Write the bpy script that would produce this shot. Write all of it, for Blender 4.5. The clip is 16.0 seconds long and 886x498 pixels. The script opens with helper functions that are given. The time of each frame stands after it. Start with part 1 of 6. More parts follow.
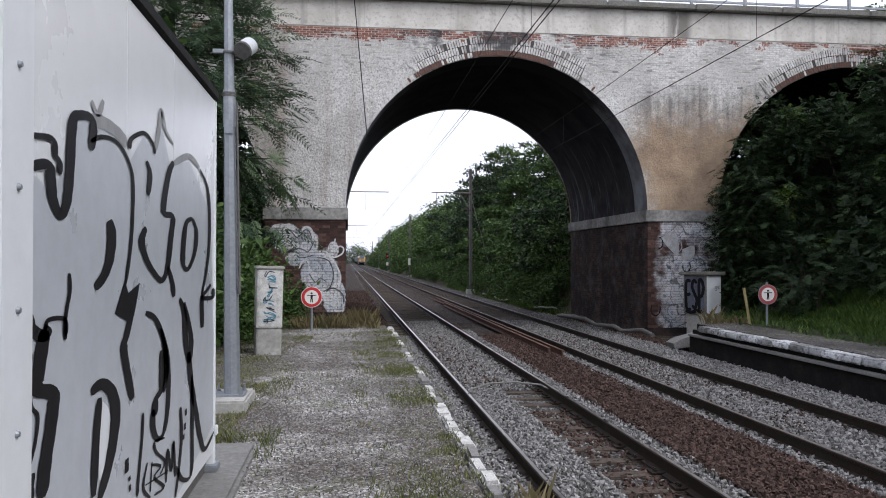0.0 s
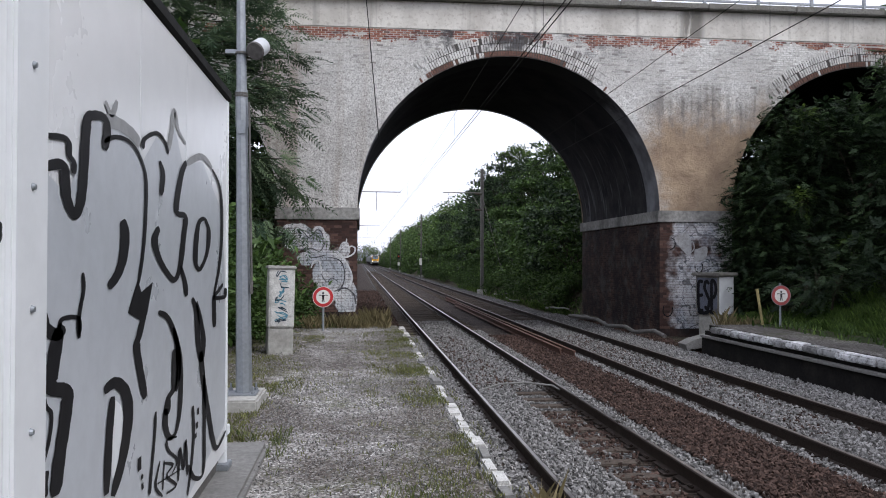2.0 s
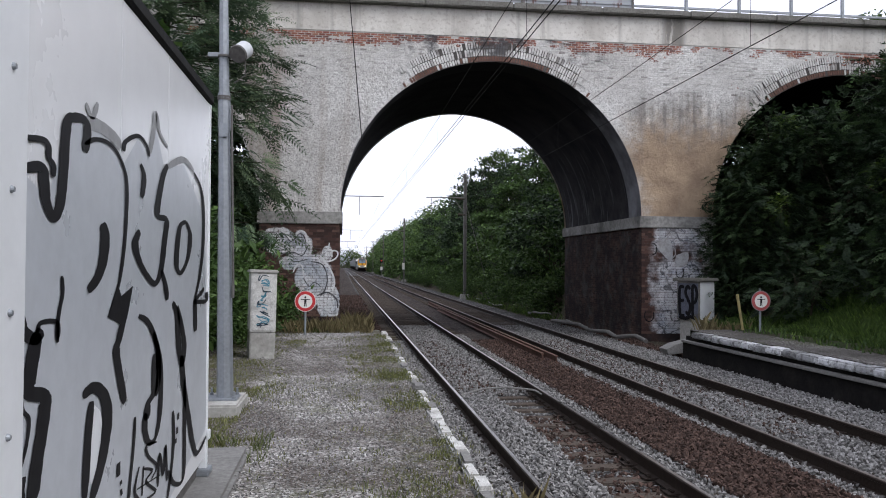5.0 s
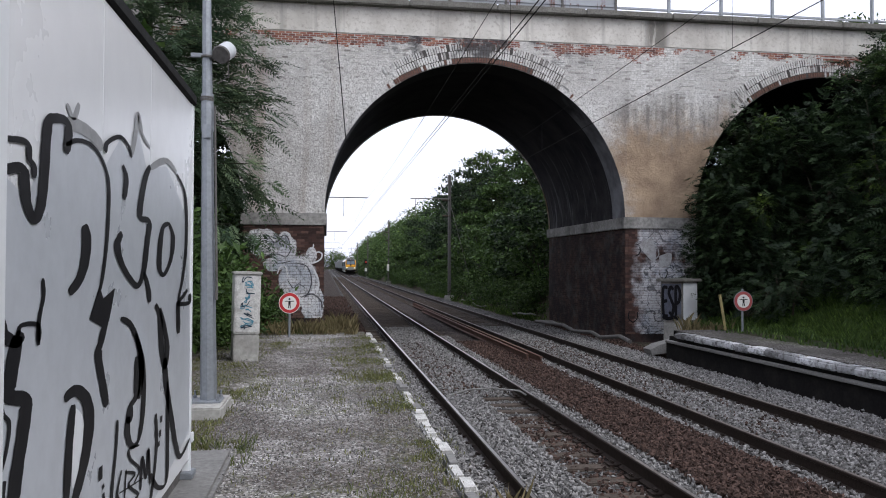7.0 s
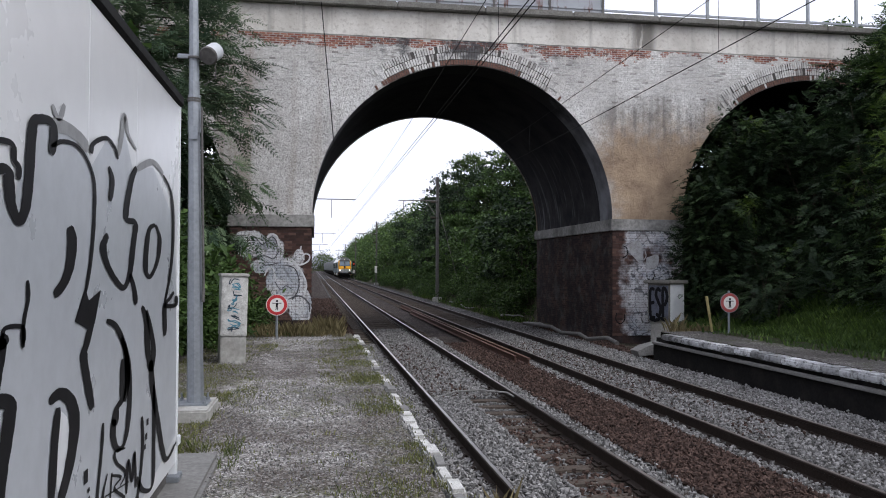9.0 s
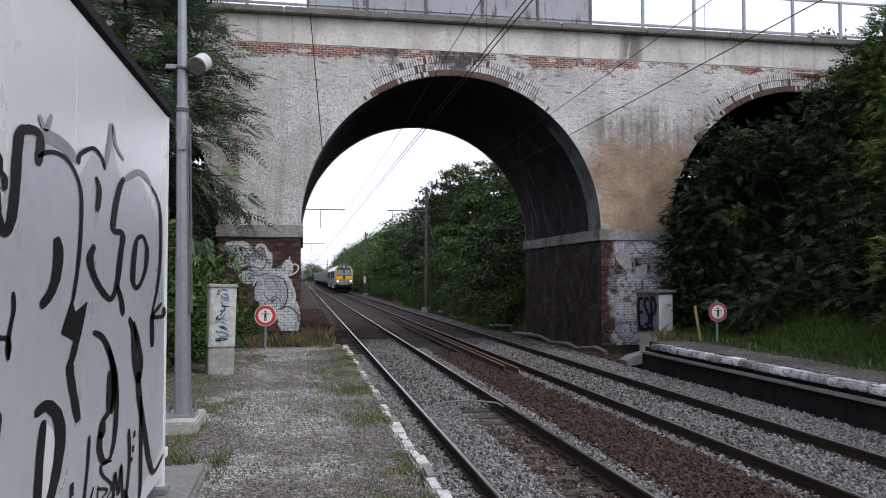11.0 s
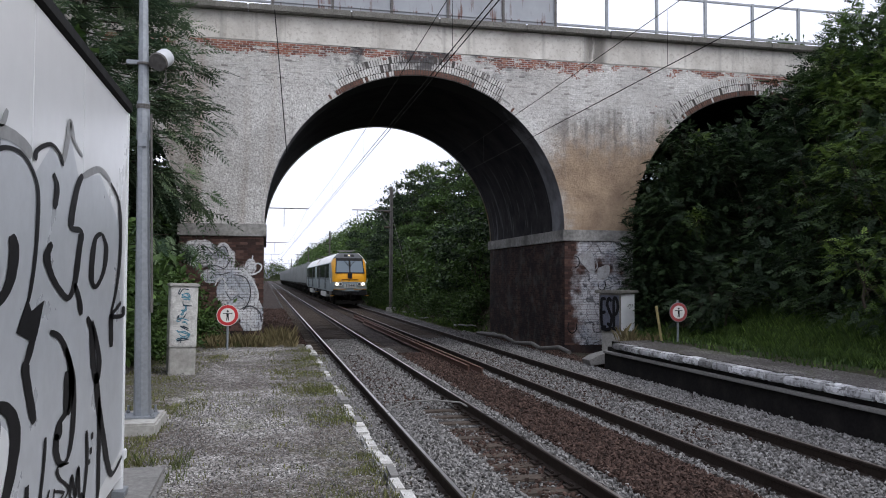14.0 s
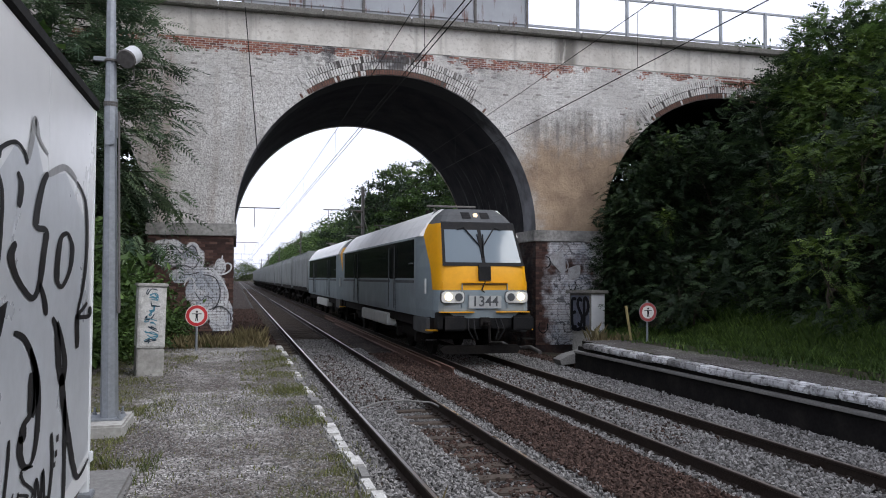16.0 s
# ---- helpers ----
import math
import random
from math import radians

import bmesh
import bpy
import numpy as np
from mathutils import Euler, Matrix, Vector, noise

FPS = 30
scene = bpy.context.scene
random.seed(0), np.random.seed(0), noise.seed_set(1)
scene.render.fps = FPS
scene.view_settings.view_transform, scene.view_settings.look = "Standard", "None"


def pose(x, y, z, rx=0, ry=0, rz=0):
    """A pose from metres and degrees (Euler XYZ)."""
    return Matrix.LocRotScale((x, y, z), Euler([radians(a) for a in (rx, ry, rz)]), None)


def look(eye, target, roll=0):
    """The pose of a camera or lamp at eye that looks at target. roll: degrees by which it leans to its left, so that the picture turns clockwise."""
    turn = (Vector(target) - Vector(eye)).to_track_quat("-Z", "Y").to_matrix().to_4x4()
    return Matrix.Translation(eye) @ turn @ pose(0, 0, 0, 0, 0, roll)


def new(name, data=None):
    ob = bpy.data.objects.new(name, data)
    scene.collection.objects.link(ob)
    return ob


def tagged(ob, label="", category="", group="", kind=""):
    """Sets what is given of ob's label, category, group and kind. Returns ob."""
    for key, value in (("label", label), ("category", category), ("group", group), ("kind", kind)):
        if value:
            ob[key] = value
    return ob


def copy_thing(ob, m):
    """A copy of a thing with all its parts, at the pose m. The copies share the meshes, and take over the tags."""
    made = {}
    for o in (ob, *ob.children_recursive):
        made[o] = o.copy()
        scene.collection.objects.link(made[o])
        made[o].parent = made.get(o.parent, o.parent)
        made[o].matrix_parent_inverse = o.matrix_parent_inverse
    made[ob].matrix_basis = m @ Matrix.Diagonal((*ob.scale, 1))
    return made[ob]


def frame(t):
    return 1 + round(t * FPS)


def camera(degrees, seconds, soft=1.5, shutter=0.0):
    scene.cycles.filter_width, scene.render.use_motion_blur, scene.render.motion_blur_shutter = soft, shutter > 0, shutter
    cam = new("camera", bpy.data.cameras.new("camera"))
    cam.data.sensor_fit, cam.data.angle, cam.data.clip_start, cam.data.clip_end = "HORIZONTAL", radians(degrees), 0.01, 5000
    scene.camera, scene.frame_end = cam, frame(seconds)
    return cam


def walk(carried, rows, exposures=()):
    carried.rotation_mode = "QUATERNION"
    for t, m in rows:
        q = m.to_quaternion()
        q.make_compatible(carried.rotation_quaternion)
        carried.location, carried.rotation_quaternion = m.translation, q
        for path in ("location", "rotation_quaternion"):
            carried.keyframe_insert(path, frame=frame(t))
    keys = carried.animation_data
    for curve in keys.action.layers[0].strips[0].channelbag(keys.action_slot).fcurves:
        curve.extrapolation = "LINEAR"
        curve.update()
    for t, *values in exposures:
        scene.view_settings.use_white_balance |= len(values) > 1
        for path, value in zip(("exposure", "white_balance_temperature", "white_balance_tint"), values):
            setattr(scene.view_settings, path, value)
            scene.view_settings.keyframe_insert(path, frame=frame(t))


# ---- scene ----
EYE = (0.0, 0.0, 2.1565)  # metres over the rail heads
cam = camera(58.15, 16.0, soft=1.0)
TURNS = [  # seconds, yaw, pitch, roll in degrees
    (0, -6.845, 0.799, 0.0), (0.5, -6.503, 0.774, -0.022), (1, -6.312, 0.790, -0.018),
    (1.5, -6.105, 0.786, -0.019), (2, -6.030, 0.809, -0.123), (2.5, -6.043, 0.811, -0.250),
    (3, -6.173, 0.830, -0.324), (3.5, -6.377, 0.872, -0.270), (4, -6.642, 0.975, -0.292),
    (6.5, -8.139, 1.243, -0.223), (7, -8.373, 1.238, -0.185), (7.5, -8.657, 1.239, -0.178),
    (8, -8.857, 1.244, -0.155), (8.5, -9.010, 1.265, -0.169), (9, -9.239, 1.372, -0.172),
    (11.5, -10.361, 2.232, -0.006), (12, -10.817, 2.304, -0.004), (12.5, -11.291, 2.308, 0.022),
    (13, -11.706, 2.261, -0.041), (13.5, -12.141, 2.162, -0.133), (14, -12.570, 2.095, -0.208),
    (14.5, -13.052, 2.072, -0.254), (15, -13.529, 2.073, -0.286), (15.5, -13.965, 2.097, -0.290),
    (16, -14.612, 2.111, -0.238)]
walk(cam, [(t, pose(*EYE, 90 + p, r, y)) for t, y, p, r in TURNS], exposures=[(0, 0.38), (4, 0.32), (9, 0.24), (16, 0.17)])

# world: overcast daylight
world = bpy.data.worlds.new("world")
scene.world = world
world.use_nodes = True
wn = world.node_tree
sky = wn.nodes.new("ShaderNodeTexSky")
sky.sky_type, sky.sun_disc = "NISHITA", False
sky.sun_elevation, sky.sun_rotation = radians(44), radians(131)
sky.dust_density, sky.air_density = 4.0, 1.0
grey = wn.nodes.new("ShaderNodeHueSaturation")
grey.inputs["Saturation"].default_value = 0.22
wn.links.new(sky.outputs[0], grey.inputs["Color"])
cloud = wn.nodes.new("ShaderNodeMix")
cloud.data_type = "RGBA"
cloud.inputs[0].default_value = 0.8
cloud.inputs[7].default_value = (7.4, 7.7, 9.1, 1)
wn.links.new(grey.outputs[0], cloud.inputs[6])
wn.links.new(cloud.outputs[2], wn.nodes["Background"].inputs[0])
wn.nodes["Background"].inputs[1].default_value = 0.15
sun = new("sun", bpy.data.lights.new("sun", "SUN"))
sun.data.energy, sun.data.angle, sun.data.color = 1.35, radians(28), (0.98, 0.985, 1.0)
sun.matrix_world = look((31, -27, 40), (0, 0, 0))


# ---------------------------------------------------------------- materials
class Nodes:
    """A material under construction: colours, masks and relief by node."""

    def __init__(self, name, rough=0.8, metal=0.0):
        self.m = bpy.data.materials.new(name)
        self.m.use_nodes = True
        self.t = self.m.node_tree
        self.b = self.t.nodes["Principled BSDF"]
        self.b.inputs["Roughness"].default_value = rough
        self.b.inputs["Metallic"].default_value = metal
        self.b.inputs["Specular IOR Level"].default_value = 0.35
        self.co = self.t.nodes.new("ShaderNodeTexCoord")
        self.geo = self.t.nodes.new("ShaderNodeNewGeometry")

    def node(self, kind, **values):
        n = self.t.nodes.new(kind)
        for k, v in values.items():
            n.inputs[k].default_value = v
        return n

    def link(self, a, b):
        self.t.links.new(a, b)

    def place(self, world_space=False, scale=(1, 1, 1)):
        mp = self.t.nodes.new("ShaderNodeMapping")
        mp.inputs["Scale"].default_value = scale
        self.link(self.geo.outputs["Position"] if world_space else self.co.outputs["Object"], mp.inputs[0])
        return mp.outputs[0]

    def noise(self, scale, detail=6.0, stretch=(1, 1, 1), world_space=True, rough=0.6):
        n = self.node("ShaderNodeTexNoise", Scale=scale, Detail=detail, Roughness=rough)
        self.link(self.place(world_space, stretch), n.inputs["Vector"])
        return n.outputs["Fac"]

    def ramp(self, fac, *stops):
        r = self.t.nodes.new("ShaderNodeValToRGB")
        e = r.color_ramp.elements
        while len(e) < len(stops):
            e.new(0.5)
        for el, (p, c) in zip(e, stops):
            el.position = p
            el.color = (c, c, c, 1) if isinstance(c, (int, float)) else (*c, 1)
        self.link(fac, r.inputs[0])
        return r.outputs[0]

    def mix(self, fac, a, b, blend="MIX"):
        n = self.t.nodes.new("ShaderNodeMix")
        n.data_type, n.blend_type = "RGBA", blend
        for value, slot in ((fac, 0), (a, 6), (b, 7)):
            if isinstance(value, (int, float)):
                n.inputs[slot].default_value = value
            elif isinstance(value, tuple):
                n.inputs[slot].default_value = (*value, 1)
            else:
                self.link(value, n.inputs[slot])
        return n.outputs[2]

    def math(self, op, a, b=0.0):
        n = self.t.nodes.new("ShaderNodeMath")
        n.operation = op
        for i, v in enumerate((a, b)):
            if isinstance(v, (int, float)):
                n.inputs[i].default_value = v
            else:
                self.link(v, n.inputs[i])
        return n.outputs[0]

    def axis(self, name):
        s = self.t.nodes.new("ShaderNodeSeparateXYZ")
        self.link(self.geo.outputs["Position"], s.inputs[0])
        return s.outputs[name]

    def island(self):
        return self.geo.outputs["Random Per Island"]

    def each(self):
        return self.t.nodes.new("ShaderNodeObjectInfo").outputs["Random"]

    def colour(self, c):
        self.link(c, self.b.inputs["Base Color"])
        return self

    def relief(self, height, strength=0.4, distance=0.01):
        n = self.node("ShaderNodeBump", Strength=strength, Distance=distance)
        self.link(height, n.inputs["Height"])
        self.link(n.outputs[0], self.b.inputs["Normal"])
        return self

    def gloss(self, fac, lo, hi):
        self.link(self.ramp(fac, (0.3, lo), (0.7, hi)), self.b.inputs["Roughness"])
        return self


def plain(name, c, rough=0.7, metal=0.0, vary=0.25, scale=6.0, dirt=(0.05, 0.045, 0.04), dirty=0.25, bump=0.15):
    """A painted or bare surface with mottling and dirt at two scales."""
    k = Nodes(name, rough, metal)
    k.b.inputs["Specular IOR Level"].default_value = 0.1 if max(c) < 0.13 else 0.35
    fine = k.noise(scale * 9, 4)
    wide = k.noise(scale, 6)
    lo = tuple(v * (1 - vary) for v in c)
    base = k.mix(k.ramp(fine, (0.35, 0.0), (0.65, 1.0)), lo, c)
    k.colour(k.mix(k.math("MULTIPLY", k.ramp(wide, (0.45, 0.0), (0.75, 1.0)), dirty), base, dirt))
    k.relief(fine, bump, 0.004).gloss(wide, max(rough - 0.08, 0.05), min(rough + 0.12, 1.0))
    return k.m


def ease(k, value, lo, hi):
    """0 below lo, 1 above hi (or the other way round), smoothly."""
    n = k.t.nodes.new("ShaderNodeMapRange")
    n.interpolation_type = "SMOOTHSTEP"
    flip = lo > hi
    n.inputs["From Min"].default_value, n.inputs["From Max"].default_value = min(lo, hi), max(lo, hi)
    n.inputs["To Min"].default_value, n.inputs["To Max"].default_value = (1, 0) if flip else (0, 1)
    k.link(value, n.inputs["Value"])
    return n.outputs["Result"]


def brick_material(name, paint):
    """Red brick; paint: 0 bare, 1 whitewashed, 2 whitewashed at the top and bare ochre render lower down, 3 sooty."""
    k = Nodes(name, 0.9)
    k.b.inputs["Specular IOR Level"].default_value = 0.1
    brick = k.ramp(k.island() if paint == 3 else k.each(), (0.0, (0.045, 0.03, 0.027)), (0.5, (0.085, 0.048, 0.04)), (1.0, (0.15, 0.09, 0.075)))
    brick = k.mix(k.ramp(k.noise(14, 6), (0.4, 0.0), (0.7, 0.5)), brick, (0.07, 0.05, 0.045))
    if paint == 3:
        c = k.mix(k.ramp(k.noise(1.2, 8, rough=0.7), (0.34, 0.15), (0.60, 0.85)), k.mix(k.ramp(k.noise(2.2, 5), (0.5, 0.0), (0.66, 0.7)), brick, (0.16, 0.155, 0.155)), (0.018, 0.0175, 0.019))
    elif paint:
        wear = k.noise(0.55, 9, (1, 1, 1.6), rough=0.72)
        flake = k.noise(9, 5)
        m = k.math("ADD", k.math("MULTIPLY", wear, 0.8), k.math("MULTIPLY", flake, 0.3))
        white = k.mix(k.ramp(k.noise(0.8, 7, (1, 1, 0.35)), (0.35, 0.0), (0.7, 1.0)), (0.62, 0.60, 0.57), (0.34, 0.32, 0.30))
        c = k.mix(k.ramp(m, (0.60, 1.0), (0.66, 0.0)), brick, white)
    else:
        # sprayed and faded paint on the two front faces
        x, z = k.axis("X"), k.axis("Z")
        wob = k.math("MULTIPLY", k.math("SUBTRACT", k.noise(1.6, 5), 0.5), 1.3)
        xw, zw = k.math("ADD", x, wob), k.math("ADD", z, wob)
        one = None
        ripple = k.math("MULTIPLY", k.math("SUBTRACT", k.noise(3.2, 4), 0.5), 0.7)
        for cx, cz, rx, rz in ((-1.85, 2.85, 0.55, 0.40), (-1.22, 2.62, 0.36, 0.50), (-0.78, 1.72, 0.55, 0.78), (-0.36, 1.0, 0.34, 0.55), (-0.42, 2.45, 0.16, 0.25), (-1.5, 2.2, 0.35, 0.2)):
            dx = k.math("DIVIDE", k.math("SUBTRACT", x, cx), rx)
            dz = k.math("DIVIDE", k.math("SUBTRACT", z, cz), rz)
            d = k.math("ADD", k.math("SQRT", k.math("ADD", k.math("MULTIPLY", dx, dx), k.math("MULTIPLY", dz, dz))), ripple)
            blob = ease(k, d, 1.06, 0.94)
            one = blob if one is None else k.math("MAXIMUM", one, blob)
        two = k.math("MULTIPLY", ease(k, xw, 9.55, 9.9), k.ramp(k.noise(1.1, 4), (0.36, 0.0), (0.50, 0.9)))
        paint = k.math("MULTIPLY", k.math("MAXIMUM", one, two), k.ramp(k.noise(11, 6, rough=0.7), (0.34, 0.45), (0.52, 0.95)))
        tint = k.mix(k.ramp(k.noise(1.2, 3), (0.45, 0.0), (0.6, 1.0)), (0.72, 0.72, 0.73), (0.50, 0.53, 0.58))
        c = k.mix(paint, brick, tint)
        for size, ink in ((1.3, (0.03, 0.03, 0.035)), (2.1, (0.62, 0.62, 0.63)), (3.1, (0.05, 0.06, 0.08))):
            line = k.ramp(k.noise(size, 1.5), (0.462, 0.0), (0.474, 0.8), (0.492, 0.8), (0.504, 0.0))
            c = k.mix(k.math("MULTIPLY", line, k.math("MAXIMUM", k.math("MULTIPLY", one, 0.45), two)), c, ink)
    k.colour(c).relief(k.noise(60, 4), 0.3, 0.006)
    return k.m


def leaf_material(name, dark, light):
    k = Nodes(name, 0.55)
    k.b.inputs["Specular IOR Level"].default_value = 0.22
    c = k.ramp(k.island(), (0.0, dark), (0.5, tuple(a * 0.75 + b * 0.25 for a, b in zip(dark, light))), (0.82, tuple((a + b) / 2 for a, b in zip(dark, light))), (1.0, tuple(1.25 * b for b in light)))
    c = k.mix(k.ramp(k.noise(0.5, 3), (0.35, 0.0), (0.7, 0.6)), c, dark)
    k.colour(c)
    k.b.inputs["Transmission Weight"].default_value = 0.0
    tr = k.t.nodes.new("ShaderNodeBsdfTranslucent")
    k.link(c, tr.inputs[0])
    mx = k.t.nodes.new("ShaderNodeMixShader")
    mx.inputs[0].default_value = 0.25
    out = k.t.nodes["Material Output"]
    k.link(k.b.outputs[0], mx.inputs[1])
    k.link(tr.outputs[0], mx.inputs[2])
    k.link(mx.outputs[0], out.inputs[0])
    return k.m


def stone_material(name, dark, light, rough=0.9):
    k = Nodes(name, rough)
    k.b.inputs["Specular IOR Level"].default_value = 0.12
    c = k.ramp(k.island(), (0.0, dark), (0.5, tuple((a + b) / 2 for a, b in zip(dark, light))), (1.0, light))
    k.colour(k.mix(k.ramp(k.noise(40, 4), (0.4, 0.0), (0.7, 0.35)), c, dark)).relief(k.noise(120, 3), 0.3, 0.004)
    return k.m


def ground_material(name, dark, light, speck, size, green=None, amount=0.0):
    """Loose gravel and soil: specks of the grain's size over a wide mottling, with moss where green is given."""
    k = Nodes(name, 0.95)
    k.b.inputs["Specular IOR Level"].default_value = 0.12
    v = k.node("ShaderNodeTexVoronoi", Scale=1.0 / size)
    k.link(k.place(True), v.inputs["Vector"])
    g = k.t.nodes.new("ShaderNodeSeparateColor")
    k.link(v.outputs["Color"], g.inputs[0])
    c = k.ramp(g.outputs[0], (0.0, dark), (0.6, light), (1.0, speck))
    c = k.mix(k.ramp(k.noise(0.7, 8), (0.35, 0.0), (0.7, 0.8)), c, dark)
    if green:
        m = k.math("ADD", k.math("MULTIPLY", k.noise(0.8, 8, rough=0.7), 0.75), k.math("MULTIPLY", k.noise(17, 4), 0.25))
        c = k.mix(k.ramp(m, (0.56 - amount, 0.0), (0.66 - amount, 0.85)), c, green)
    k.colour(c).relief(v.outputs["Distance"], 0.8, size * 0.6)
    return k.m


def facade_material(name, bricks):
    """The bridge's face: limewash worn to red brick along the top courses, ochre render on the haunch beside the far platform,
    damp streaks under the leaking band."""
    k = Nodes(name, 0.92)
    x, z = k.axis("X"), k.axis("Z")
    wob = k.math("MULTIPLY", k.math("SUBTRACT", k.noise(0.8, 7, rough=0.65), 0.5), 3.0)
    xw, zw = k.math("ADD", x, wob), k.math("ADD", z, wob)
    white = k.mix(k.ramp(k.noise(0.6, 8), (0.35, 0.0), (0.7, 1.0)), (0.80, 0.785, 0.76), (0.58, 0.56, 0.535))
    white = k.mix(k.ramp(k.noise(6, 7), (0.48, 0.0), (0.72, 0.6)), white, (0.32, 0.30, 0.28))
    cold = k.ramp(k.noise(0.45, 5, rough=0.7), (0.50, 0.0), (0.60, 0.55))
    white = k.mix(cold, white, (0.47, 0.455, 0.435))
    # fine dark specks: the shade in the render's pits, put into the colour
    pit_shade = k.ramp(k.noise(16, 9, rough=0.75), (0.49, 0.0), (0.60, 0.45 if bricks else 0.75))
    white = k.mix(pit_shade, white, (0.22, 0.205, 0.19))
    rusty = k.math("MULTIPLY", k.ramp(k.noise(0.9, 6, (2.0, 2.0, 0.12)), (0.50, 0.0), (0.66, 0.55)), ease(k, xw, 1.5, -0.5))
    white = k.mix(rusty, white, (0.30, 0.235, 0.185))
    ochre = k.mix(k.ramp(k.noise(1.5, 7), (0.35, 0.0), (0.7, 1.0)), (0.42, 0.31, 0.21), (0.24, 0.17, 0.12))
    c = k.mix(k.math("MULTIPLY", ease(k, xw, 8.3, 9.6), ease(k, zw, 7.6, 6.1)), white, ochre)
    streak = k.ramp(k.math("ADD", k.math("MULTIPLY", k.noise(1.5, 8, (1, 1, 0.8), rough=0.7), 0.6), k.math("MULTIPLY", k.noise(4.0, 6, (1.6, 1.6, 0.10)), 0.4)), (0.42, 0.0), (0.60, 0.8))
    damp = k.math("MULTIPLY", k.math("MULTIPLY", ease(k, xw, 8.4, 9.6), ease(k, xw, 14.0, 12.4)),
                  k.math("MULTIPLY", ease(k, zw, 5.6, 6.9), ease(k, zw, 7.9, 7.2)))
    c = k.mix(k.math("MULTIPLY", damp, streak), c, (0.15, 0.14, 0.13))
    thin = k.ramp(k.noise(1.0, 7, (2.5, 2.5, 0.1)), (0.60, 0.0), (0.72, 0.5))
    c = k.mix(thin, c, (0.24, 0.22, 0.20))
    red = k.ramp(k.each() if bricks == 2 else k.island(), (0.0, (0.15, 0.06, 0.05)), (0.55, (0.27, 0.105, 0.075)), (1.0, (0.34, 0.17, 0.12)))
    ragged = k.math("ADD", k.math("MULTIPLY", k.noise(0.9, 8, (1, 1, 2.2), rough=0.7), 1.0), k.math("MULTIPLY", k.noise(11, 4), 0.22))
    top = k.math("ADD", ease(k, z, 8.55, 9.05), k.math("MULTIPLY", ease(k, xw, 1.5, -1.0), k.math("MULTIPLY", ease(k, z, 7.9, 9.0), 0.35)))
    bare = k.math("GREATER_THAN", k.math("ADD", ragged, k.math("MULTIPLY", top, 0.20)), 0.775)
    if bricks:
        c = k.mix(bare, c, red)
    else:
        courses = k.math("MAXIMUM", ease(k, z, 8.3, 8.4), k.math("MULTIPLY", ease(k, z, 7.7, 7.9), ease(k, x, 6.6, 6.8)))
        c = k.mix(courses, c, k.mix(k.noise(3, 5), (0.42, 0.40, 0.375), (0.68, 0.66, 0.63)))
    soot = k.math("MULTIPLY", ease(k, z, 8.3, 8.7), k.ramp(k.noise(1.3, 7, rough=0.7), (0.46, 0.0), (0.58, 0.9)))
    c = k.mix(k.math("MULTIPLY", soot, k.math("MULTIPLY", ease(k, x, 0.8, 2.5), ease(k, x, 9.5, 6.5))), c, (0.05, 0.05, 0.055))
    if bricks:
        c = k.mix(k.ramp(k.each() if bricks == 2 else k.island(), (0.0, 0.7), (0.05, 0.35), (0.2, 0.06), (0.4, 0.0)), c, (0.12, 0.10, 0.09))
    k.colour(c).relief(k.math("ADD", k.noise(5, 9, rough=0.7), k.math("MULTIPLY", k.noise(60, 4), 0.3)), 0.9, 0.02 if bricks else 0.07)
    return k.m


FACE = facade_material("limewashed_render", 0)
FACE_BRICK = facade_material("limewashed_brick", 1)
FACE_PIECE = facade_material("limewashed_brick_piece", 2)
PIER_BRICK = brick_material("pier_brick", 0)
SOOT_BRICK = brick_material("sooty_brick", 3)

k = Nodes("dark_vault", 0.9)
k.b.inputs["Specular IOR Level"].default_value = 0.1
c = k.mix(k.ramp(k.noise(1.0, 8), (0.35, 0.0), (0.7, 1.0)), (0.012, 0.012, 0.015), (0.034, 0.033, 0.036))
# paler patches and streaks towards the foot
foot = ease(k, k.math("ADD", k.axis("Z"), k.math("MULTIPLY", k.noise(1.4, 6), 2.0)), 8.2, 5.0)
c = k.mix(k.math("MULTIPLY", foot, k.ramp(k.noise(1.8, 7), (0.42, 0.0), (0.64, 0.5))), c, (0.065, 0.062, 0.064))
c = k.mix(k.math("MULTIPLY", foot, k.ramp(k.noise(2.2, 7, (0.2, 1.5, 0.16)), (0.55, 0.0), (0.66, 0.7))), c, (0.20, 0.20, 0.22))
k.colour(c).relief(k.noise(12, 6), 0.5, 0.02)
VAULT = k.m
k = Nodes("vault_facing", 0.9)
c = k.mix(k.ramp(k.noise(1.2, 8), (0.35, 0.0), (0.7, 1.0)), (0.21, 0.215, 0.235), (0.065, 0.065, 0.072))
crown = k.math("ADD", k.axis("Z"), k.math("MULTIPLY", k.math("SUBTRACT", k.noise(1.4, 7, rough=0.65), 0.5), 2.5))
c = k.mix(ease(k, crown, 6.3, 7.5), c, (0.016, 0.016, 0.018))  # darker towards the crown
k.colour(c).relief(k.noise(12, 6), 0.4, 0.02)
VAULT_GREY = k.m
CONCRETE = plain("weathered_concrete", (0.42, 0.41, 0.38), 0.9, vary=0.3, scale=1.6, dirty=0.6, dirt=(0.14, 0.13, 0.12), bump=0.4)
k = Nodes("painted_concrete", 0.9)
c = k.mix(k.ramp(k.noise(0.9, 8), (0.38, 0.0), (0.7, 1.0)), (0.68, 0.65, 0.60), (0.46, 0.43, 0.39))
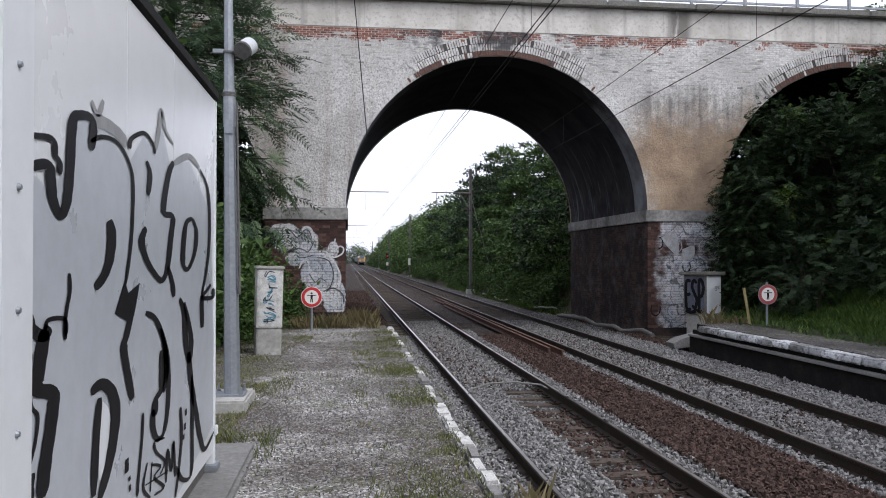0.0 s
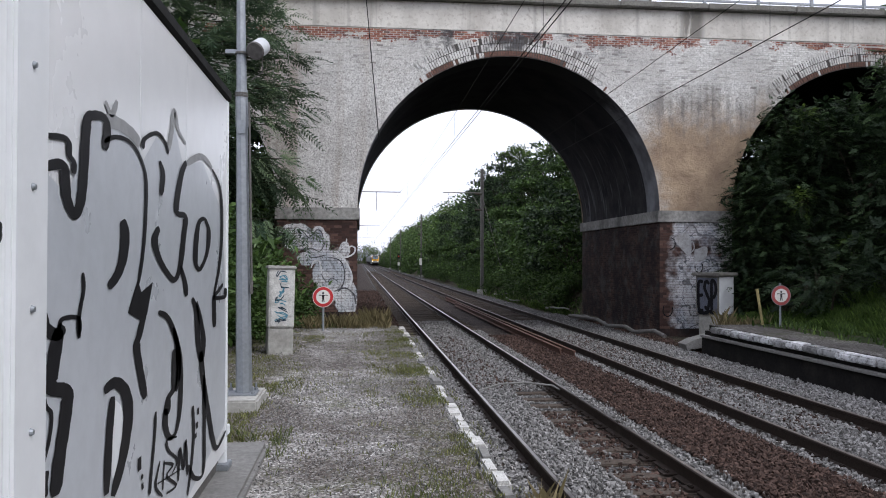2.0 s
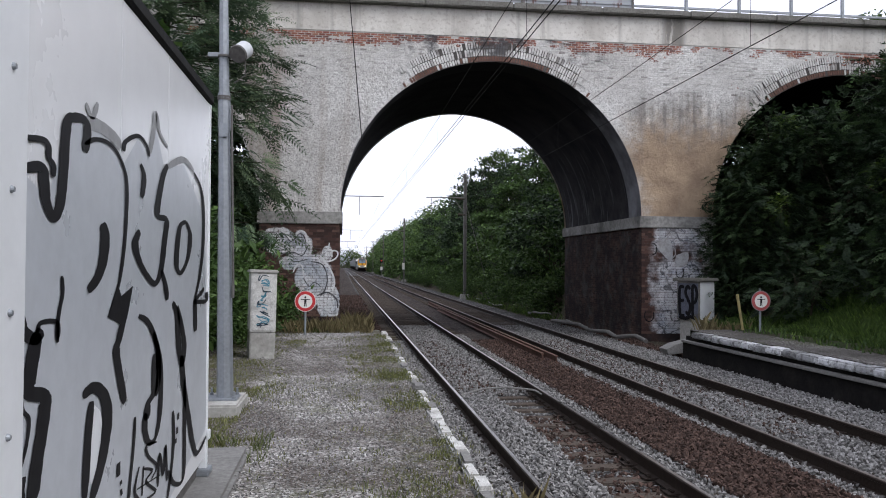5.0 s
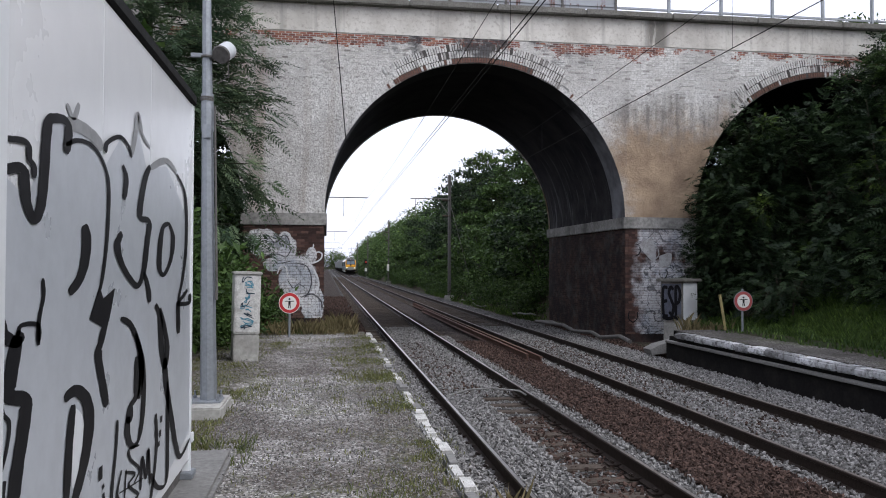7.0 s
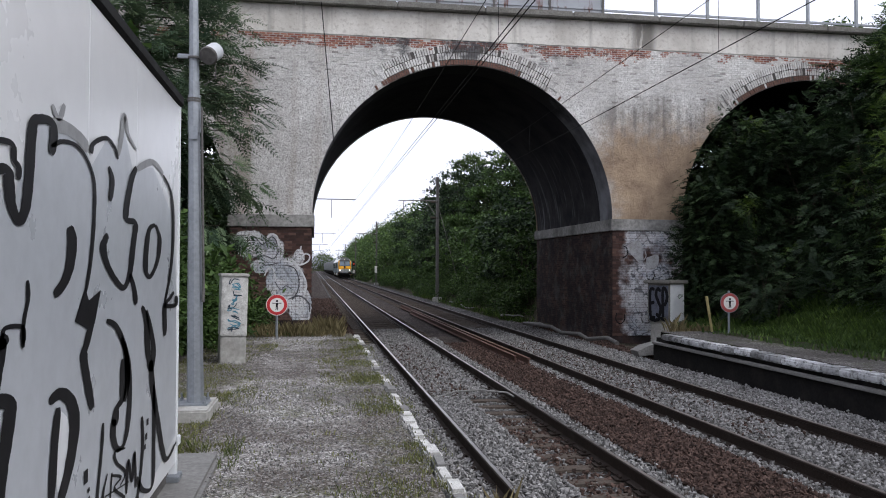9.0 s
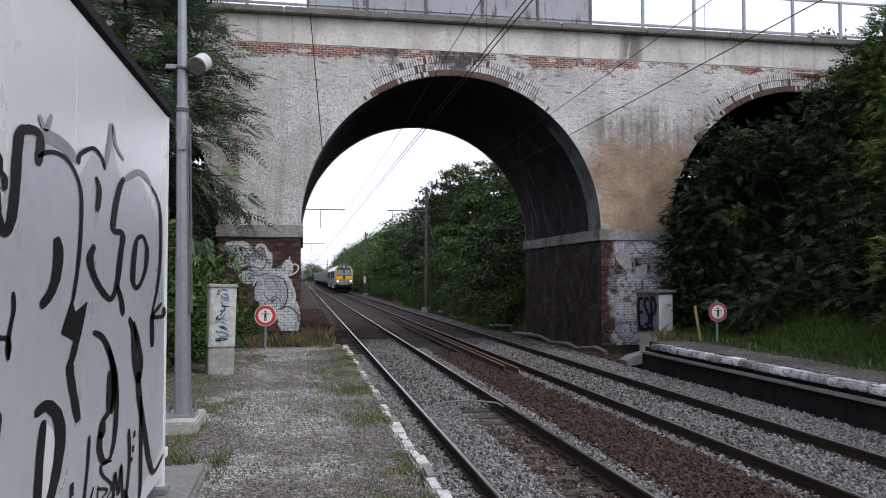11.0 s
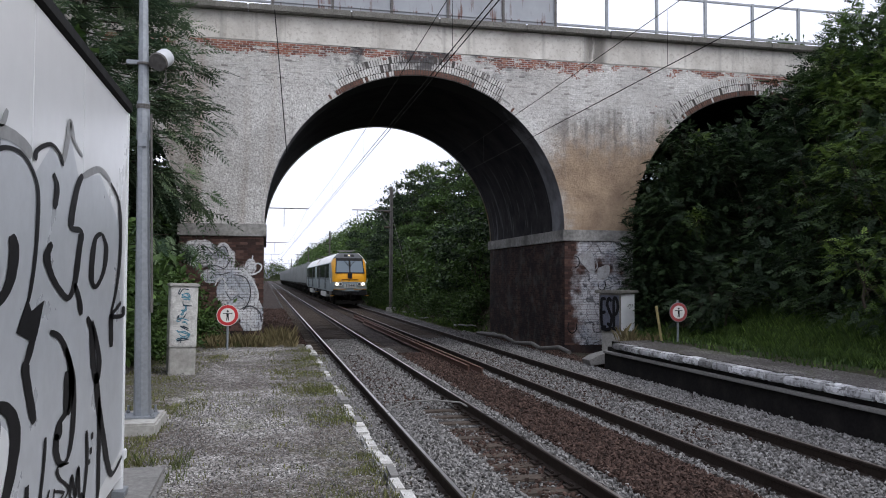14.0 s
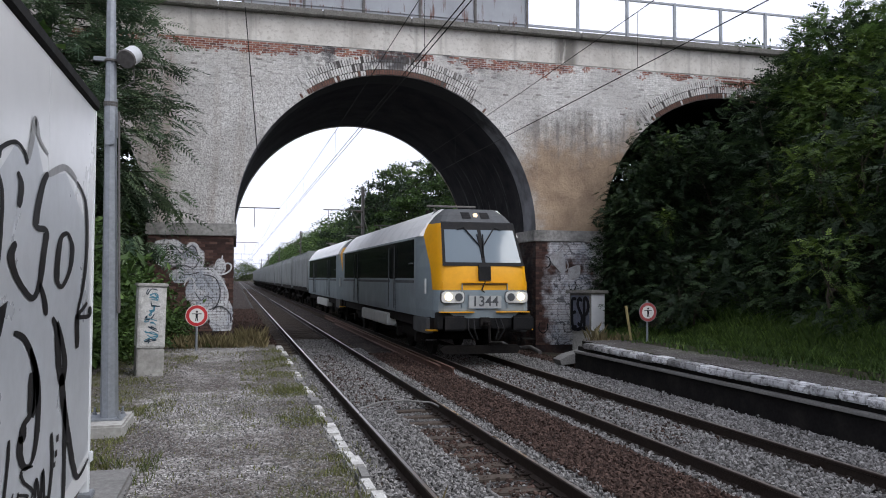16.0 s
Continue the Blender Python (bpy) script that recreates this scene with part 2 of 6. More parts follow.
c = k.mix(k.ramp(k.noise(1.0, 7, (2.4, 2.4, 0.10)), (0.56, 0.0), (0.70, 0.55)), c, (0.20, 0.18, 0.16))
wet = k.math("MULTIPLY", k.math("MULTIPLY", ease(k, k.axis("X"), 9.9, 10.2), ease(k, k.axis("X"), 10.9, 10.6)), k.ramp(k.noise(2.0, 7, (2.0, 2.0, 0.4)), (0.36, 0.0), (0.50, 0.85)))
c = k.mix(wet, c, (0.13, 0.12, 0.105))  # where the gutter leaks
c = k.mix(k.ramp(k.noise(9, 6), (0.52, 0.0), (0.68, 0.5)), c, (0.30, 0.26, 0.22))
k.colour(c).relief(k.noise(12, 8), 0.5, 0.02)
BAND = k.m
COPING = plain("mossy_concrete", (0.22, 0.21, 0.19), 0.95, vary=0.4, scale=2.5, dirty=0.7, dirt=(0.09, 0.085, 0.07), bump=0.6)
IMPOST = plain("bluestone", (0.36, 0.35, 0.33), 0.85, vary=0.4, scale=1.1, dirty=0.95, dirt=(0.05, 0.048, 0.047), bump=0.4)
SOIL = ground_material("dark_soil", (0.035, 0.03, 0.022), (0.08, 0.07, 0.05), (0.14, 0.12, 0.09), 0.05, (0.05, 0.07, 0.025), 0.05)
BALLAST = ground_material("ballast_bed", (0.018, 0.017, 0.016), (0.085, 0.082, 0.08), (0.22, 0.215, 0.21), 0.055)
RUSTY_BED = ground_material("rusty_ballast_bed", (0.02, 0.016, 0.014), (0.058, 0.046, 0.041), (0.11, 0.09, 0.08), 0.06)
k = Nodes("platform_gravel", 0.95)
k.b.inputs["Specular IOR Level"].default_value = 0.12
grain = k.node("ShaderNodeTexVoronoi", Scale=55.0)
k.link(k.place(True), grain.inputs["Vector"])
tone = k.t.nodes.new("ShaderNodeSeparateColor")
k.link(grain.outputs["Color"], tone.inputs[0])
c = k.ramp(tone.outputs[0], (0.0, (0.06, 0.054, 0.048)), (0.45, (0.25, 0.237, 0.222)), (0.8, (0.41, 0.393, 0.375)), (1.0, (0.68, 0.665, 0.65)))
soil = k.ramp(tone.outputs[1], (0.0, (0.030, 0.024, 0.020)), (0.7, (0.085, 0.068, 0.058)), (1.0, (0.30, 0.28, 0.26)))
worn = k.math("ADD", k.math("MULTIPLY", k.noise(0.8, 8, rough=0.7), 0.7), k.math("MULTIPLY", k.noise(5, 6, rough=0.7), 0.3))
verge = k.math("MAXIMUM", ease(k, k.axis("X"), 0.1, 0.7), ease(k, k.axis("X"), -0.6, -1.6))
c = k.mix(k.ramp(k.math("ADD", worn, k.math("MULTIPLY", verge, 0.08)), (0.46, 0.0), (0.56, 0.85)), c, soil)
moss = k.math("ADD", k.math("ADD", k.math("MULTIPLY", k.noise(1.1, 8, rough=0.7), 0.65), k.math("MULTIPLY", k.noise(19, 4), 0.35)), k.math("MULTIPLY", verge, 0.07))
c = k.mix(k.ramp(moss, (0.54, 0.0), (0.66, 0.8)), c, (0.075, 0.078, 0.030))
k.colour(c).relief(grain.outputs["Distance"], 0.8, 0.012)
GRAVEL = k.m
GRASSY = ground_material("grassy_soil", (0.02, 0.021, 0.012), (0.05, 0.048, 0.026), (0.09, 0.08, 0.05), 0.04, (0.022, 0.036, 0.012), 0.1)
RAIL = plain("rusty_rail", (0.042, 0.031, 0.026), 0.65, 0.4, vary=0.4, scale=4, dirty=0.4, bump=0.2)
RAIL_RED = plain("old_rusty_rail", (0.15, 0.08, 0.06), 0.8, 0.2, vary=0.4, scale=4, dirty=0.3, bump=0.3)
SHINE = plain("polished_rail_head", (0.52, 0.50, 0.48), 0.3, 1.0, vary=0.1, scale=2, dirty=0.1, bump=0.02)
DULL = plain("dull_rail_head", (0.20, 0.17, 0.15), 0.5, 0.7, vary=0.2, scale=2, dirty=0.3, bump=0.05)
SLEEPER = plain("tarred_wood", (0.10, 0.08, 0.066), 0.85, vary=0.5, scale=3, dirty=0.4, bump=0.5)
LAMP_GREY = plain("pale_grey_housing", (0.50, 0.515, 0.53), 0.45, vary=0.08, scale=3, dirty=0.15, bump=0.03)
STEEL = plain("galvanised_steel", (0.29, 0.31, 0.335), 0.5, 0.5, vary=0.18, scale=3, dirty=0.2, bump=0.08)
DARKSTEEL = plain("weathered_steel", (0.15, 0.142, 0.135), 0.7, 0.3, vary=0.3, scale=3, dirty=0.3)
PANEL = plain("pale_sheet_steel", (0.76, 0.77, 0.785), 0.30, 0.0, vary=0.04, scale=0.7, dirty=0.12, dirt=(0.4, 0.4, 0.4), bump=0.03)
TRIM = plain("white_sheet_trim", (0.74, 0.755, 0.77), 0.4, 0.1, vary=0.05, scale=1.0, dirty=0.15, dirt=(0.4, 0.4, 0.4), bump=0.03)
INK = plain("black_spray_paint", (0.012, 0.012, 0.014), 0.45, vary=0.2, scale=2, dirty=0.1, bump=0.03)
INKSOFT = plain("thin_grey_spray_paint", (0.30, 0.305, 0.31), 0.5, vary=0.2, scale=2, dirty=0.1, bump=0.03)
SILVER = plain("silver_spray_paint", (0.51, 0.535, 0.57), 0.32, 0.12, vary=0.08, scale=1.2, dirty=0.12, dirt=(0.4, 0.4, 0.41), bump=0.03)
for m, weight in ((PANEL, 0.7), (SILVER, 0.35)):
    coat = m.node_tree.nodes["Principled BSDF"].inputs
    coat["Coat Weight"].default_value, coat["Coat Roughness"].default_value = weight, 0.24
ROOFEDGE = plain("black_roof_edge", (0.018, 0.018, 0.018), 0.7, vary=0.4, scale=4, dirty=0.3)
WHITEPAINT = plain("worn_white_paint", (0.66, 0.65, 0.62), 0.85, vary=0.45, scale=9, dirty=0.95, dirt=(0.25, 0.24, 0.22), bump=0.5)
KERBSTONE = plain("platform_kerb_stone", (0.22, 0.215, 0.205), 0.9, vary=0.35, scale=3, dirty=0.7, dirt=(0.14, 0.135, 0.13), bump=0.5)
k = Nodes("worn_pale_kerb", 0.9)
c = k.ramp(k.each(), (0.0, (0.20, 0.20, 0.20)), (0.35, (0.46, 0.465, 0.475)), (1.0, (0.68, 0.685, 0.70)))
c = k.mix(k.ramp(k.noise(7, 8, rough=0.7), (0.46, 0.0), (0.60, 0.85)), c, (0.09, 0.087, 0.084))
k.colour(c).relief(k.noise(40, 6), 0.6, 0.01)
KERB_WORN = k.m
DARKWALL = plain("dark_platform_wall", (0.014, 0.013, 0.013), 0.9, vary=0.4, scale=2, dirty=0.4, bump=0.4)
LEAF = leaf_material("leaves", (0.028, 0.056, 0.014), (0.125, 0.205, 0.055))
LEAF_DARK = leaf_material("dark_leaves", (0.008, 0.018, 0.009), (0.085, 0.135, 0.055))
LEAF_FRESH = leaf_material("fresh_leaves", (0.05, 0.09, 0.02), (0.20, 0.28, 0.06))
GRASS = leaf_material("grass_blades", (0.035, 0.065, 0.015), (0.16, 0.25, 0.055))
DRYGRASS = leaf_material("dry_grass", (0.12, 0.10, 0.05), (0.30, 0.25, 0.14))
BARK = plain("bark", (0.07, 0.058, 0.045), 0.9, vary=0.4, scale=5, bump=0.6)
STONE_GREY = stone_material("grey_ballast_stone", (0.08, 0.077, 0.074), (0.36, 0.35, 0.34))
STONE_RED = stone_material("rusty_ballast_stone", (0.026, 0.018, 0.015), (0.12, 0.078, 0.064))
WALKWAY = ground_material("worn_walkway", (0.04, 0.036, 0.033), (0.13, 0.12, 0.11), (0.32, 0.31, 0.30), 0.022, (0.06, 0.07, 0.03), 0.02)
JOINT = plain("dark_open_joint", (0.11, 0.10, 0.095), 0.95, vary=0.4, scale=3)
LEAF_FEATHER = leaf_material("feathery_leaves", (0.042, 0.075, 0.045), (0.20, 0.27, 0.14))


# ---------------------------------------------------------------- mesh helpers
def bm_box(bm, x0, x1, y0, y1, z0, z1, bevel=0.0):
    m = Matrix.Translation(((x0 + x1) / 2, (y0 + y1) / 2, (z0 + z1) / 2)) @ Matrix.Diagonal((x1 - x0, y1 - y0, z1 - z0, 1))
    got = bmesh.ops.create_cube(bm, size=1, matrix=m)
    if bevel:
        edges = list({e for v in got["verts"] for e in v.link_edges})
        bmesh.ops.bevel(bm, geom=edges, offset=bevel, segments=2, affect="EDGES", clamp_overlap=True)
    return bm


def box(x0, x1, y0, y1, z0, z1, bevel=0.0):
    return bm_box(bmesh.new(), x0, x1, y0, y1, z0, z1, bevel)


def bm_rod(bm, a, b, r0, r1=None, sides=8, caps=True):
    a, b = Vector(a), Vector(b)
    d = b - a
    m = Matrix.Translation((a + b) / 2) @ d.to_track_quat("Z", "Y").to_matrix().to_4x4()
    bmesh.ops.create_cone(bm, cap_ends=caps, segments=sides, radius1=r0, radius2=r0 if r1 is None else r1, depth=d.length, matrix=m)
    return bm


def rod(a, b, r0, r1=None, sides=8):
    return bm_rod(bmesh.new(), a, b, r0, r1, sides)


def bm_prism(bm, outline, axis, lo, hi):
    """A closed outline of 2D points pushed along an axis: x takes (y, z), y takes (x, z), z takes (x, y)."""
    def at(p, d):
        return {"x": (d, p[0], p[1]), "y": (p[0], d, p[1]), "z": (p[0], p[1], d)}[axis]
    a = [bm.verts.new(at(p, lo)) for p in outline]
    b = [bm.verts.new(at(p, hi)) for p in outline]
    bm.faces.new(a)
    bm.faces.new(b[::-1])
    for i in range(len(a)):
        j = (i + 1) % len(a)
        bm.faces.new((a[j], a[i], b[i], b[j]))
    bmesh.ops.recalc_face_normals(bm, faces=bm.faces[:])
    return bm


def prism(outline, axis, lo, hi):
    return bm_prism(bmesh.new(), outline, axis, lo, hi)


def finish(name, bm, material, smooth=False):
    me = bpy.data.meshes.new(name)
    bm.to_mesh(me)
    bm.free()
    me.materials.append(material)
    if smooth:
        me.shade_smooth()
    return me


def part(name, bm, material, parent, label="", smooth=False):
    ob = new(name, finish(name, bm, material, smooth))
    ob.parent = parent
    if label:
        tagged(ob, label)
    return ob


def structure(name, bm, material, label, category=""):
    return tagged(new(name, finish(name, bm, material)), label, category or name.split("_")[0], kind="structure")


def thing(name, label, category, group="", at=None):
    ob = tagged(new(name), label, category, group)
    if at is not None:
        ob.matrix_world = at
    return ob


def soup(name, verts, faces, material):
    me = bpy.data.meshes.new(name)
    me.from_pydata(verts, [], faces)
    me.materials.append(material)
    return me


# ---------------------------------------------------------------- plan
TRACK_NEAR, TRACK_FAR, GAUGE = 2.696, 6.217, 1.507
PLATFORM = 0.55
FRONT, BACK = 24.0, 32.7            # the bridge's two faces
ARCH_L, ARCH_R, PIER = -0.045, 9.33, 2.37
RADIUS = (ARCH_R - ARCH_L) / 2
SPRING = 3.72
CENTRES = [(ARCH_L + ARCH_R) / 2 + i * (2 * RADIUS + PIER) for i in (-1, 0, 1)]
rng = np.random.default_rng(7)


# ---------------------------------------------------------------- ground
def ground_height(x, y):
    """Trackbed between the platforms, banks behind the bridge on the far side, slopes beside the platforms."""
    z = -0.28
    if x > 9.2 and y > 20:
        z = max(z, min((x - 9.2) * 0.85, 7.0)) if y > 30 else z
    if x > 11.3 and y < 30:
        z = max(z, min(0.45 + (x - 11.3) * 0.5, 7.0))
    if x < -1.0 and y > 20:
        z = max(z, min((-1.0 - x) * 0.8, 7.0)) if y > 30 else z
    return z


def build_ground():
    bm = bmesh.new()
    xs = [-2500, -400, -60, -25, -12, -9, -7, -5, -3.5, -2, -1, 0.5, 2, 4, 6, 8, 9.2, 10, 11, 12, 13.5, 15, 17, 20, 30, 60, 400, 2500]
    ys = [-2500, -300, -40, -10, 0, 5, 10, 15, 20, 25, 30, 33, 40, 60, 90, 130, 180, 240, 320, 420, 600, 1200, 2500]
    grid = [[bm.verts.new((x, y, ground_height(x, y) + (0.0 if -1 < x < 9 else 0.25 * noise.noise((x * 0.3, y * 0.3, 0))) - (0.1 if abs(x) > 100 else 0))) for x in xs] for y in ys]
    for j in range(len(ys) - 1):
        for i in range(len(xs) - 1):
            bm.faces.new((grid[j][i], grid[j][i + 1], grid[j + 1][i + 1], grid[j + 1][i]))
    structure("ground", bm, SOIL, "dark overgrown soil of the railway cutting", "ground")
    # ballast beds, slightly crowned
    for name, x0, x1, mat, label in (("ballast_bed_near", 1.25, 3.95, BALLAST, "grey crushed-stone ballast bed under the track"),
                                     ("ballast_bed_middle", 3.95, 5.05, RUSTY_BED, "rust-brown ballast strip between the two tracks"),
                                     ("trackside_cess", -0.9, 1.25, RUSTY_BED, "dark cinder strip between the platform end and track"),
                                     ("ballast_bed_far", 5.05, 8.43, BALLAST, "grey crushed-stone ballast bed under the track")):
        bm = bmesh.new()
        rows = [(20.2 if "cess" in name else -12) + 0.6 * i for i in range(36 if "cess" in name else 90)] + [42 + 12 * i for i in range(44)]
        cols = [x0 + (x1 - x0) * i / 6 for i in range(7)]
        g = [[bm.verts.new((x, y, -0.20 + 0.03 * noise.noise((x * 2, y * 2, 1)))) for x in cols] for y in rows]
        for j in range(len(rows) - 1):
            for i in range(6):
                bm.faces.new((g[j][i], g[j][i + 1], g[j + 1][i + 1], g[j + 1][i]))
        structure(name, bm, mat, label, "ballast bed")


build_ground()


# ---------------------------------------------------------------- bridge
bridge = thing("arch_bridge", "old limewashed brick road bridge with three round arches over the railway", "bridge")


def arc(cx, r, a0, a1, n):
    return [(cx + r * math.cos(radians(a0 + (a1 - a0) * i / n)), SPRING + r * math.sin(radians(a0 + (a1 - a0) * i / n))) for i in range(n + 1)]


def build_bridge():
    top = 9.17
    # spandrel wall over each arch, cut by the arch, from one pier's middle to the next
    for cx in CENTRES:
        x0, x1 = cx - RADIUS - PIER / 2, cx + RADIUS + PIER / 2
        pts = [(x0, SPRING)] + arc(cx, RADIUS, 180, 0, 48) + [(x1, SPRING)]
        for y in (FRONT, BACK):
            bm = bmesh.new()
            for a, b in zip(pts, pts[1:]):
                q = [bm.verts.new((p[0], y, zz)) for p, zz in ((a, a[1]), (b, b[1]), (b, top), (a, top))]
                bm.faces.new(q if y == FRONT else q[::-1])
            bmesh.ops.remove_doubles(bm, verts=bm.verts[:], dist=0.0005)
            part("spandrel_wall", bm, FACE, bridge, "rough limewashed render over brick, stained and flaking")
        # the vault: a facing ring at the front, near-black within
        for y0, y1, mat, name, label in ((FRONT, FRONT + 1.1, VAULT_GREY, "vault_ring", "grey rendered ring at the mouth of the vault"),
                                         (FRONT + 1.1, BACK, VAULT, "vault", "near-black vault, paler towards the foot, with pale streaks")):
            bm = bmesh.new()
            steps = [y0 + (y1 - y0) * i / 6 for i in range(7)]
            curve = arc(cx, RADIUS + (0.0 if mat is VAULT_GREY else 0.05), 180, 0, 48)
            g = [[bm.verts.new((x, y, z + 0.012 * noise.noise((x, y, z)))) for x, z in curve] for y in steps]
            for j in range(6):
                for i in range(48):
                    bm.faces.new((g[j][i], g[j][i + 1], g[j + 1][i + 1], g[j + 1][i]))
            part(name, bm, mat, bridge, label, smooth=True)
    # piers with a projecting bluestone impost
    edges = [(CENTRES[0] - RADIUS - PIER, CENTRES[0] - RADIUS), (CENTRES[0] + RADIUS, CENTRES[1] - RADIUS),
             (CENTRES[1] + RADIUS, CENTRES[2] - RADIUS), (CENTRES[2] + RADIUS, CENTRES[2] + RADIUS + PIER)]
    for i, (x0, x1) in enumerate(edges):
        part("pier", box(x0 + 0.012, x1 - 0.012, FRONT + 0.012, BACK - 0.012, -0.6, 3.36), SOOT_BRICK, bridge, "soot-darkened brick pier wall with graffiti")
        impost = part("impost", box(x0 - 0.07, x1 + 0.07, FRONT - 0.07, BACK + 0.07, 3.36, SPRING, 0.015), IMPOST, bridge, "stained bluestone impost course")
    for x0, x1 in ((CENTRES[0] - RADIUS - PIER - 30, CENTRES[0] - RADIUS - PIER), (CENTRES[2] + RADIUS + PIER, CENTRES[2] + RADIUS + PIER + 30)):
        part("abutment", box(x0, x1, FRONT, BACK, -0.6, top), FACE, bridge)
    lo, hi = edges[0][0] - 30, edges[-1][1] + 30
    part("deck", box(lo, hi, FRONT + 0.35, BACK - 0.35, 9.0, 9.9), CONCRETE, bridge)
    for y0, y1, out in ((FRONT - 0.02, FRONT + 0.35, -1), (BACK - 0.35, BACK + 0.02, 1)):
        part("parapet_band", box(lo, hi, y0, y1, top, 10.0), BAND, bridge, "pale concrete band with rust and lime runs")
        x = lo
        while x < hi:
            n = 2.6 + 0.5 * random.random()
            part("coping_slab", box(x, x + n - 0.012, min(y0, y1 - 0.0) - (0.22 if out < 0 else 0.0), y1 + (0.22 if out > 0 else 0.0),
                                    10.0 + 0.012 * random.random(), 10.2 + 0.02 * random.random(), 0.03), COPING, bridge, "mossy dark concrete coping slab")
            x += n


build_bridge()


def build_bridge_rail():
    rail_post = 1.785
    first = 9.03
    fence = thing("bridge_railing", "grey steel railing with square posts along the bridge parapet", "railing")
    y = FRONT + 0.02
    for a, b in ((-30.0, 0.12), (first, 30.0)):
        n = int((b - a) / rail_post)
        for i in range(n + 1):
            x = (a + i * rail_post) if a == first else (b - i * rail_post)
            part("post", box(x - 0.045, x + 0.045, y - 0.045, y + 0.045, 10.2, 11.56, 0.006), STEEL, fence)
        for z in (10.36, 11.52):
            part("rail", box(a, b, y - 0.03, y + 0.03, z - 0.035, z + 0.035, 0.006), STEEL, fence)
    screen = thing("steel_safety_screen", "grey sheet-steel screen with rust runs over the tracks on the bridge", "screen")
    k = Nodes("rust_streaked_sheet", 0.6, 0.1)
    base = k.mix(k.ramp(k.noise(0.8, 6), (0.35, 0.0), (0.7, 1.0)), (0.36, 0.375, 0.40), (0.27, 0.28, 0.30))
    run = k.ramp(k.math("ADD", k.noise(1.0, 8, (5.0, 5.0, 0.55)), k.math("MULTIPLY", k.noise(0.5, 3), 0.25)), (0.68, 0.0), (0.76, 0.9))
    k.colour(k.mix(run, base, (0.13, 0.06, 0.045)))
    sheet = k.m
    xs = [0.12, 1.9, 3.70, 5.48, 7.28, 9.03]
    for a, b in zip(xs, xs[1:]):
        p = part("sheet", box(a + 0.03, b - 0.03, y - 0.012, y + 0.012, 10.28, 12.1, 0.004), sheet, screen)
        part("stiffener", box(a + 0.03, b - 0.03, y - 0.04, y - 0.013, 10.36, 10.42, 0.004), sheet, p)
        part("stiffener", box(a + 0.03, b - 0.03, y - 0.04, y - 0.013, 11.2, 11.26, 0.004), sheet, p)
    for x in xs:
        part("post", box(x - 0.04, x + 0.04, y - 0.05, y + 0.05, 10.2, 12.15, 0.006), DARKSTEEL, screen)


build_bridge_rail()


# ---------------------------------------------------------------- tracks
def rail_outline(x, shift=0.0):
    """A flat-bottomed rail in section: head, web and foot."""
    return [(x - 0.075, -0.172), (x + 0.075, -0.172), (x + 0.075, -0.160), (x + 0.012, -0.140), (x + 0.010, -0.045),
            (x + 0.034, -0.034), (x + 0.036, -0.006), (x + 0.028, 0.0), (x - 0.028, 0.0), (x - 0.036, -0.006), (x - 0.034, -0.034), (x - 0.010, -0.045),
            (x - 0.012, -0.140), (x - 0.075, -0.160)]


def build_track(name, cx, head, label):
    track = tagged(thing(name, label, "railway track"), kind="structure")
    for s in (-1, 1):
        x = cx + s * GAUGE / 2
        r = part("rail", prism(rail_outline(x), "y", -12, 500), RAIL, track, "rust-brown steel rail")
        part("running_surface", box(x - 0.020, x + 0.020, -12, 500, -0.001, 0.003), head, r, "worn rail head")
    wood = finish("sleeper", box(-1.28, 1.28, -0.12, 0.12, -0.33, -0.168, 0.015), SLEEPER)
    plate = finish("baseplate", bm_box(bm_box(box(-0.17, 0.17, -0.09, 0.09, -0.156, -0.138, 0.004),
                                              0.085, 0.125, -0.05, 0.05, -0.14, -0.105, 0.01), -0.125, -0.085, -0.05, 0.05, -0.14, -0.105, 0.01), RAIL)
    y, i = -3.0, 0
    while y < 165:
        s = new("sleeper", wood)
        s.parent, s.location = track, (cx + 0.02 * random.uniform(-1, 1), y, 0.006 * random.uniform(-1, 0.3))
        s.rotation_euler.z = radians(random.uniform(-0.7, 0.7))
        if y < 36:
            for side in (-1, 1):
                b = new("baseplate", plate)
                b.parent, b.location = s, (side * GAUGE / 2, 0, 0)
        y += 0.6
    return track


build_track("track_near", TRACK_NEAR, SHINE, "railway track with polished running rails on wooden sleepers")
build_track("track_far", TRACK_FAR, DULL, "railway track with dull brown rails on wooden sleepers")


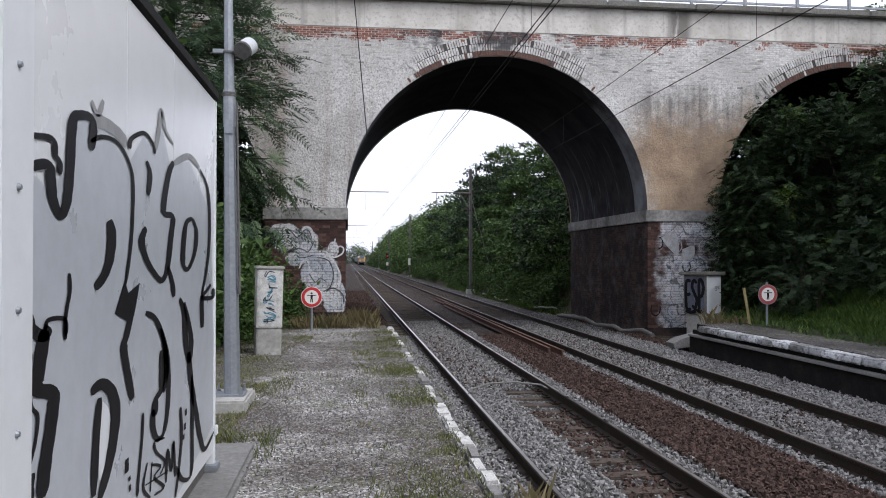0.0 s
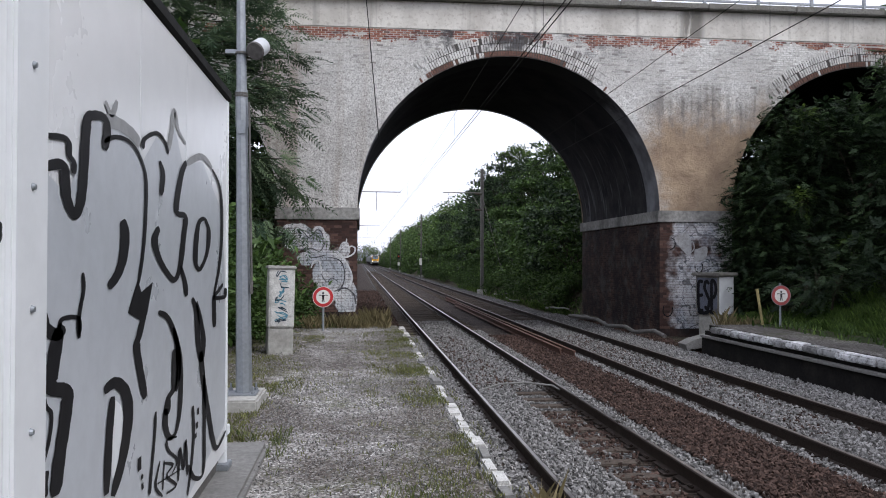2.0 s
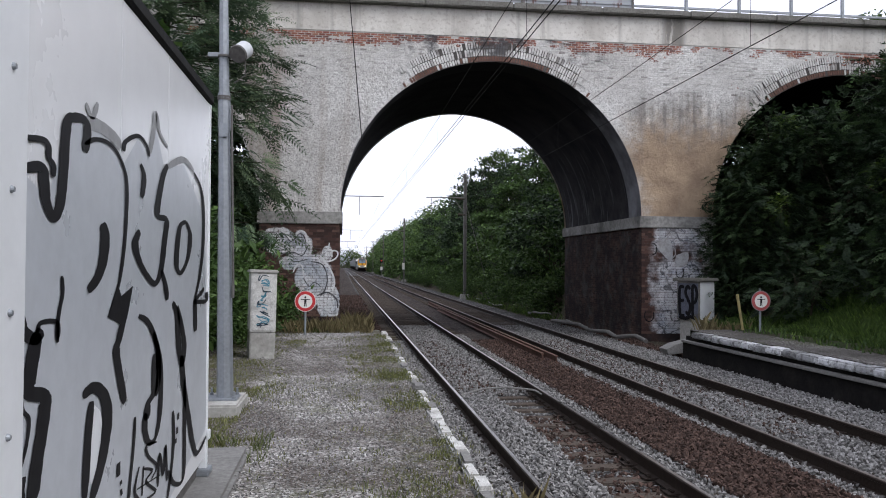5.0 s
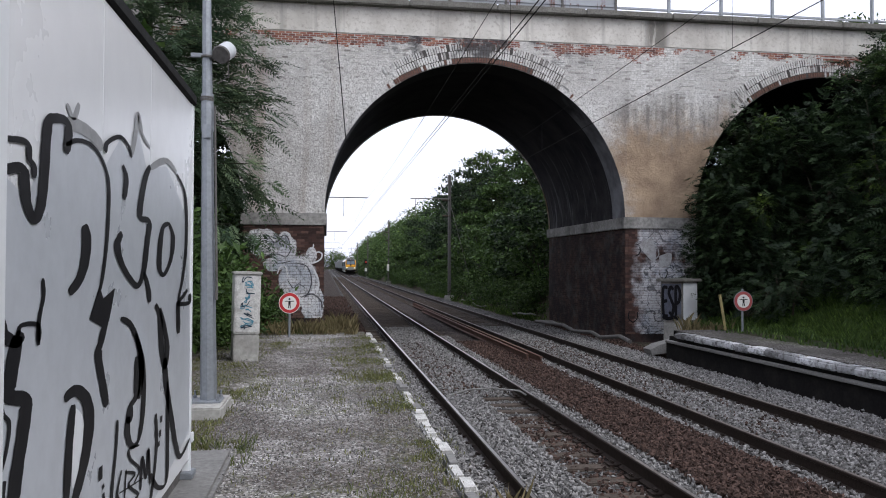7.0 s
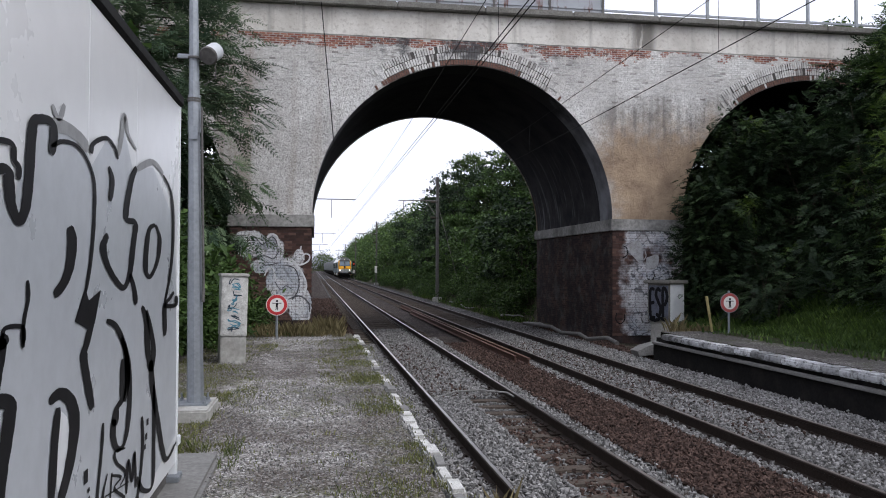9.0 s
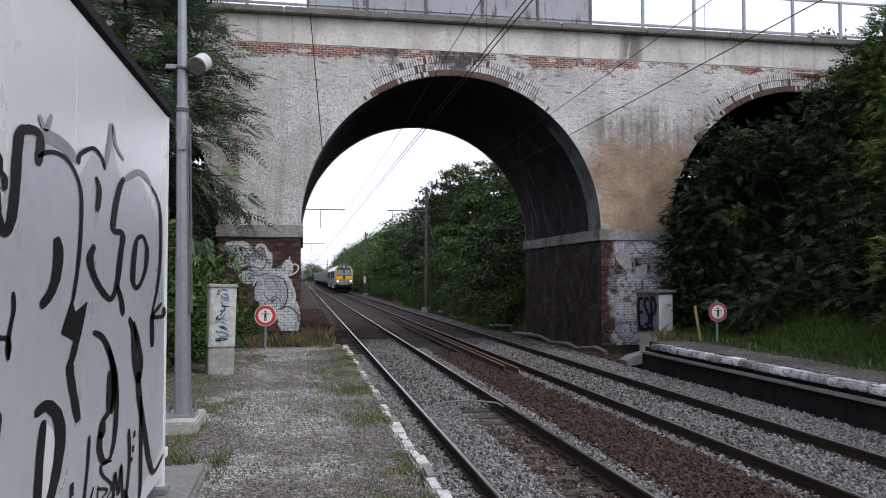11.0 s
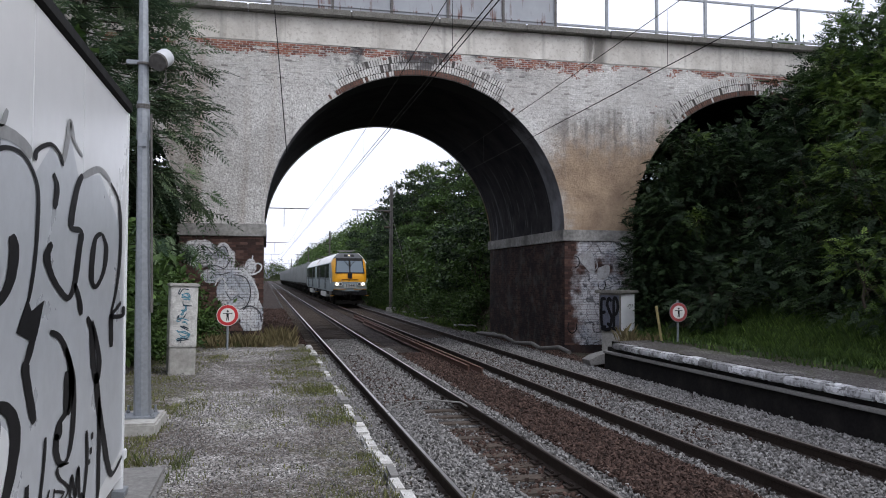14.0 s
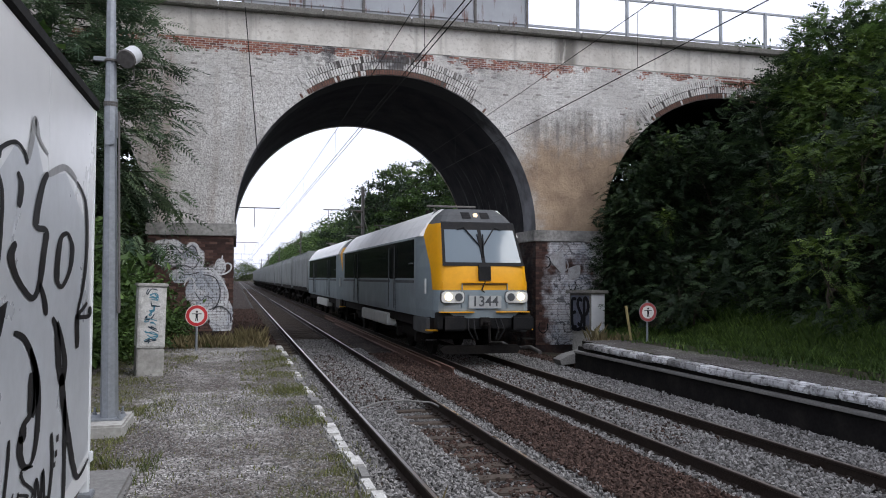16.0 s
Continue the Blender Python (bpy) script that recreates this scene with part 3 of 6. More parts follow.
# ---------------------------------------------------------------- platforms
def build_platforms():
    # near platform: gravel top with an uneven edge row of white-painted stones
    bm = bmesh.new()
    xs = [-9, -6, -4, -2.6, -1.9, -1.2, -0.5, 0.2, 0.7, 0.93]
    ys = [-12 + 0.75 * i for i in range(43)]
    g = [[bm.verts.new((x, y, PLATFORM + 0.02 * noise.noise((x * 1.3, y * 1.3, 3)) + max(0, (y - 19.3)) * 0.0)) for x in xs] for y in ys]
    for j in range(len(ys) - 1):
        for i in range(len(xs) - 1):
            bm.faces.new((g[j][i], g[j][i + 1], g[j + 1][i + 1], g[j + 1][i]))
    near = structure("platform_near", bm, GRAVEL, "low gravel railway platform with moss and weeds", "platform")
    part("end_slope", prism([(19.45, PLATFORM - 0.01), (22.0, -0.15), (22.0, -0.6), (19.45, -0.6)], "x", -9, 0.93), GRASSY, near)
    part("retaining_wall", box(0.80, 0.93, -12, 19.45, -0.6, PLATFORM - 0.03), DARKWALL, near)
    stone = [finish("edge_stone", box(-0.10, 0.10, -0.23, 0.23, -0.30, 0.0, 0.03), WHITEPAINT),
             finish("edge_stone", box(-0.10, 0.10, -0.23, 0.23, -0.30, 0.0, 0.035), KERBSTONE)]
    y, i = -2.0, 0
    while y < 19.2:
        n = 0.30 + 0.16 * random.random()
        if random.random() < 0.11:
            y += n * random.uniform(0.4, 1.0)
            continue
        s = new("edge_stone", stone[0] if random.random() < 0.6 else stone[1])
        s.parent = near
        s.location = (1.03 + 0.025 * random.uniform(-1, 1), y + n / 2, PLATFORM - 0.006 + 0.012 * random.uniform(-1.5, 1.0))
        s.scale = (random.uniform(0.5, 0.85), (n - 0.02) / 0.475, 1)
        s.rotation_euler = [radians(random.uniform(-2.2, 2.2)) for _ in range(3)]
        y += n
    # far platform: kerb stones over a recess, a ledge and a dark wall
    x = 8.45
    far = structure("platform_far", prism([(x + 0.30, -0.6), (40, -0.6), (40, PLATFORM + 0.35), (14.0, PLATFORM + 0.05), (x + 0.30, PLATFORM - 0.01)], "y", -12, 19.2), GRASSY,
                    "low gravel platform with grass at its back", "platform")
    part("walkway", box(x + 0.30, 10.6, -12, 19.2, PLATFORM - 0.2, PLATFORM + 0.003), WALKWAY, far, "worn grey gravel strip")
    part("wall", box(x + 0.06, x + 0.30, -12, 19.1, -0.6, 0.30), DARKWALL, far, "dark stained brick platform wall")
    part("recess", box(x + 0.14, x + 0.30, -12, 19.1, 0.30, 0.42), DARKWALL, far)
    part("ledge", box(x - 0.03, x + 0.12, -12, 19.0, 0.270, 0.325, 0.01), KERBSTONE, far, "grey concrete ledge")
    kerb = [finish("kerb_stone", box(0, 0.30, -0.5, 0.5, -0.135, 0.0, b), m) for b, m in ((0.02, KERBSTONE), (0.03, KERB_WORN))]
    y = -3.0
    while y < 18.4:
        n = 0.46 + 0.14 * random.random()
        s = new("kerb_stone", kerb[1] if random.random() < 0.75 else kerb[0])
        s.parent = far
        s.location = (x + 0.012 * random.uniform(-1, 1), y + n / 2, PLATFORM + 0.012 * random.uniform(-1, 1))
        s.rotation_euler = [radians(random.uniform(-1.2, 1.2)) for _ in range(3)]
        s.scale = (1, (n - 0.06) / 1.0, 1)
        y += n


build_platforms()


# ---------------------------------------------------------------- the goods train
BODY_GREY = plain("grey_blue_coach_paint", (0.26, 0.315, 0.34), 0.4, vary=0.06, scale=0.8, dirty=0.35, dirt=(0.16, 0.15, 0.14), bump=0.03)
YELLOW = plain("yellow_coach_paint", (0.80, 0.37, 0.004), 0.42, vary=0.06, scale=1.2, dirty=0.2, dirt=(0.3, 0.2, 0.05), bump=0.03)
ROOF_WHITE = plain("white_roof_paint", (0.86, 0.86, 0.85), 0.5, vary=0.06, scale=1.2, dirty=0.3, dirt=(0.4, 0.4, 0.39), bump=0.03)
ROOF_DARK = plain("dark_grey_cab_roof", (0.10, 0.105, 0.11), 0.5, vary=0.15, scale=2, dirty=0.2)
BLACK = plain("black_equipment", (0.018, 0.018, 0.019), 0.6, vary=0.3, scale=3, dirty=0.35, dirt=(0.05, 0.045, 0.04))
UNDER = plain("brake_dust_steel", (0.018, 0.016, 0.015), 0.8, vary=0.4, scale=3, dirty=0.3)
PLATE = plain("pale_number_plate", (0.46, 0.47, 0.46), 0.5, vary=0.1, scale=3, dirty=0.3)
LAMPBOX = plain("pale_lamp_housing", (0.62, 0.63, 0.60), 0.4, vary=0.05, scale=3, dirty=0.15)
CANVAS = plain("grey_wagon_canvas", (0.27, 0.29, 0.285), 0.75, vary=0.2, scale=0.7, dirty=0.5, dirt=(0.14, 0.14, 0.135), bump=0.3)
k = Nodes("dark_tinted_glass", 0.07)
k.b.inputs["Base Color"].default_value = (0.006, 0.007, 0.009, 1)
k.b.inputs["Specular IOR Level"].default_value = 0.012
TINTED = k.m
k = Nodes("windscreen_glass", 0.05)
k.b.inputs["Base Color"].default_value = (0.12, 0.155, 0.185, 1)
k.b.inputs["Specular IOR Level"].default_value = 0.3
k.b.inputs["Coat Weight"].default_value = 0.55
k.b.inputs["Coat IOR"].default_value = 1.42
k.b.inputs["Coat Roughness"].default_value = 0.03
SCREEN = k.m
k = Nodes("lit_headlamp", 0.2)
k.b.inputs["Base Color"].default_value = (1, 0.9, 0.7, 1)
k.b.inputs["Emission Color"].default_value = (1.0, 0.80, 0.52, 1)
k.b.inputs["Emission Strength"].default_value = 6.0
LAMP_ON = k.m
k = Nodes("dim_top_lamp", 0.2)
k.b.inputs["Base Color"].default_value = (1, 0.85, 0.6, 1)
k.b.inputs["Emission Color"].default_value = (1.0, 0.70, 0.42, 1)
k.b.inputs["Emission Strength"].default_value = 0.9
LAMP_DIM = k.m

# level, front y, half width at the front, half width of the body
CAB = [(1.14, 0.02, 1.20, 1.40), (1.34, 0.0, 1.22, 1.42), (1.86, 0.0, 1.20, 1.43), (2.46, 0.06, 1.16, 1.43), (3.05, 0.36, 1.10, 1.43),
       (3.30, 0.49, 1.07, 1.40), (3.62, 0.66, 1.02, 1.22), (3.86, 0.90, 0.88, 1.02), (4.04, 1.20, 0.70, 0.80)]
NOSE = 1.75


def cab_ring(level):
    z, yf, wf, wb = level
    # the side point runs back along the roof and forward at the waist, so that the yellow ends in a wedge
    back = yf + 0.40 + 0.42 * min(1.0, max(0.0, (z - 1.9) / 1.4))
    f = (back - yf - 0.26) / (NOSE - yf - 0.26)
    side = wf + 0.05 + (wb - wf - 0.05) * f ** 0.7
    half = [(wb, NOSE), (side, back), (wf + 0.05, yf + 0.26), (wf - 0.02, yf + 0.11), (wf - 0.14, yf + 0.025), (wf * 0.5, yf - 0.012)]
    return [(-x, y, z) for x, y in half] + [(x, y, z) for x, y in half[::-1]]


def cab_shell(levels, cols):
    bm = bmesh.new()
    rings = [[bm.verts.new(p) for p in cab_ring(l)] for l in levels]
    for a, b in zip(rings, rings[1:]):
        for i in cols:
            bm.faces.new((a[i], a[i + 1], b[i + 1], b[i]))
    for v in [v for v in bm.verts if not v.link_faces]:
        bm.verts.remove(v)
    bmesh.ops.recalc_face_normals(bm, faces=bm.faces[:])
    return bm


def on_front(x, z, out=0.0):
    """A point on the cab's front at x and height z, out metres proud of it."""
    for a, b in zip(CAB, CAB[1:]):
        if a[0] <= z <= b[0]:
            f = (z - a[0]) / (b[0] - a[0])
            return (x, a[1] + (b[1] - a[1]) * f - 0.012 - out, z)
    return (x, CAB[-1][1] - out, z)


def front_panel(x0, x1, z0, z1, out, thick=0.03, x0t=None, x1t=None):
    """A plate that follows the sloping front, with its own thickness."""
    bm = bmesh.new()
    xt = (x0 if x0t is None else x0t, x1 if x1t is None else x1t)
    levels = [z0] + [l[0] for l in CAB if z0 + 0.01 < l[0] < z1 - 0.01] + [z1]
    rows = []
    for z in levels:
        f = (z - z0) / (z1 - z0)
        xs = (x0 + (xt[0] - x0) * f, x1 + (xt[1] - x1) * f)
        rows.append([bm.verts.new(on_front(x, z, o)) for o in (out, out - thick) for x in xs])
    for a, b in zip(rows, rows[1:]):
        for i, j in ((0, 1), (3, 2), (2, 0), (1, 3)):
            bm.faces.new((a[i], a[j], b[j], b[i]))
    for r in (rows[0], rows[-1]):
        bm.faces.new((r[0], r[1], r[3], r[2]))
    bmesh.ops.recalc_face_normals(bm, faces=bm.faces[:])
    return bm


def build_bogie(owner, y, wheelbase=2.6):
    b = part("bogie", bm_box(bm_box(box(-1.12, -0.92, y - wheelbase / 2 - 0.5, y + wheelbase / 2 + 0.5, 0.45, 0.78, 0.03),
                                    0.92, 1.12, y - wheelbase / 2 - 0.5, y + wheelbase / 2 + 0.5, 0.45, 0.78, 0.03), -0.95, 0.95, y - 0.3, y + 0.3, 0.5, 0.9), UNDER, owner)
    for s in (-1, 1):
        yy = y + s * wheelbase / 2
        part("axle", rod((-0.8, yy, 0.49), (0.8, yy, 0.49), 0.09), UNDER, b)
        for x in (-0.75, 0.75):
            part("wheel", rod((x - 0.07, yy, 0.49), (x + 0.07, yy, 0.49), 0.488, None, 24), UNDER, b)
        for x in (-1.16, 1.16):
            part("axle_box", box(x - 0.08, x + 0.08, yy - 0.16, yy + 0.16, 0.36, 0.64, 0.02), UNDER, b)


def build_loco():
    ob = thing("electric_locomotive", "yellow, grey and white electric locomotive with lit headlamps", "locomotive", "train vehicles")
    L = 17.1
    sec = [(1.40, 1.14), (1.42, 1.34), (1.43, 1.86), (1.43, 3.30)]
    body = part("body", prism([(-x, z) for x, z in sec[::-1]] + sec, "y", NOSE, L), BODY_GREY, ob, "grey-blue painted side walls")
    roof = [(1.425, 3.30), (1.22, 3.62), (1.02, 3.86), (0.80, 4.04)]
    part("roof", prism([(-x, z) for x, z in roof] + [(x, z) for x, z in roof[::-1]], "y", NOSE - 0.35, L), ROOF_WHITE, ob, "white sloping roof")
    cab = part("cab_front", cab_shell(CAB[2:7], range(1, 10)), YELLOW, ob, "yellow cab front", smooth=True)
    for col in (0, 10):
        part("cab_side", cab_shell(CAB[2:6], (col,)), BODY_GREY, ob)
        part("roof_shoulder", cab_shell(CAB[5:7], (col,)), ROOF_WHITE, ob)
    part("cab_apron", cab_shell(CAB[:3], range(0, 11)), BODY_GREY, ob, "grey apron under the yellow nose")
    cap = part("cab_roof", cab_shell(CAB[6:], range(0, 11)), ROOF_DARK, ob, "dark grey roof cap")
    bm = bmesh.new()
    bm.faces.new([bm.verts.new(p) for p in cab_ring(CAB[-1])])
    part("roof_top", bm, ROOF_DARK, cap)
    # windscreen: black surround, two panes, pillar, wipers
    surround = part("windscreen_surround", front_panel(-1.10, 1.10, 2.48, 3.655, 0.014, 0.03, -1.0, 1.0), BLACK, ob, "black windscreen surround")
    part("pane", front_panel(-1.02, -0.05, 2.57, 3.44, 0.024, 0.01, -0.95, -0.05), SCREEN, surround, "reflecting windscreen pane")
    part("pane", front_panel(0.05, 1.02, 2.57, 3.44, 0.024, 0.01, 0.05, 0.95), SCREEN, surround, "reflecting windscreen pane")
    for s in (-1, 1):
        w = part("wiper", bm_rod(rod(on_front(s * 0.04, 3.0, 0.05), on_front(s * 0.42, 3.50, 0.06), 0.018), on_front(s * 0.42, 3.50, 0.06), on_front(s * 0.60, 3.44, 0.05), 0.014), BLACK, surround)
        part("wiper_blade", rod(on_front(s * 0.02, 2.72, 0.045), on_front(s * 0.08, 3.32, 0.05), 0.016), BLACK, w)
    # nose recess with coupler box
    part("coupler_box", front_panel(-0.16, 0.16, 2.10, 2.52, 0.07, 0.08), BLACK, ob, "black connector box")
    part("cable", bm_rod(rod(on_front(0.0, 2.08, 0.06), on_front(-0.10, 1.86, 0.07), 0.018), on_front(-0.10, 1.86, 0.07), on_front(-0.02, 1.80, 0.06), 0.016), BLACK, ob)
    part("recess_lip", box(-0.63, 0.63, -0.075, -0.005, 2.03, 2.075, 0.02), YELLOW, ob)
    # dark strip standing in for the shadow under the lip
    part("recess_shadow_gap", box(-0.60, 0.60, -0.035, -0.005, 2.005, 2.03), ROOF_DARK, ob)
    for e in (-1, 1):
        part("recess_side", box(*sorted((e * 0.595, e * 0.62)), -0.045, -0.005, 1.40, 2.03, 0.008), BODY_GREY, ob)
    plate = part("number_plate", box(-0.44, 0.44, -0.06, -0.03, 1.40, 1.72, 0.008), PLATE, ob, "pale plate with dark fleet number")
    for z in (1.395, 1.725):
        part("plate_rim", box(-0.45, 0.45, -0.066, -0.03, z - 0.008, z + 0.008), BODY_GREY, plate)
    cu = bpy.data.curves.new("digits", "FONT")
    cu.body, cu.size, cu.align_x, cu.align_y, cu.extrude, cu.offset = "1344", 0.36, "CENTER", "CENTER", 0.004, 0.004
    cu.materials.append(ROOF_DARK)
    digits = new("digits", cu)
    digits.parent = plate
    digits.matrix_basis = pose(0, -0.066, 1.56, 90, 0, 0)
    # headlamps
    for s in (-1, 1):
        def pill(grow):
            mid, half, r = 0.855, 0.155 + 0.0, 0.145 + grow
            return [(s * mid + (half if math.cos(a) > 0 else -half) + r * math.copysign(abs(math.cos(a)) ** 0.6, math.cos(a)), 1.68 + r * math.copysign(abs(math.sin(a)) ** 0.6, math.sin(a)))
                    for a in [2 * math.pi * (i + 0.5) / 28 for i in range(28)]]
        part("headlamp_rim", prism(pill(0.018), "y", -0.038, 0.05), ROOF_DARK, ob)
        h = part("headlamp", prism(pill(0.0), "y", -0.05, 0.06), LAMPBOX, ob, "pale headlamp housing with one lit lamp")
        part("lens", rod((s * 0.97, -0.075, 1.69), (s * 0.97, -0.04, 1.69), 0.088, None, 20), LAMP_ON, h, "lit warm-white lamp")
        part("tail_lens", rod((s * 0.70, -0.07, 1.68), (s * 0.70, -0.04, 1.68), 0.10, None, 20), ROOF_DARK, h)
    top = part("top_headlamp", rod(on_front(0, 3.85, 0.05), on_front(0, 3.85, -0.05), 0.06, None, 18), LAMP_DIM, ob, "dimly lit top lamp")
    for s in (-1, 1):
        part("roof_grille", front_panel(*sorted((s * 0.14, s * 0.38)), 3.76, 3.94, 0.02, 0.03), BLACK, ob)
        part("handrail", rod((s * 1.13, -0.02, 1.90), (s * 1.13, -0.02, 2.08), 0.014), YELLOW, ob)
    # buffer beam and below
    part("buffer_beam", box(-1.25, 1.25, 0.02, 0.4, 0.86, 1.30, 0.02), BLACK, ob, "black buffer beam")
    part("step_stripe", box(-1.20, -0.30, -0.10, 0.05, 1.285, 1.31), YELLOW, ob)
    part("step_stripe", box(0.30, 1.20, -0.10, 0.05, 1.285, 1.31), YELLOW, ob)
    for s in (-1, 1):
        b = part("buffer", box(s * 0.90 - 0.30, s * 0.90 + 0.30, -0.42, -0.33, 0.84, 1.22, 0.06), BLACK, ob, "black rectangular buffer")
        part("buffer_stem", rod((s * 0.90, -0.33, 1.03), (s * 0.90, 0.1, 1.03), 0.14, None, 14), BLACK, b)
        for z in (0.55, 0.80):
            part("step", box(s * 1.30 - 0.14, s * 1.30 + 0.14, 0.3, 0.55, z, z + 0.03), YELLOW if z > 0.6 else UNDER, ob)
    part("coupling_hook", bm_box(bm_rod(rod((0, -0.45, 1.03), (0, 0.05, 1.03), 0.05), (0, -0.40, 1.05), (0.02, -0.38, 0.55), 0.035), -0.14, 0.14, -0.06, 0.04, 0.92, 1.16, 0.02), UNDER, ob)
    for x, z in ((-0.45, 0.62), (-0.30, 0.6), (0.28, 0.6), (0.42, 0.64)):
        part("air_hose", bm_rod(rod((x, -0.02, 1.12), (x * 1.1, -0.22, 0.85), 0.02), (x * 1.1, -0.22, 0.85), (x * 0.8, -0.2, z), 0.02), BLACK, ob)
    part("rail_guard", prism([(-1.1, 0.34), (-1.0, 0.20), (1.0, 0.20), (1.1, 0.34), (1.0, 0.42), (-1.0, 0.42)], "y", 0.3, 0.42), UNDER, ob, "dark rail guard")
    # sides: dark window band, doors, cab window, stripe, boxes below
    for s in (-1, 1):
        def slab(name, y0, y1, z0, z1, mat, out, owner=ob, label=""):
            return part(name, box(*sorted((s * 1.42, s * (1.43 + out))), y0, y1, z0, z1, 0.004), mat, owner, label)
        slab("window_band", 1.95, L - 0.7, 2.16, 3.24, TINTED, 0.006, ob, "dark glazed window band")
        slab("stripe", 1.95, L - 0.4, 2.02, 2.10, ROOF_DARK, 0.005)
        for y in (5.0, 12.6):
            d = slab("door", y - 0.42, y + 0.42, 1.16, 3.22, BODY_GREY if y > 99 else TINTED, 0.010)
            slab("door_lower", y - 0.42, y + 0.42, 1.16, 2.14, BODY_GREY, 0.014, d)
            part("handrail", rod((s * 1.48, y - 0.46, 1.25), (s * 1.48, y - 0.46, 3.1), 0.018), ROOF_DARK, d)
            part("handrail", rod((s * 1.48, y + 0.46, 1.25), (s * 1.48, y + 0.46, 3.1), 0.018), ROOF_DARK, d)
        w = slab("cab_window", 2.05, 2.55, 2.60, 3.22, TINTED, 0.016)
        slab("window_frame", 2.0, 2.6, 2.55, 2.59, ROOF_DARK, 0.02, w)
        part("vent_slot", box(*sorted((s * 1.36, s * 1.395)), 0.75, 0.87, 1.75, 2.15), LAMPBOX, ob)
        part("equipment_box", box(*sorted((s * 1.10, s * 1.40)), 6.1, 11.5, 0.62, 1.02, 0.03), LAMPBOX, ob, "pale steel equipment box")
        part("skirt", box(*sorted((s * 1.20, s * 1.39)), 0.6, 2.2, 0.72, 1.13, 0.02), ROOF_DARK, ob)
    part("underframe", box(-1.3, 1.3, 0.5, L - 0.2, 0.85, 1.16), UNDER, ob)
    for y in (3.9, 13.2):
        build_bogie(ob, y)
    # folded current collectors on the roof
    for y in (4.2, 13.4):
        p = part("pantograph", bm_rod(bm_rod(rod((-0.55, y - 0.9, 4.22), (0, y + 0.9, 4.28), 0.03), (0.55, y - 0.9, 4.22), (0, y + 0.9, 4.28), 0.03),
                                      (-0.75, y - 0.9, 4.30), (0.75, y - 0.9, 4.30), 0.03), DARKSTEEL, ob, "folded current collector")
        for x in (-0.5, 0.5):
            part("insulator", rod((x, y, 4.02), (x, y, 4.24), 0.06), UNDER, p)
    for y in (6.5, 8.6, 10.7):
        part("roof_hatch", box(-0.55, 0.55, y, y + 1.6, 4.02, 4.10, 0.02), ROOF_WHITE, ob)
    return ob


def build_wagon():
    ob = thing("goods_wagon", "covered goods wagon with grey canvas sides and dark underframe", "wagon", "train vehicles")
    L = 15.2
    for i in range(4):
        y0 = 0.35 + i * (L - 0.7) / 4
        y1 = y0 + (L - 0.7) / 4
        sec = [(1.40, 1.5), (1.42, 1.7), (1.42, 3.5), (1.34, 3.84), (1.1, 3.98)]
        part("canvas_bay", prism([(-x, z) for x, z in sec] + [(x, z) for x, z in sec[::-1]], "y", y0 + 0.03, y1 - 0.03), CANVAS, ob)
        for s in (-1, 1):
            part("rib", box(*sorted((s * 1.40, s * 1.445)), y0 - 0.05, y0 + 0.05, 1.45, 3.6, 0.008), CANVAS, ob)
    part("ridge", box(-1.25, 1.25, 0.35, L - 0.35, 3.93, 4.02, 0.03), CANVAS, ob)
    for y0 in (0.2, L - 0.36):
        part("end_wall", box(-1.42, 1.42, y0, y0 + 0.16, 1.3, 4.02, 0.03), CANVAS, ob, "grey end wall")
    part("underframe", box(-1.35, 1.35, 0.1, L - 0.1, 1.18, 1.46, 0.02), UNDER, ob, "dark steel underframe")
    for s in (-1, 1):
        part("truss", bm_rod(bm_rod(rod((s * 1.25, 4.2, 1.2), (s * 1.25, 6.0, 0.75), 0.05), (s * 1.25, 6.0, 0.75), (s * 1.25, 9.2, 0.75), 0.05), (s * 1.25, 9.2, 0.75), (s * 1.25, 11.0, 1.2), 0.05), UNDER, ob)
        for y in (0.0, L):
            part("buffer", rod((s * 0.88, y - 0.25, 1.03), (s * 0.88, y + 0.25, 1.03), 0.2, None, 14), UNDER, ob)
    for y in (2.6, L - 2.6):
        build_bogie(ob, y, 1.8)
    return ob


TRAIN = []
lead = build_loco()
TRAIN.append((lead, 0.0))
TRAIN.append((copy_thing(lead, pose(0, 0, 0)), 17.6))
wagon = build_wagon()
for i in range(11):
    TRAIN.append((wagon if i == 0 else copy_thing(wagon, pose(0, 0, 0)), 35.6 + i * 15.8))


# ---------------------------------------------------------------- graffiti and cabin
def smooth_path(pts, n=6):
    out = []
    for i in range(len(pts) - 1):
        p = [Vector(pts[max(0, min(len(pts) - 1, i + j))]) for j in (-1, 0, 1, 2)]
        for s in range(n):
            t = s / n
            out.append(0.5 * (2 * p[1] + (p[2] - p[0]) * t + (2 * p[0] - 5 * p[1] + 4 * p[2] - p[3]) * t * t + (3 * p[1] - p[0] - 3 * p[2] + p[3]) * t ** 3))
    return out + [Vector(pts[-1])]


def outward(bm, plane):
    """Turns a paint film's faces away from the wall that carries it."""
    o = Vector((0.0, 0.0))
    away = Vector(plane(o, 1.0)) - Vector(plane(o, 0.0))
    bm.normal_update()
    bmesh.ops.reverse_faces(bm, faces=[f for f in bm.faces if f.normal.dot(away) < 0])
    return bm


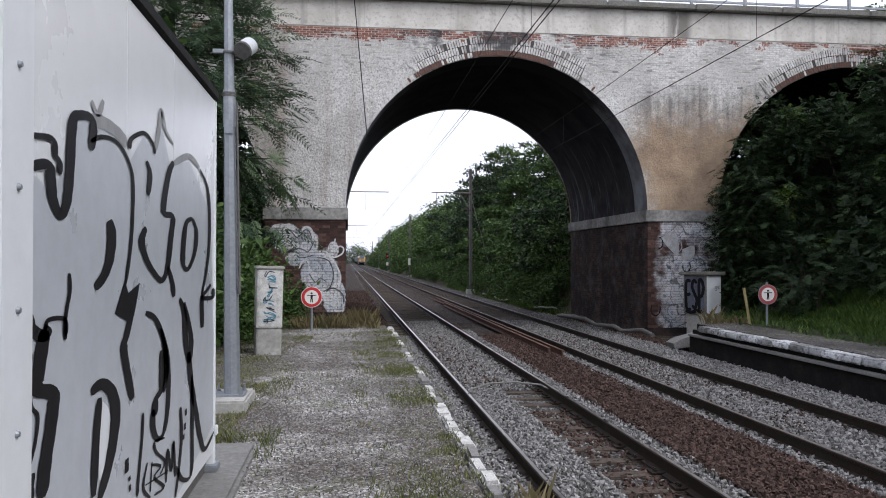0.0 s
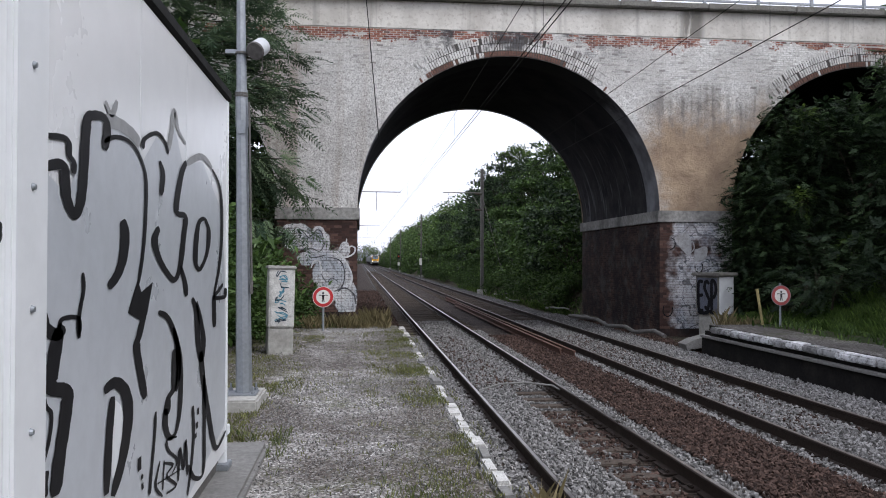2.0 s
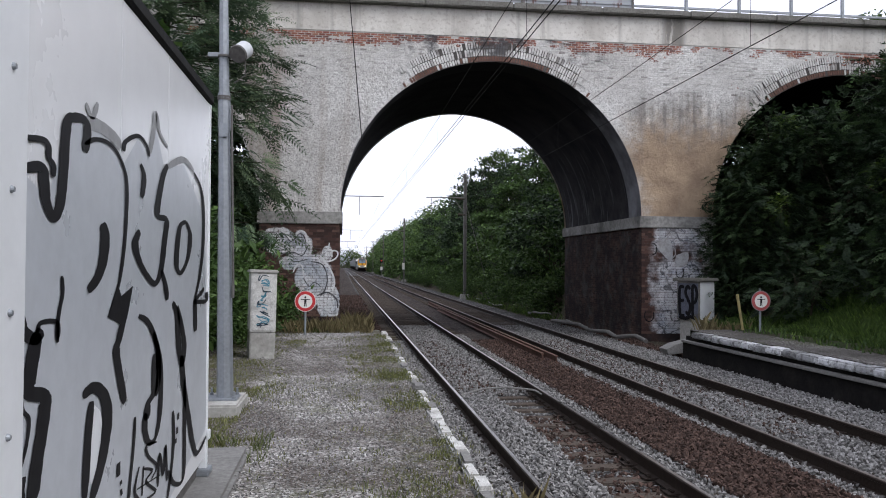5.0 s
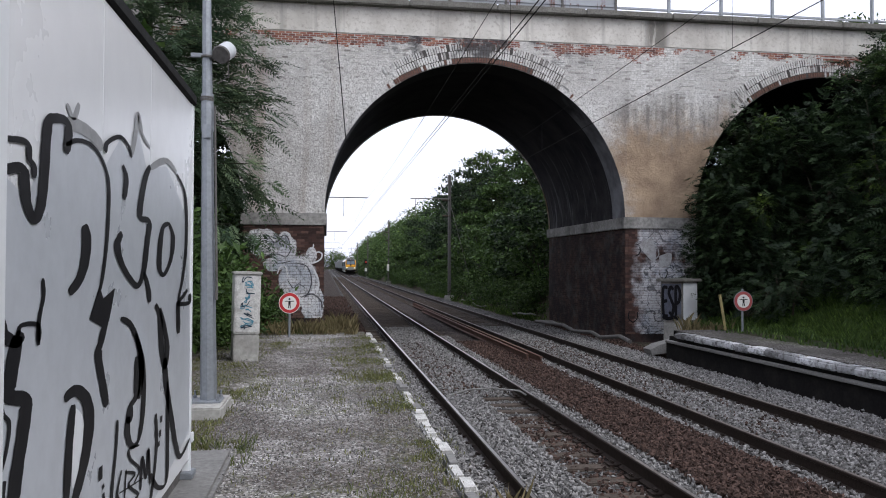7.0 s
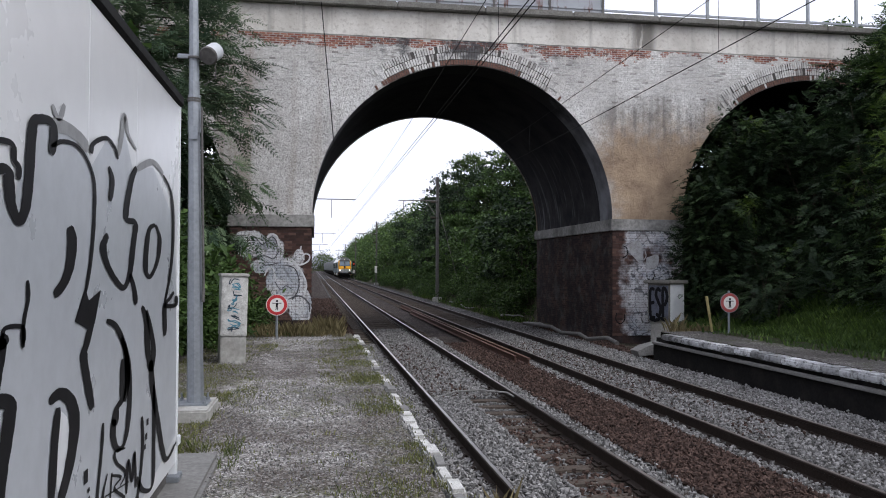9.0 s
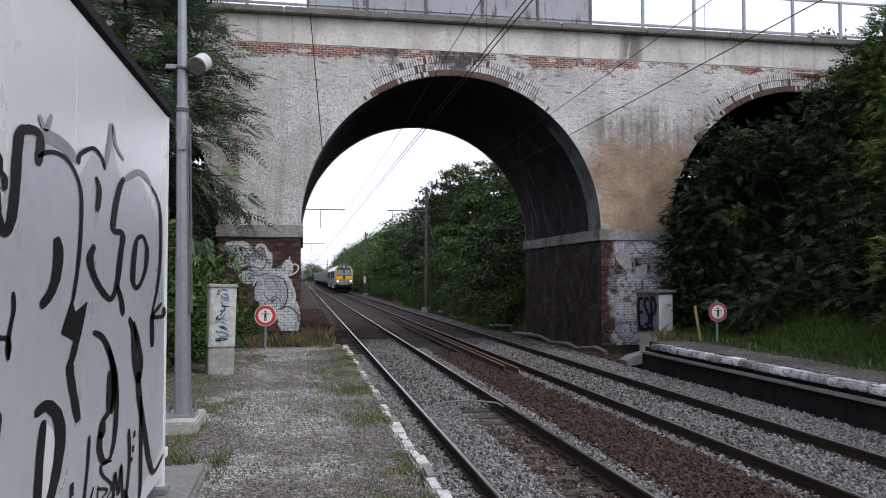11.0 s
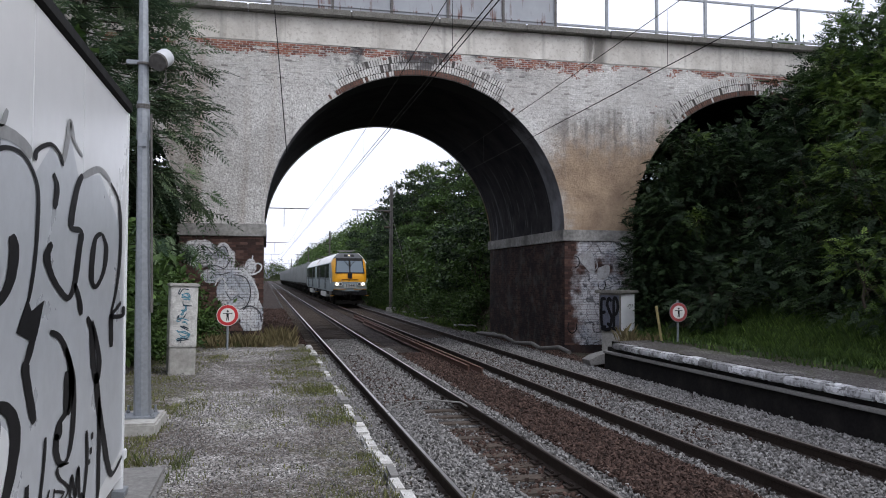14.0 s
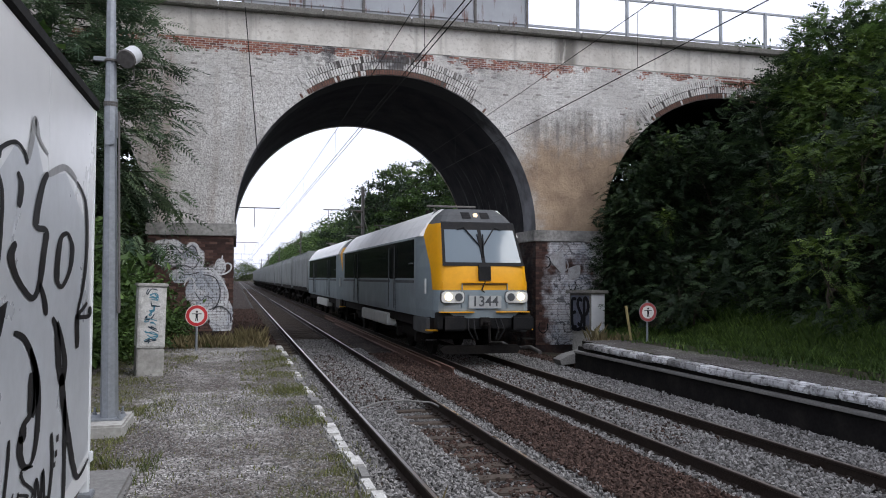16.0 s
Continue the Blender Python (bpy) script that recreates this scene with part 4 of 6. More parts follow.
def ribbon(pts, wide, tall, plane, lift=0.002):
    """A sprayed stroke on a wall: 2D points, the stroke's width along the wall and upright, and a map to 3D."""
    path = smooth_path(pts) if len(pts) > 2 else [Vector(p) for p in pts]
    bm = bmesh.new()
    left, right = [], []
    n = len(path)
    for i, p in enumerate(path):
        d = path[min(i + 1, n - 1)] - path[max(i - 1, 0)]
        d = d.normalized() if d.length > 1e-6 else Vector((0, 1))
        taper = 0.5 * min(1.0, 0.55 + 0.2 * min(i, n - 1 - i)) * (1 + 0.04 * math.sin(i * 1.7))
        side = Vector((-d.y * wide, d.x * tall)) * taper
        left.append(bm.verts.new(plane(p + side, lift)))
        right.append(bm.verts.new(plane(p - side, lift)))
    for i in range(n - 1):
        bm.faces.new((left[i], right[i], right[i + 1], left[i + 1]))
    return outward(bm, plane)


def patch(pts, plane, lift=0.002, soft=True):
    """A filled area of paint on a wall."""
    path = smooth_path(list(pts) + [pts[0]], 4)[:-1] if soft else [Vector(p) for p in pts]
    bm = bmesh.new()
    f = bm.faces.new([bm.verts.new(plane(p, lift)) for p in path])
    bmesh.ops.triangulate(bm, faces=[f])
    return outward(bm, plane)


WALL_X = -0.98


def cabin_wall(p, lift):
    return (WALL_X + lift, p[0], p[1])


def build_cabin():
    unit = thing("equipment_cabin", "pale steel trackside cabin sprayed with black-outlined silver graffiti", "cabin")
    seams = [-4.0, -2.2, -0.4, 1.0, 2.34]
    for a, b in zip(seams, seams[1:]):
        part("wall_panel", box(-3.4, WALL_X, a + 0.003, b - 0.003, 0.74, 3.34, 0.004), PANEL, unit)
    main = None
    for a, b in zip([2.58, 3.70, 4.67, 6.06], [3.70, 4.67, 6.06]):
        w = part("wall_panel", box(-3.4, WALL_X, a + 0.002, b - 0.002, 0.74, 3.34, 0.003), PANEL, unit)
        main = main or w
    for y0, y1, x1 in ((2.335, 2.58, -0.955), (6.058, 6.10, -0.970)):
        p = part("corner_post", box(-1.08, x1, y0, y1, 0.62, 3.345, 0.010), TRIM, unit, "white folded-steel post")
        if y0 < 3:
            for z in (0.98, 1.30, 1.65, 2.01, 2.37, 2.73, 3.09):
                part("rivet", rod((-0.957, y0 + 0.12, z), (-0.945, y0 + 0.12, z), 0.013, 0.008, 10), STEEL, p)
    part("end_wall", box(-3.4, -1.085, 6.06, 6.095, 0.70, 3.34, 0.004), PANEL, unit)
    part("hinge", box(-0.975, -0.955, 6.06, 6.13, 0.86, 0.93, 0.006), TRIM, unit)
    part("roof_edge", prism([(-3.6, 3.345), (-0.972, 3.345), (-0.958, 3.36), (-0.958, 3.412), (-1.02, 3.435), (-3.6, 3.51)], "y", -4.1, 6.12), ROOFEDGE, unit, "black roof edge")
    part("base_frame", box(-3.4, -1.03, -4.0, 6.12, 0.61, 0.735), DARKSTEEL, unit)
    part("foot", box(-1.12, -0.945, 5.98, 6.16, 0.61, 0.655, 0.006), STEEL, unit)
    top = [(2.585, 2.44), (2.81, 2.37), (3.0, 2.65), (3.16, 2.70), (3.61, 2.69), (3.75, 2.61), (3.99, 2.76), (4.2, 2.72), (4.35, 2.88), (4.56, 2.69),
           (5.12, 2.77), (5.79, 2.52), (5.95, 2.2), (6.04, 1.6)]
    bm = bmesh.new()
    low = [bm.verts.new(cabin_wall((y, 0.76 + 0.13 * max(0.0, y - 4.6)), 0.002)) for y, z in top]
    high = [bm.verts.new(cabin_wall((y, z), 0.002)) for y, z in top]
    for i in range(len(top) - 1):
        bm.faces.new((low[i], low[i + 1], high[i + 1], high[i]))
    part("silver_fill", outward(bm, cabin_wall), SILVER, unit, "silver sprayed fill")
    part("pale_fill", patch([(3.35, 1.59), (3.44, 1.54), (3.47, 1.45), (3.42, 1.35), (3.32, 1.28), (3.31, 1.46)], cabin_wall, 0.0035), TRIM, unit)
    # outlines of the piece: paint, width along the wall, width upright, path
    strokes = []
    strokes += [  # the first letter
        (INK, 0.038, 0.014, [(2.57, 2.54), (2.78, 2.56), (2.81, 2.51), (2.85, 2.49), (2.85, 2.45)]),
        (INK, 0.067, 0.023, [(2.57, 2.44), (2.74, 2.47), (2.77, 2.42), (2.79, 2.36), (2.86, 2.31), (2.92, 2.36), (2.95, 2.47), (2.98, 2.65), (3.06, 2.69), (3.18, 2.70), (3.21, 2.66), (3.18, 2.58)]),
        (INKSOFT, 0.127, 0.038, [(3.16, 2.69), (3.36, 2.71), (3.56, 2.70), (3.68, 2.67)]),
        (INK, 0.042, 0.012, [(3.18, 2.61), (3.32, 2.65), (3.51, 2.66), (3.67, 2.62), (3.78, 2.53), (3.78, 2.35), (3.74, 2.19), (3.67, 2.05)]),
        (INKSOFT, 0.044, 0.014, [(3.19, 2.77), (3.27, 2.73), (3.34, 2.80)]),
        (INK, 0.094, 0.028, [(3.42, 2.32), (3.46, 2.26), (3.43, 2.16), (3.35, 2.09), (3.24, 2.05)]),
        (INK, 0.028, 0.010, [(2.95, 2.11), (2.96, 2.05), (2.93, 1.99), (2.91, 1.93), (2.92, 1.88)]),
        (INK, 0.029, 0.011, [(2.73, 1.93), (2.76, 1.96), (2.91, 1.95), (2.92, 1.89)]),
    ]
    strokes += [  # its lower outline
        (INK, 0.069, 0.027, [(2.58, 1.99), (2.62, 1.94), (2.72, 1.91), (2.76, 1.94)]),
        (INK, 0.022, 0.009, [(2.58, 1.88), (2.61, 1.86), (2.60, 1.77), (2.62, 1.70), (2.67, 1.66), (2.65, 1.58), (2.59, 1.50)]),
        (INK, 0.082, 0.031, [(2.73, 1.93), (2.69, 1.84), (2.67, 1.75), (2.80, 1.71), (2.79, 1.62), (2.74, 1.50), (2.71, 1.39)]),
        (INK, 0.034, 0.013, [(2.64, 1.49), (2.62, 1.45), (2.63, 1.41)]),
        (INK, 0.104, 0.031, [(3.20, 1.65), (3.34, 1.66), (3.48, 1.60), (3.53, 1.49), (3.46, 1.34), (3.32, 1.21)]),
        (INK, 0.066, 0.021, [(3.31, 1.61), (3.27, 1.47), (3.24, 1.24)]),
        (INK, 0.074, 0.020, [(3.71, 1.27), (3.71, 1.21)]),
        (INK, 0.047, 0.013, [(3.75, 1.18), (3.76, 1.16)]),
        (INK, 0.041, 0.011, [(3.76, 1.14), (3.77, 1.11)]),
    ]
    strokes += [  # the second letter
        (INK, 0.052, 0.013, [(3.72, 2.66), (3.76, 2.71), (3.98, 2.77), (4.14, 2.75), (4.21, 2.70)]),
        (INKSOFT, 0.065, 0.015, [(4.22, 2.72), (4.30, 2.85), (4.35, 2.95), (4.44, 2.86), (4.64, 2.81)]),
        (INK, 0.069, 0.017, [(4.03, 2.64), (4.10, 2.59), (4.08, 2.51), (4.05, 2.48)]),
        (INK, 0.094, 0.022, [(4.64, 2.71), (4.51, 2.62), (4.40, 2.42), (4.62, 2.40), (4.58, 2.28), (4.50, 2.12), (4.37, 2.05), (4.20, 2.09), (4.04, 2.16), (3.95, 2.24), (3.99, 2.29), (4.04, 2.31)]),
        (INK, 0.089, 0.020, [(4.50, 2.12), (4.61, 2.04), (4.67, 1.95)]),
        (INK, 0.081, 0.022, [(3.79, 1.93), (3.69, 1.82), (3.65, 1.77), (3.72, 1.64), (3.80, 1.52)]),
    ]
    strokes += [  # the third letter
        (INKSOFT, 0.129, 0.026, [(4.64, 2.70), (5.09, 2.80), (5.44, 2.77)]),
        (INK, 0.082, 0.015, [(5.44, 2.76), (5.76, 2.65), (5.83, 2.36), (5.73, 2.11), (5.53, 1.92)]),
        (INK, 0.101, 0.020, [(5.19, 2.42), (4.99, 2.37), (4.91, 2.16), (5.05, 2.10), (5.27, 2.20), (5.33, 2.34), (5.19, 2.42)]),
        (INK, 0.105, 0.019, [(5.53, 1.92), (5.54, 1.83), (5.56, 1.70)]),
        (INK, 0.114, 0.020, [(5.49, 1.90), (5.73, 1.89), (5.98, 1.89), (5.98, 1.95)]),
        (INK, 0.111, 0.020, [(5.89, 1.98), (5.70, 1.94), (5.53, 1.91)]),
        (INK, 0.106, 0.021, [(4.82, 1.93), (4.95, 1.84), (5.01, 1.65), (5.12, 1.53), (5.17, 1.67), (4.95, 1.90)]),
    ]
    strokes += [  # the lower letters
        (INK, 0.086, 0.020, [(4.03, 1.90), (4.24, 1.85), (4.43, 1.71), (4.48, 1.55), (4.41, 1.45)]),
        (INK, 0.106, 0.025, [(4.38, 1.68), (4.38, 1.49), (4.25, 1.44), (4.22, 1.36)]),
        (INK, 0.080, 0.018, [(4.19, 1.40), (4.19, 1.31), (4.29, 1.23), (4.44, 1.24), (4.53, 1.39), (4.51, 1.62), (4.34, 1.80)]),
        (INK, 0.114, 0.021, [(5.09, 1.59), (5.18, 1.39), (5.36, 1.15), (5.51, 0.96), (5.69, 0.85), (6.05, 0.89)]),
        (INK, 0.075, 0.015, [(5.20, 1.43), (5.22, 1.05), (5.19, 0.81), (4.92, 0.85), (4.74, 0.97)]),
        (INK, 0.059, 0.012, [(4.86, 1.29), (4.89, 1.12), (4.84, 0.97), (4.73, 0.80)]),
        (INK, 0.074, 0.015, [(5.02, 1.25), (5.02, 1.21)]),
        (INK, 0.074, 0.015, [(4.99, 1.17), (4.99, 1.13)]),
        (INK, 0.072, 0.015, [(4.95, 1.11), (4.95, 1.08)]),
        (INK, 0.039, 0.010, [(3.99, 1.42), (3.97, 1.30), (3.91, 1.13), (3.89, 1.05)]),
    ]
    strokes += [  # a small scribble
        (INK, 0.035, 0.009, [(4.08, 1.16), (4.00, 1.06), (4.14, 0.97)]),
        (INK, 0.036, 0.009, [(4.17, 1.14), (4.14, 1.00)]),
        (INK, 0.038, 0.009, [(4.16, 1.13), (4.36, 1.07), (4.22, 1.05), (4.44, 0.94), (4.22, 0.96)]),
        (INK, 0.040, 0.009, [(4.45, 1.20), (4.23, 1.23), (4.26, 1.17), (4.46, 1.07), (4.34, 1.03)]),
        (INK, 0.045, 0.010, [(4.49, 0.95), (4.52, 1.12), (4.62, 0.98), (4.67, 1.13), (4.72, 0.92)]),
        (INK, 0.038, 0.009, [(4.04, 1.06), (4.54, 1.00)]),
    ]
    strokes.append((INK, 0.046, 0.025, [(2.27, 2.26), (2.27, 2.24), (2.27, 2.2)]))
    for paint, wide, tall, pts in strokes:
        part("spray_stroke", ribbon(pts, max(wide * 1.45, 0.02), max(tall * 1.45, 0.012), cabin_wall, 0.0055 if paint is INK else 0.004), paint, unit)
    for pts in ([(3.51, 1.93), (3.58, 1.98), (3.66, 2.07), (3.72, 2.01), (3.92, 2.05), (3.84, 1.96), (3.82, 1.90), (3.72, 1.88)],):
        part("spray_blot", patch(pts, cabin_wall, 0.005, False), INK, unit)
    base = tagged(new("cabin_base", finish("cabin_base", box(-3.6, -0.755, -4.2, 6.95, 0.40, 0.61, 0.03), KERBSTONE)), "worn concrete slab under the trackside cabin", "concrete base")


build_cabin()


# ---------------------------------------------------------------- things on the near platform
def build_mast():
    m = thing("camera_mast", "tapered galvanised steel mast on a concrete footing beside the cabin", "mast")
    x, y = -1.262, 9.05
    part("footing", box(x - 0.33, x + 0.20, y - 0.46, y + 0.42, 0.45, 0.672, 0.02), CONCRETE, m, "pale concrete footing")
    part("base_plate", box(x - 0.20, x + 0.15, y - 0.18, y + 0.18, 0.672, 0.690, 0.004), STEEL, m)
    for sx in (-0.165, 0.115):
        for sy in (-0.14, 0.14):
            b = part("anchor_bolt", bm_rod(rod((x + sx, y + sy, 0.685), (x + sx, y + sy, 0.77), 0.012), (x + sx, y + sy, 0.692), (x + sx, y + sy, 0.716), 0.024, None, 6), STEEL, m)
    part("shaft", rod((x, y, 0.69), (x - 0.085, y, 7.02), 0.092, 0.028, 8), STEEL, m, "eight-sided galvanised shaft")
    part("sleeve", rod((x - 0.039, y, 3.635), (x - 0.045, y, 4.053), 0.071, 0.067, 8), STEEL, m)
    for z in (3.98, 4.007, 4.46):
        part("clamp", rod((x - 0.046, y, z - 0.011), (x - 0.046, y, z + 0.011), 0.072, None, 16), DARKSTEEL, m)
    part("junction_bracket", box(x - 0.085, x + 0.01, y - 0.085, y - 0.06, 3.55, 3.70, 0.006), STEEL, m)
    part("conduit", bm_rod(rod((x + 0.046, y - 0.056, 3.91), (x + 0.084, y - 0.056, 1.92), 0.012), (x + 0.084, y - 0.056, 1.92), (x + 0.079, y - 0.056, 1.78), 0.017), DARKSTEEL, m)
    part("side_arm", box(x - 0.223, x - 0.09, y - 0.028, y + 0.028, 4.452, 4.498, 0.004), STEEL, m)
    cam_ob = thing("bullet_camera", "grey cylindrical surveillance camera clamped to the mast", "camera")
    axis = Vector((0.06, 0.16, 0.10)).normalized()
    c = Vector((x + 0.144, y - 0.046, 4.508))
    part("housing", rod(c - axis * 0.093, c + axis * 0.093, 0.097, None, 24), LAMP_GREY, cam_ob)
    part("lens_hood", rod(c - axis * 0.107, c - axis * 0.088, 0.093, 0.104, 24), DARKSTEEL, cam_ob)
    part("bracket", rod((x, y, 4.46), tuple(c - Vector((0, 0, 0.084))), 0.02), DARKSTEEL, cam_ob)
    part("cable", bm_rod(rod(tuple(c + axis * 0.075), (x + 0.186, y, 4.257), 0.006), (x + 0.186, y, 4.257), (x + 0.056, y, 4.164), 0.006), DARKSTEEL, cam_ob)


build_mast()


def build_kiosk():
    m = thing("signal_cabinet", "tall pale leaning trackside cabinet with blue scribbles on concrete plinth", "cabinet", at=pose(-1.38, 14.1, PLATFORM - 0.05, 0, 1.2, 10))
    w, d = 0.21, 0.33
    part("plinth", box(-w, w, -d, d, 0.0, 0.50, 0.02), CONCRETE, m, "stained concrete plinth")
    part("body", box(-w - 0.005, w + 0.005, -d - 0.005, d + 0.005, 0.50, 1.50, 0.012), WHITEPAINT, m, "pale dirty cabinet body")
    part("roof", box(-w - 0.03, w + 0.03, -d - 0.03, d + 0.03, 1.50, 1.555, 0.015), CONCRETE, m)
    part("door", box(-w + 0.03, w - 0.03, -d - 0.017, -d - 0.005, 0.53, 1.47, 0.004), WHITEPAINT, m)
    ink = plain("blue_marker", (0.06, 0.22, 0.30), 0.5, dirty=0.1)
    ink2 = plain("dark_marker", (0.03, 0.05, 0.07), 0.5, dirty=0.1)
    r = random.Random(4)
    for i in range(13):
        z = 1.42 - i * 0.068
        pts = [(r.uniform(-0.10, 0.04), z + 0.05)] + [(r.uniform(-0.12, 0.12), z + r.uniform(-0.05, 0.05)) for _ in range(4)]
        part("scribble", ribbon(pts, 0.016, 0.016, lambda p, l: (p[0], -d - 0.019 - l, p[1])), ink if i % 3 else ink2, m)
        pts = [(r.uniform(-0.2, 0.2), z + r.uniform(-0.05, 0.05)) for _ in range(4)]
        part("scribble", ribbon(pts, 0.014, 0.012, lambda p, l: (w + 0.006 + l, p[0], p[1])), ink2, m)


build_kiosk()
RED = plain("red_sign_paint", (0.55, 0.035, 0.04), 0.45, vary=0.1, dirty=0.2)
SIGNWHITE = plain("white_sign_paint", (0.78, 0.76, 0.72), 0.45, vary=0.05, dirty=0.15)
RED_OLD = plain("faded_sign_paint", (0.42, 0.09, 0.09), 0.6, vary=0.15, dirty=0.3)


def build_sign(x, y, r, red, label, lean):
    s = thing("no_entry_sign", label, "sign", "no entry signs", at=pose(x, y, PLATFORM - 0.03, 0, lean, 0))
    h = 0.80
    part("post", rod((0, 0, 0), (0, 0, 1.10), 0.028, None, 10), STEEL, s)
    disc = part("disc", rod((0, -0.03, h), (0, -0.045, h), r, None, 40), red, s, "round red-rimmed disc")
    part("rim", rod((0, -0.028, h), (0, -0.048, h), r + 0.012, None, 40), SIGNWHITE if red is RED else STEEL, disc)
    part("red_ring", rod((0, -0.046, h), (0, -0.050, h), r, None, 40), red, disc)
    part("white_field", rod((0, -0.050, h), (0, -0.053, h), r * 0.70, None, 36), SIGNWHITE, disc)
    g = r * 0.62
    y = -0.056
    part("pictogram_bar", box(-g * 0.72, g * 0.72, y, y + 0.004, h + g * 0.22, h + g * 0.34), BLACK, disc)
    part("pictogram_dot", rod((0, y, h + g * 0.62), (0, y + 0.004, h + g * 0.62), g * 0.17, None, 14), BLACK, disc)
    part("pictogram_bar", prism([(-g * 0.20, h + g * 0.34), (g * 0.20, h + g * 0.34), (g * 0.16, h - g * 0.2), (g * 0.22, h - g * 0.85), (g * 0.08, h - g * 0.85),
                                 (0, h - g * 0.25), (-g * 0.08, h - g * 0.85), (-g * 0.22, h - g * 0.85), (-g * 0.16, h - g * 0.2)], "y", y, y + 0.004), BLACK, disc)
    part("clamp", box(-0.05, 0.05, -0.034, 0.03, h - 0.02, h + 0.02, 0.004), STEEL, s)


build_sign(-0.805, 18.3, 0.225, RED, "red and white round no-entry sign beside dry grass", 0.3)
build_sign(10.18, 18.4, 0.235, RED_OLD, "faded round no-entry sign at the platform end", 0.0)


# ---------------------------------------------------------------- things by the far platform
def build_far_side():
    DOORGREY = plain("blue_grey_door_paint", (0.13, 0.14, 0.18), 0.6, vary=0.4, scale=5, dirty=0.6, bump=0.1)
    hut = thing("concrete_relay_box", "small concrete relay box with flat lid and sprayed front", "relay box", at=pose(10.42, 22.5, 0.58, 0, 0, -60) @ Matrix.Diagonal((0.94, 0.94, 0.98, 1)))
    part("body", box(-0.42, 0.42, -0.38, 0.38, 0.0, 1.16, 0.015), COPING, hut, "grey concrete walls")
    part("lid", box(-0.52, 0.52, -0.48, 0.48, 1.16, 1.26, 0.02), COPING, hut, "mossy overhanging lid")
    part("door", box(-0.36, 0.36, -0.40, -0.383, 0.06, 1.10, 0.006), DOORGREY, hut, "dark blue-grey sprayed door")
    part("side_panel", box(0.42, 0.432, -0.36, 0.36, 0.02, 1.14), TRIM, hut, "whitewashed side")
    part("footing", box(-0.36, 0.36, -0.3, 0.3, -0.95, 0.0), CONCRETE, hut)
    for pts in ([(-0.13, 0.98), (-0.29, 0.96), (-0.31, 0.55), (-0.28, 0.16), (-0.12, 0.14)], [(-0.30, 0.58), (-0.24, 0.57), (-0.14, 0.60)],
                [(0.09, 0.92), (-0.02, 1.0), (-0.08, 0.82), (0.0, 0.62), (0.09, 0.42), (0.03, 0.18), (-0.08, 0.26)],
                [(0.18, 0.08), (0.17, 0.5), (0.18, 1.0), (0.29, 0.96), (0.33, 0.75), (0.27, 0.56), (0.19, 0.52)],
                [(-0.33, 0.08), (-0.1, 0.05), (0.1, 0.10), (0.33, 0.06)]):
        part("spray_stroke", ribbon(pts, 0.105, 0.105, lambda p, l: (p[0], -0.40 - l, p[1])), INK, hut)
    stake = plain("yellow_weathered_wood", (0.40, 0.33, 0.15), 0.8, dirty=0.5)
    post = tagged(new("marker_stake", finish("marker_stake", rod((10.06, 19.0, 0.5), (9.90, 19.0, 1.455), 0.035, 0.04, 6), stake)), "leaning yellow wooden marker stake in the grass", "stake")
    # broken kerb pieces, a pipe and roots at the foot of the pier
    slab = tagged(new("concrete_duct", finish("concrete_duct", prism([(8.35, -0.12), (9.15, -0.02), (9.2, 0.18), (9.05, 0.26), (8.55, 0.14), (8.3, 0.02)], "y", 19.6, 20.1), KERBSTONE)), "broken grey concrete duct cover lying beside the platform end", "concrete rubble")
    bmp = bmesh.new()
    path = [(8.2, 30.5, 0.0), (8.5, 27.8, 0.05), (8.3, 26.0, -0.02), (8.45, 24.6, 0.06), (8.3, 23.4, 0.0), (8.55, 22.4, 0.12), (8.5, 21.5, 0.05)]
    for a, b in zip(path, path[1:]):
        bm_rod(bmp, a, b, 0.06, 0.06, 8)
    tagged(new("cable_pipe", finish("cable_pipe", bmp, DARKSTEEL)), "dark plastic cable pipe lying along the pier foot", "pipe")


build_far_side()


def build_spare_rail():
    r = tagged(thing("spare_rail", "rust-brown spare rail lying between the two tracks", "rail"))
    part("rail", prism([(a, b + 0.04) for a, b in rail_outline(5.04)], "y", 18.3, 46.0), RAIL_RED, r)
    part("second_rail", prism([(a, b + 0.035) for a, b in rail_outline(4.86)], "y", 18.9, 40.0), RAIL_RED, r)
    bmw = bmesh.new()
    arcp = [(2.0, 13.2, -0.02), (2.4, 13.5, 0.04), (2.85, 13.55, 0.05), (3.3, 13.4, 0.02), (3.42, 13.35, -0.05)]
    for a, b in zip(arcp, arcp[1:]):
        bm_rod(bmw, a, b, 0.016, None, 6)
    tagged(new("bond_cable", finish("bond_cable", bmw, KERBSTONE)), "pale bonding cable arched between the rails", "cable")


build_spare_rail()


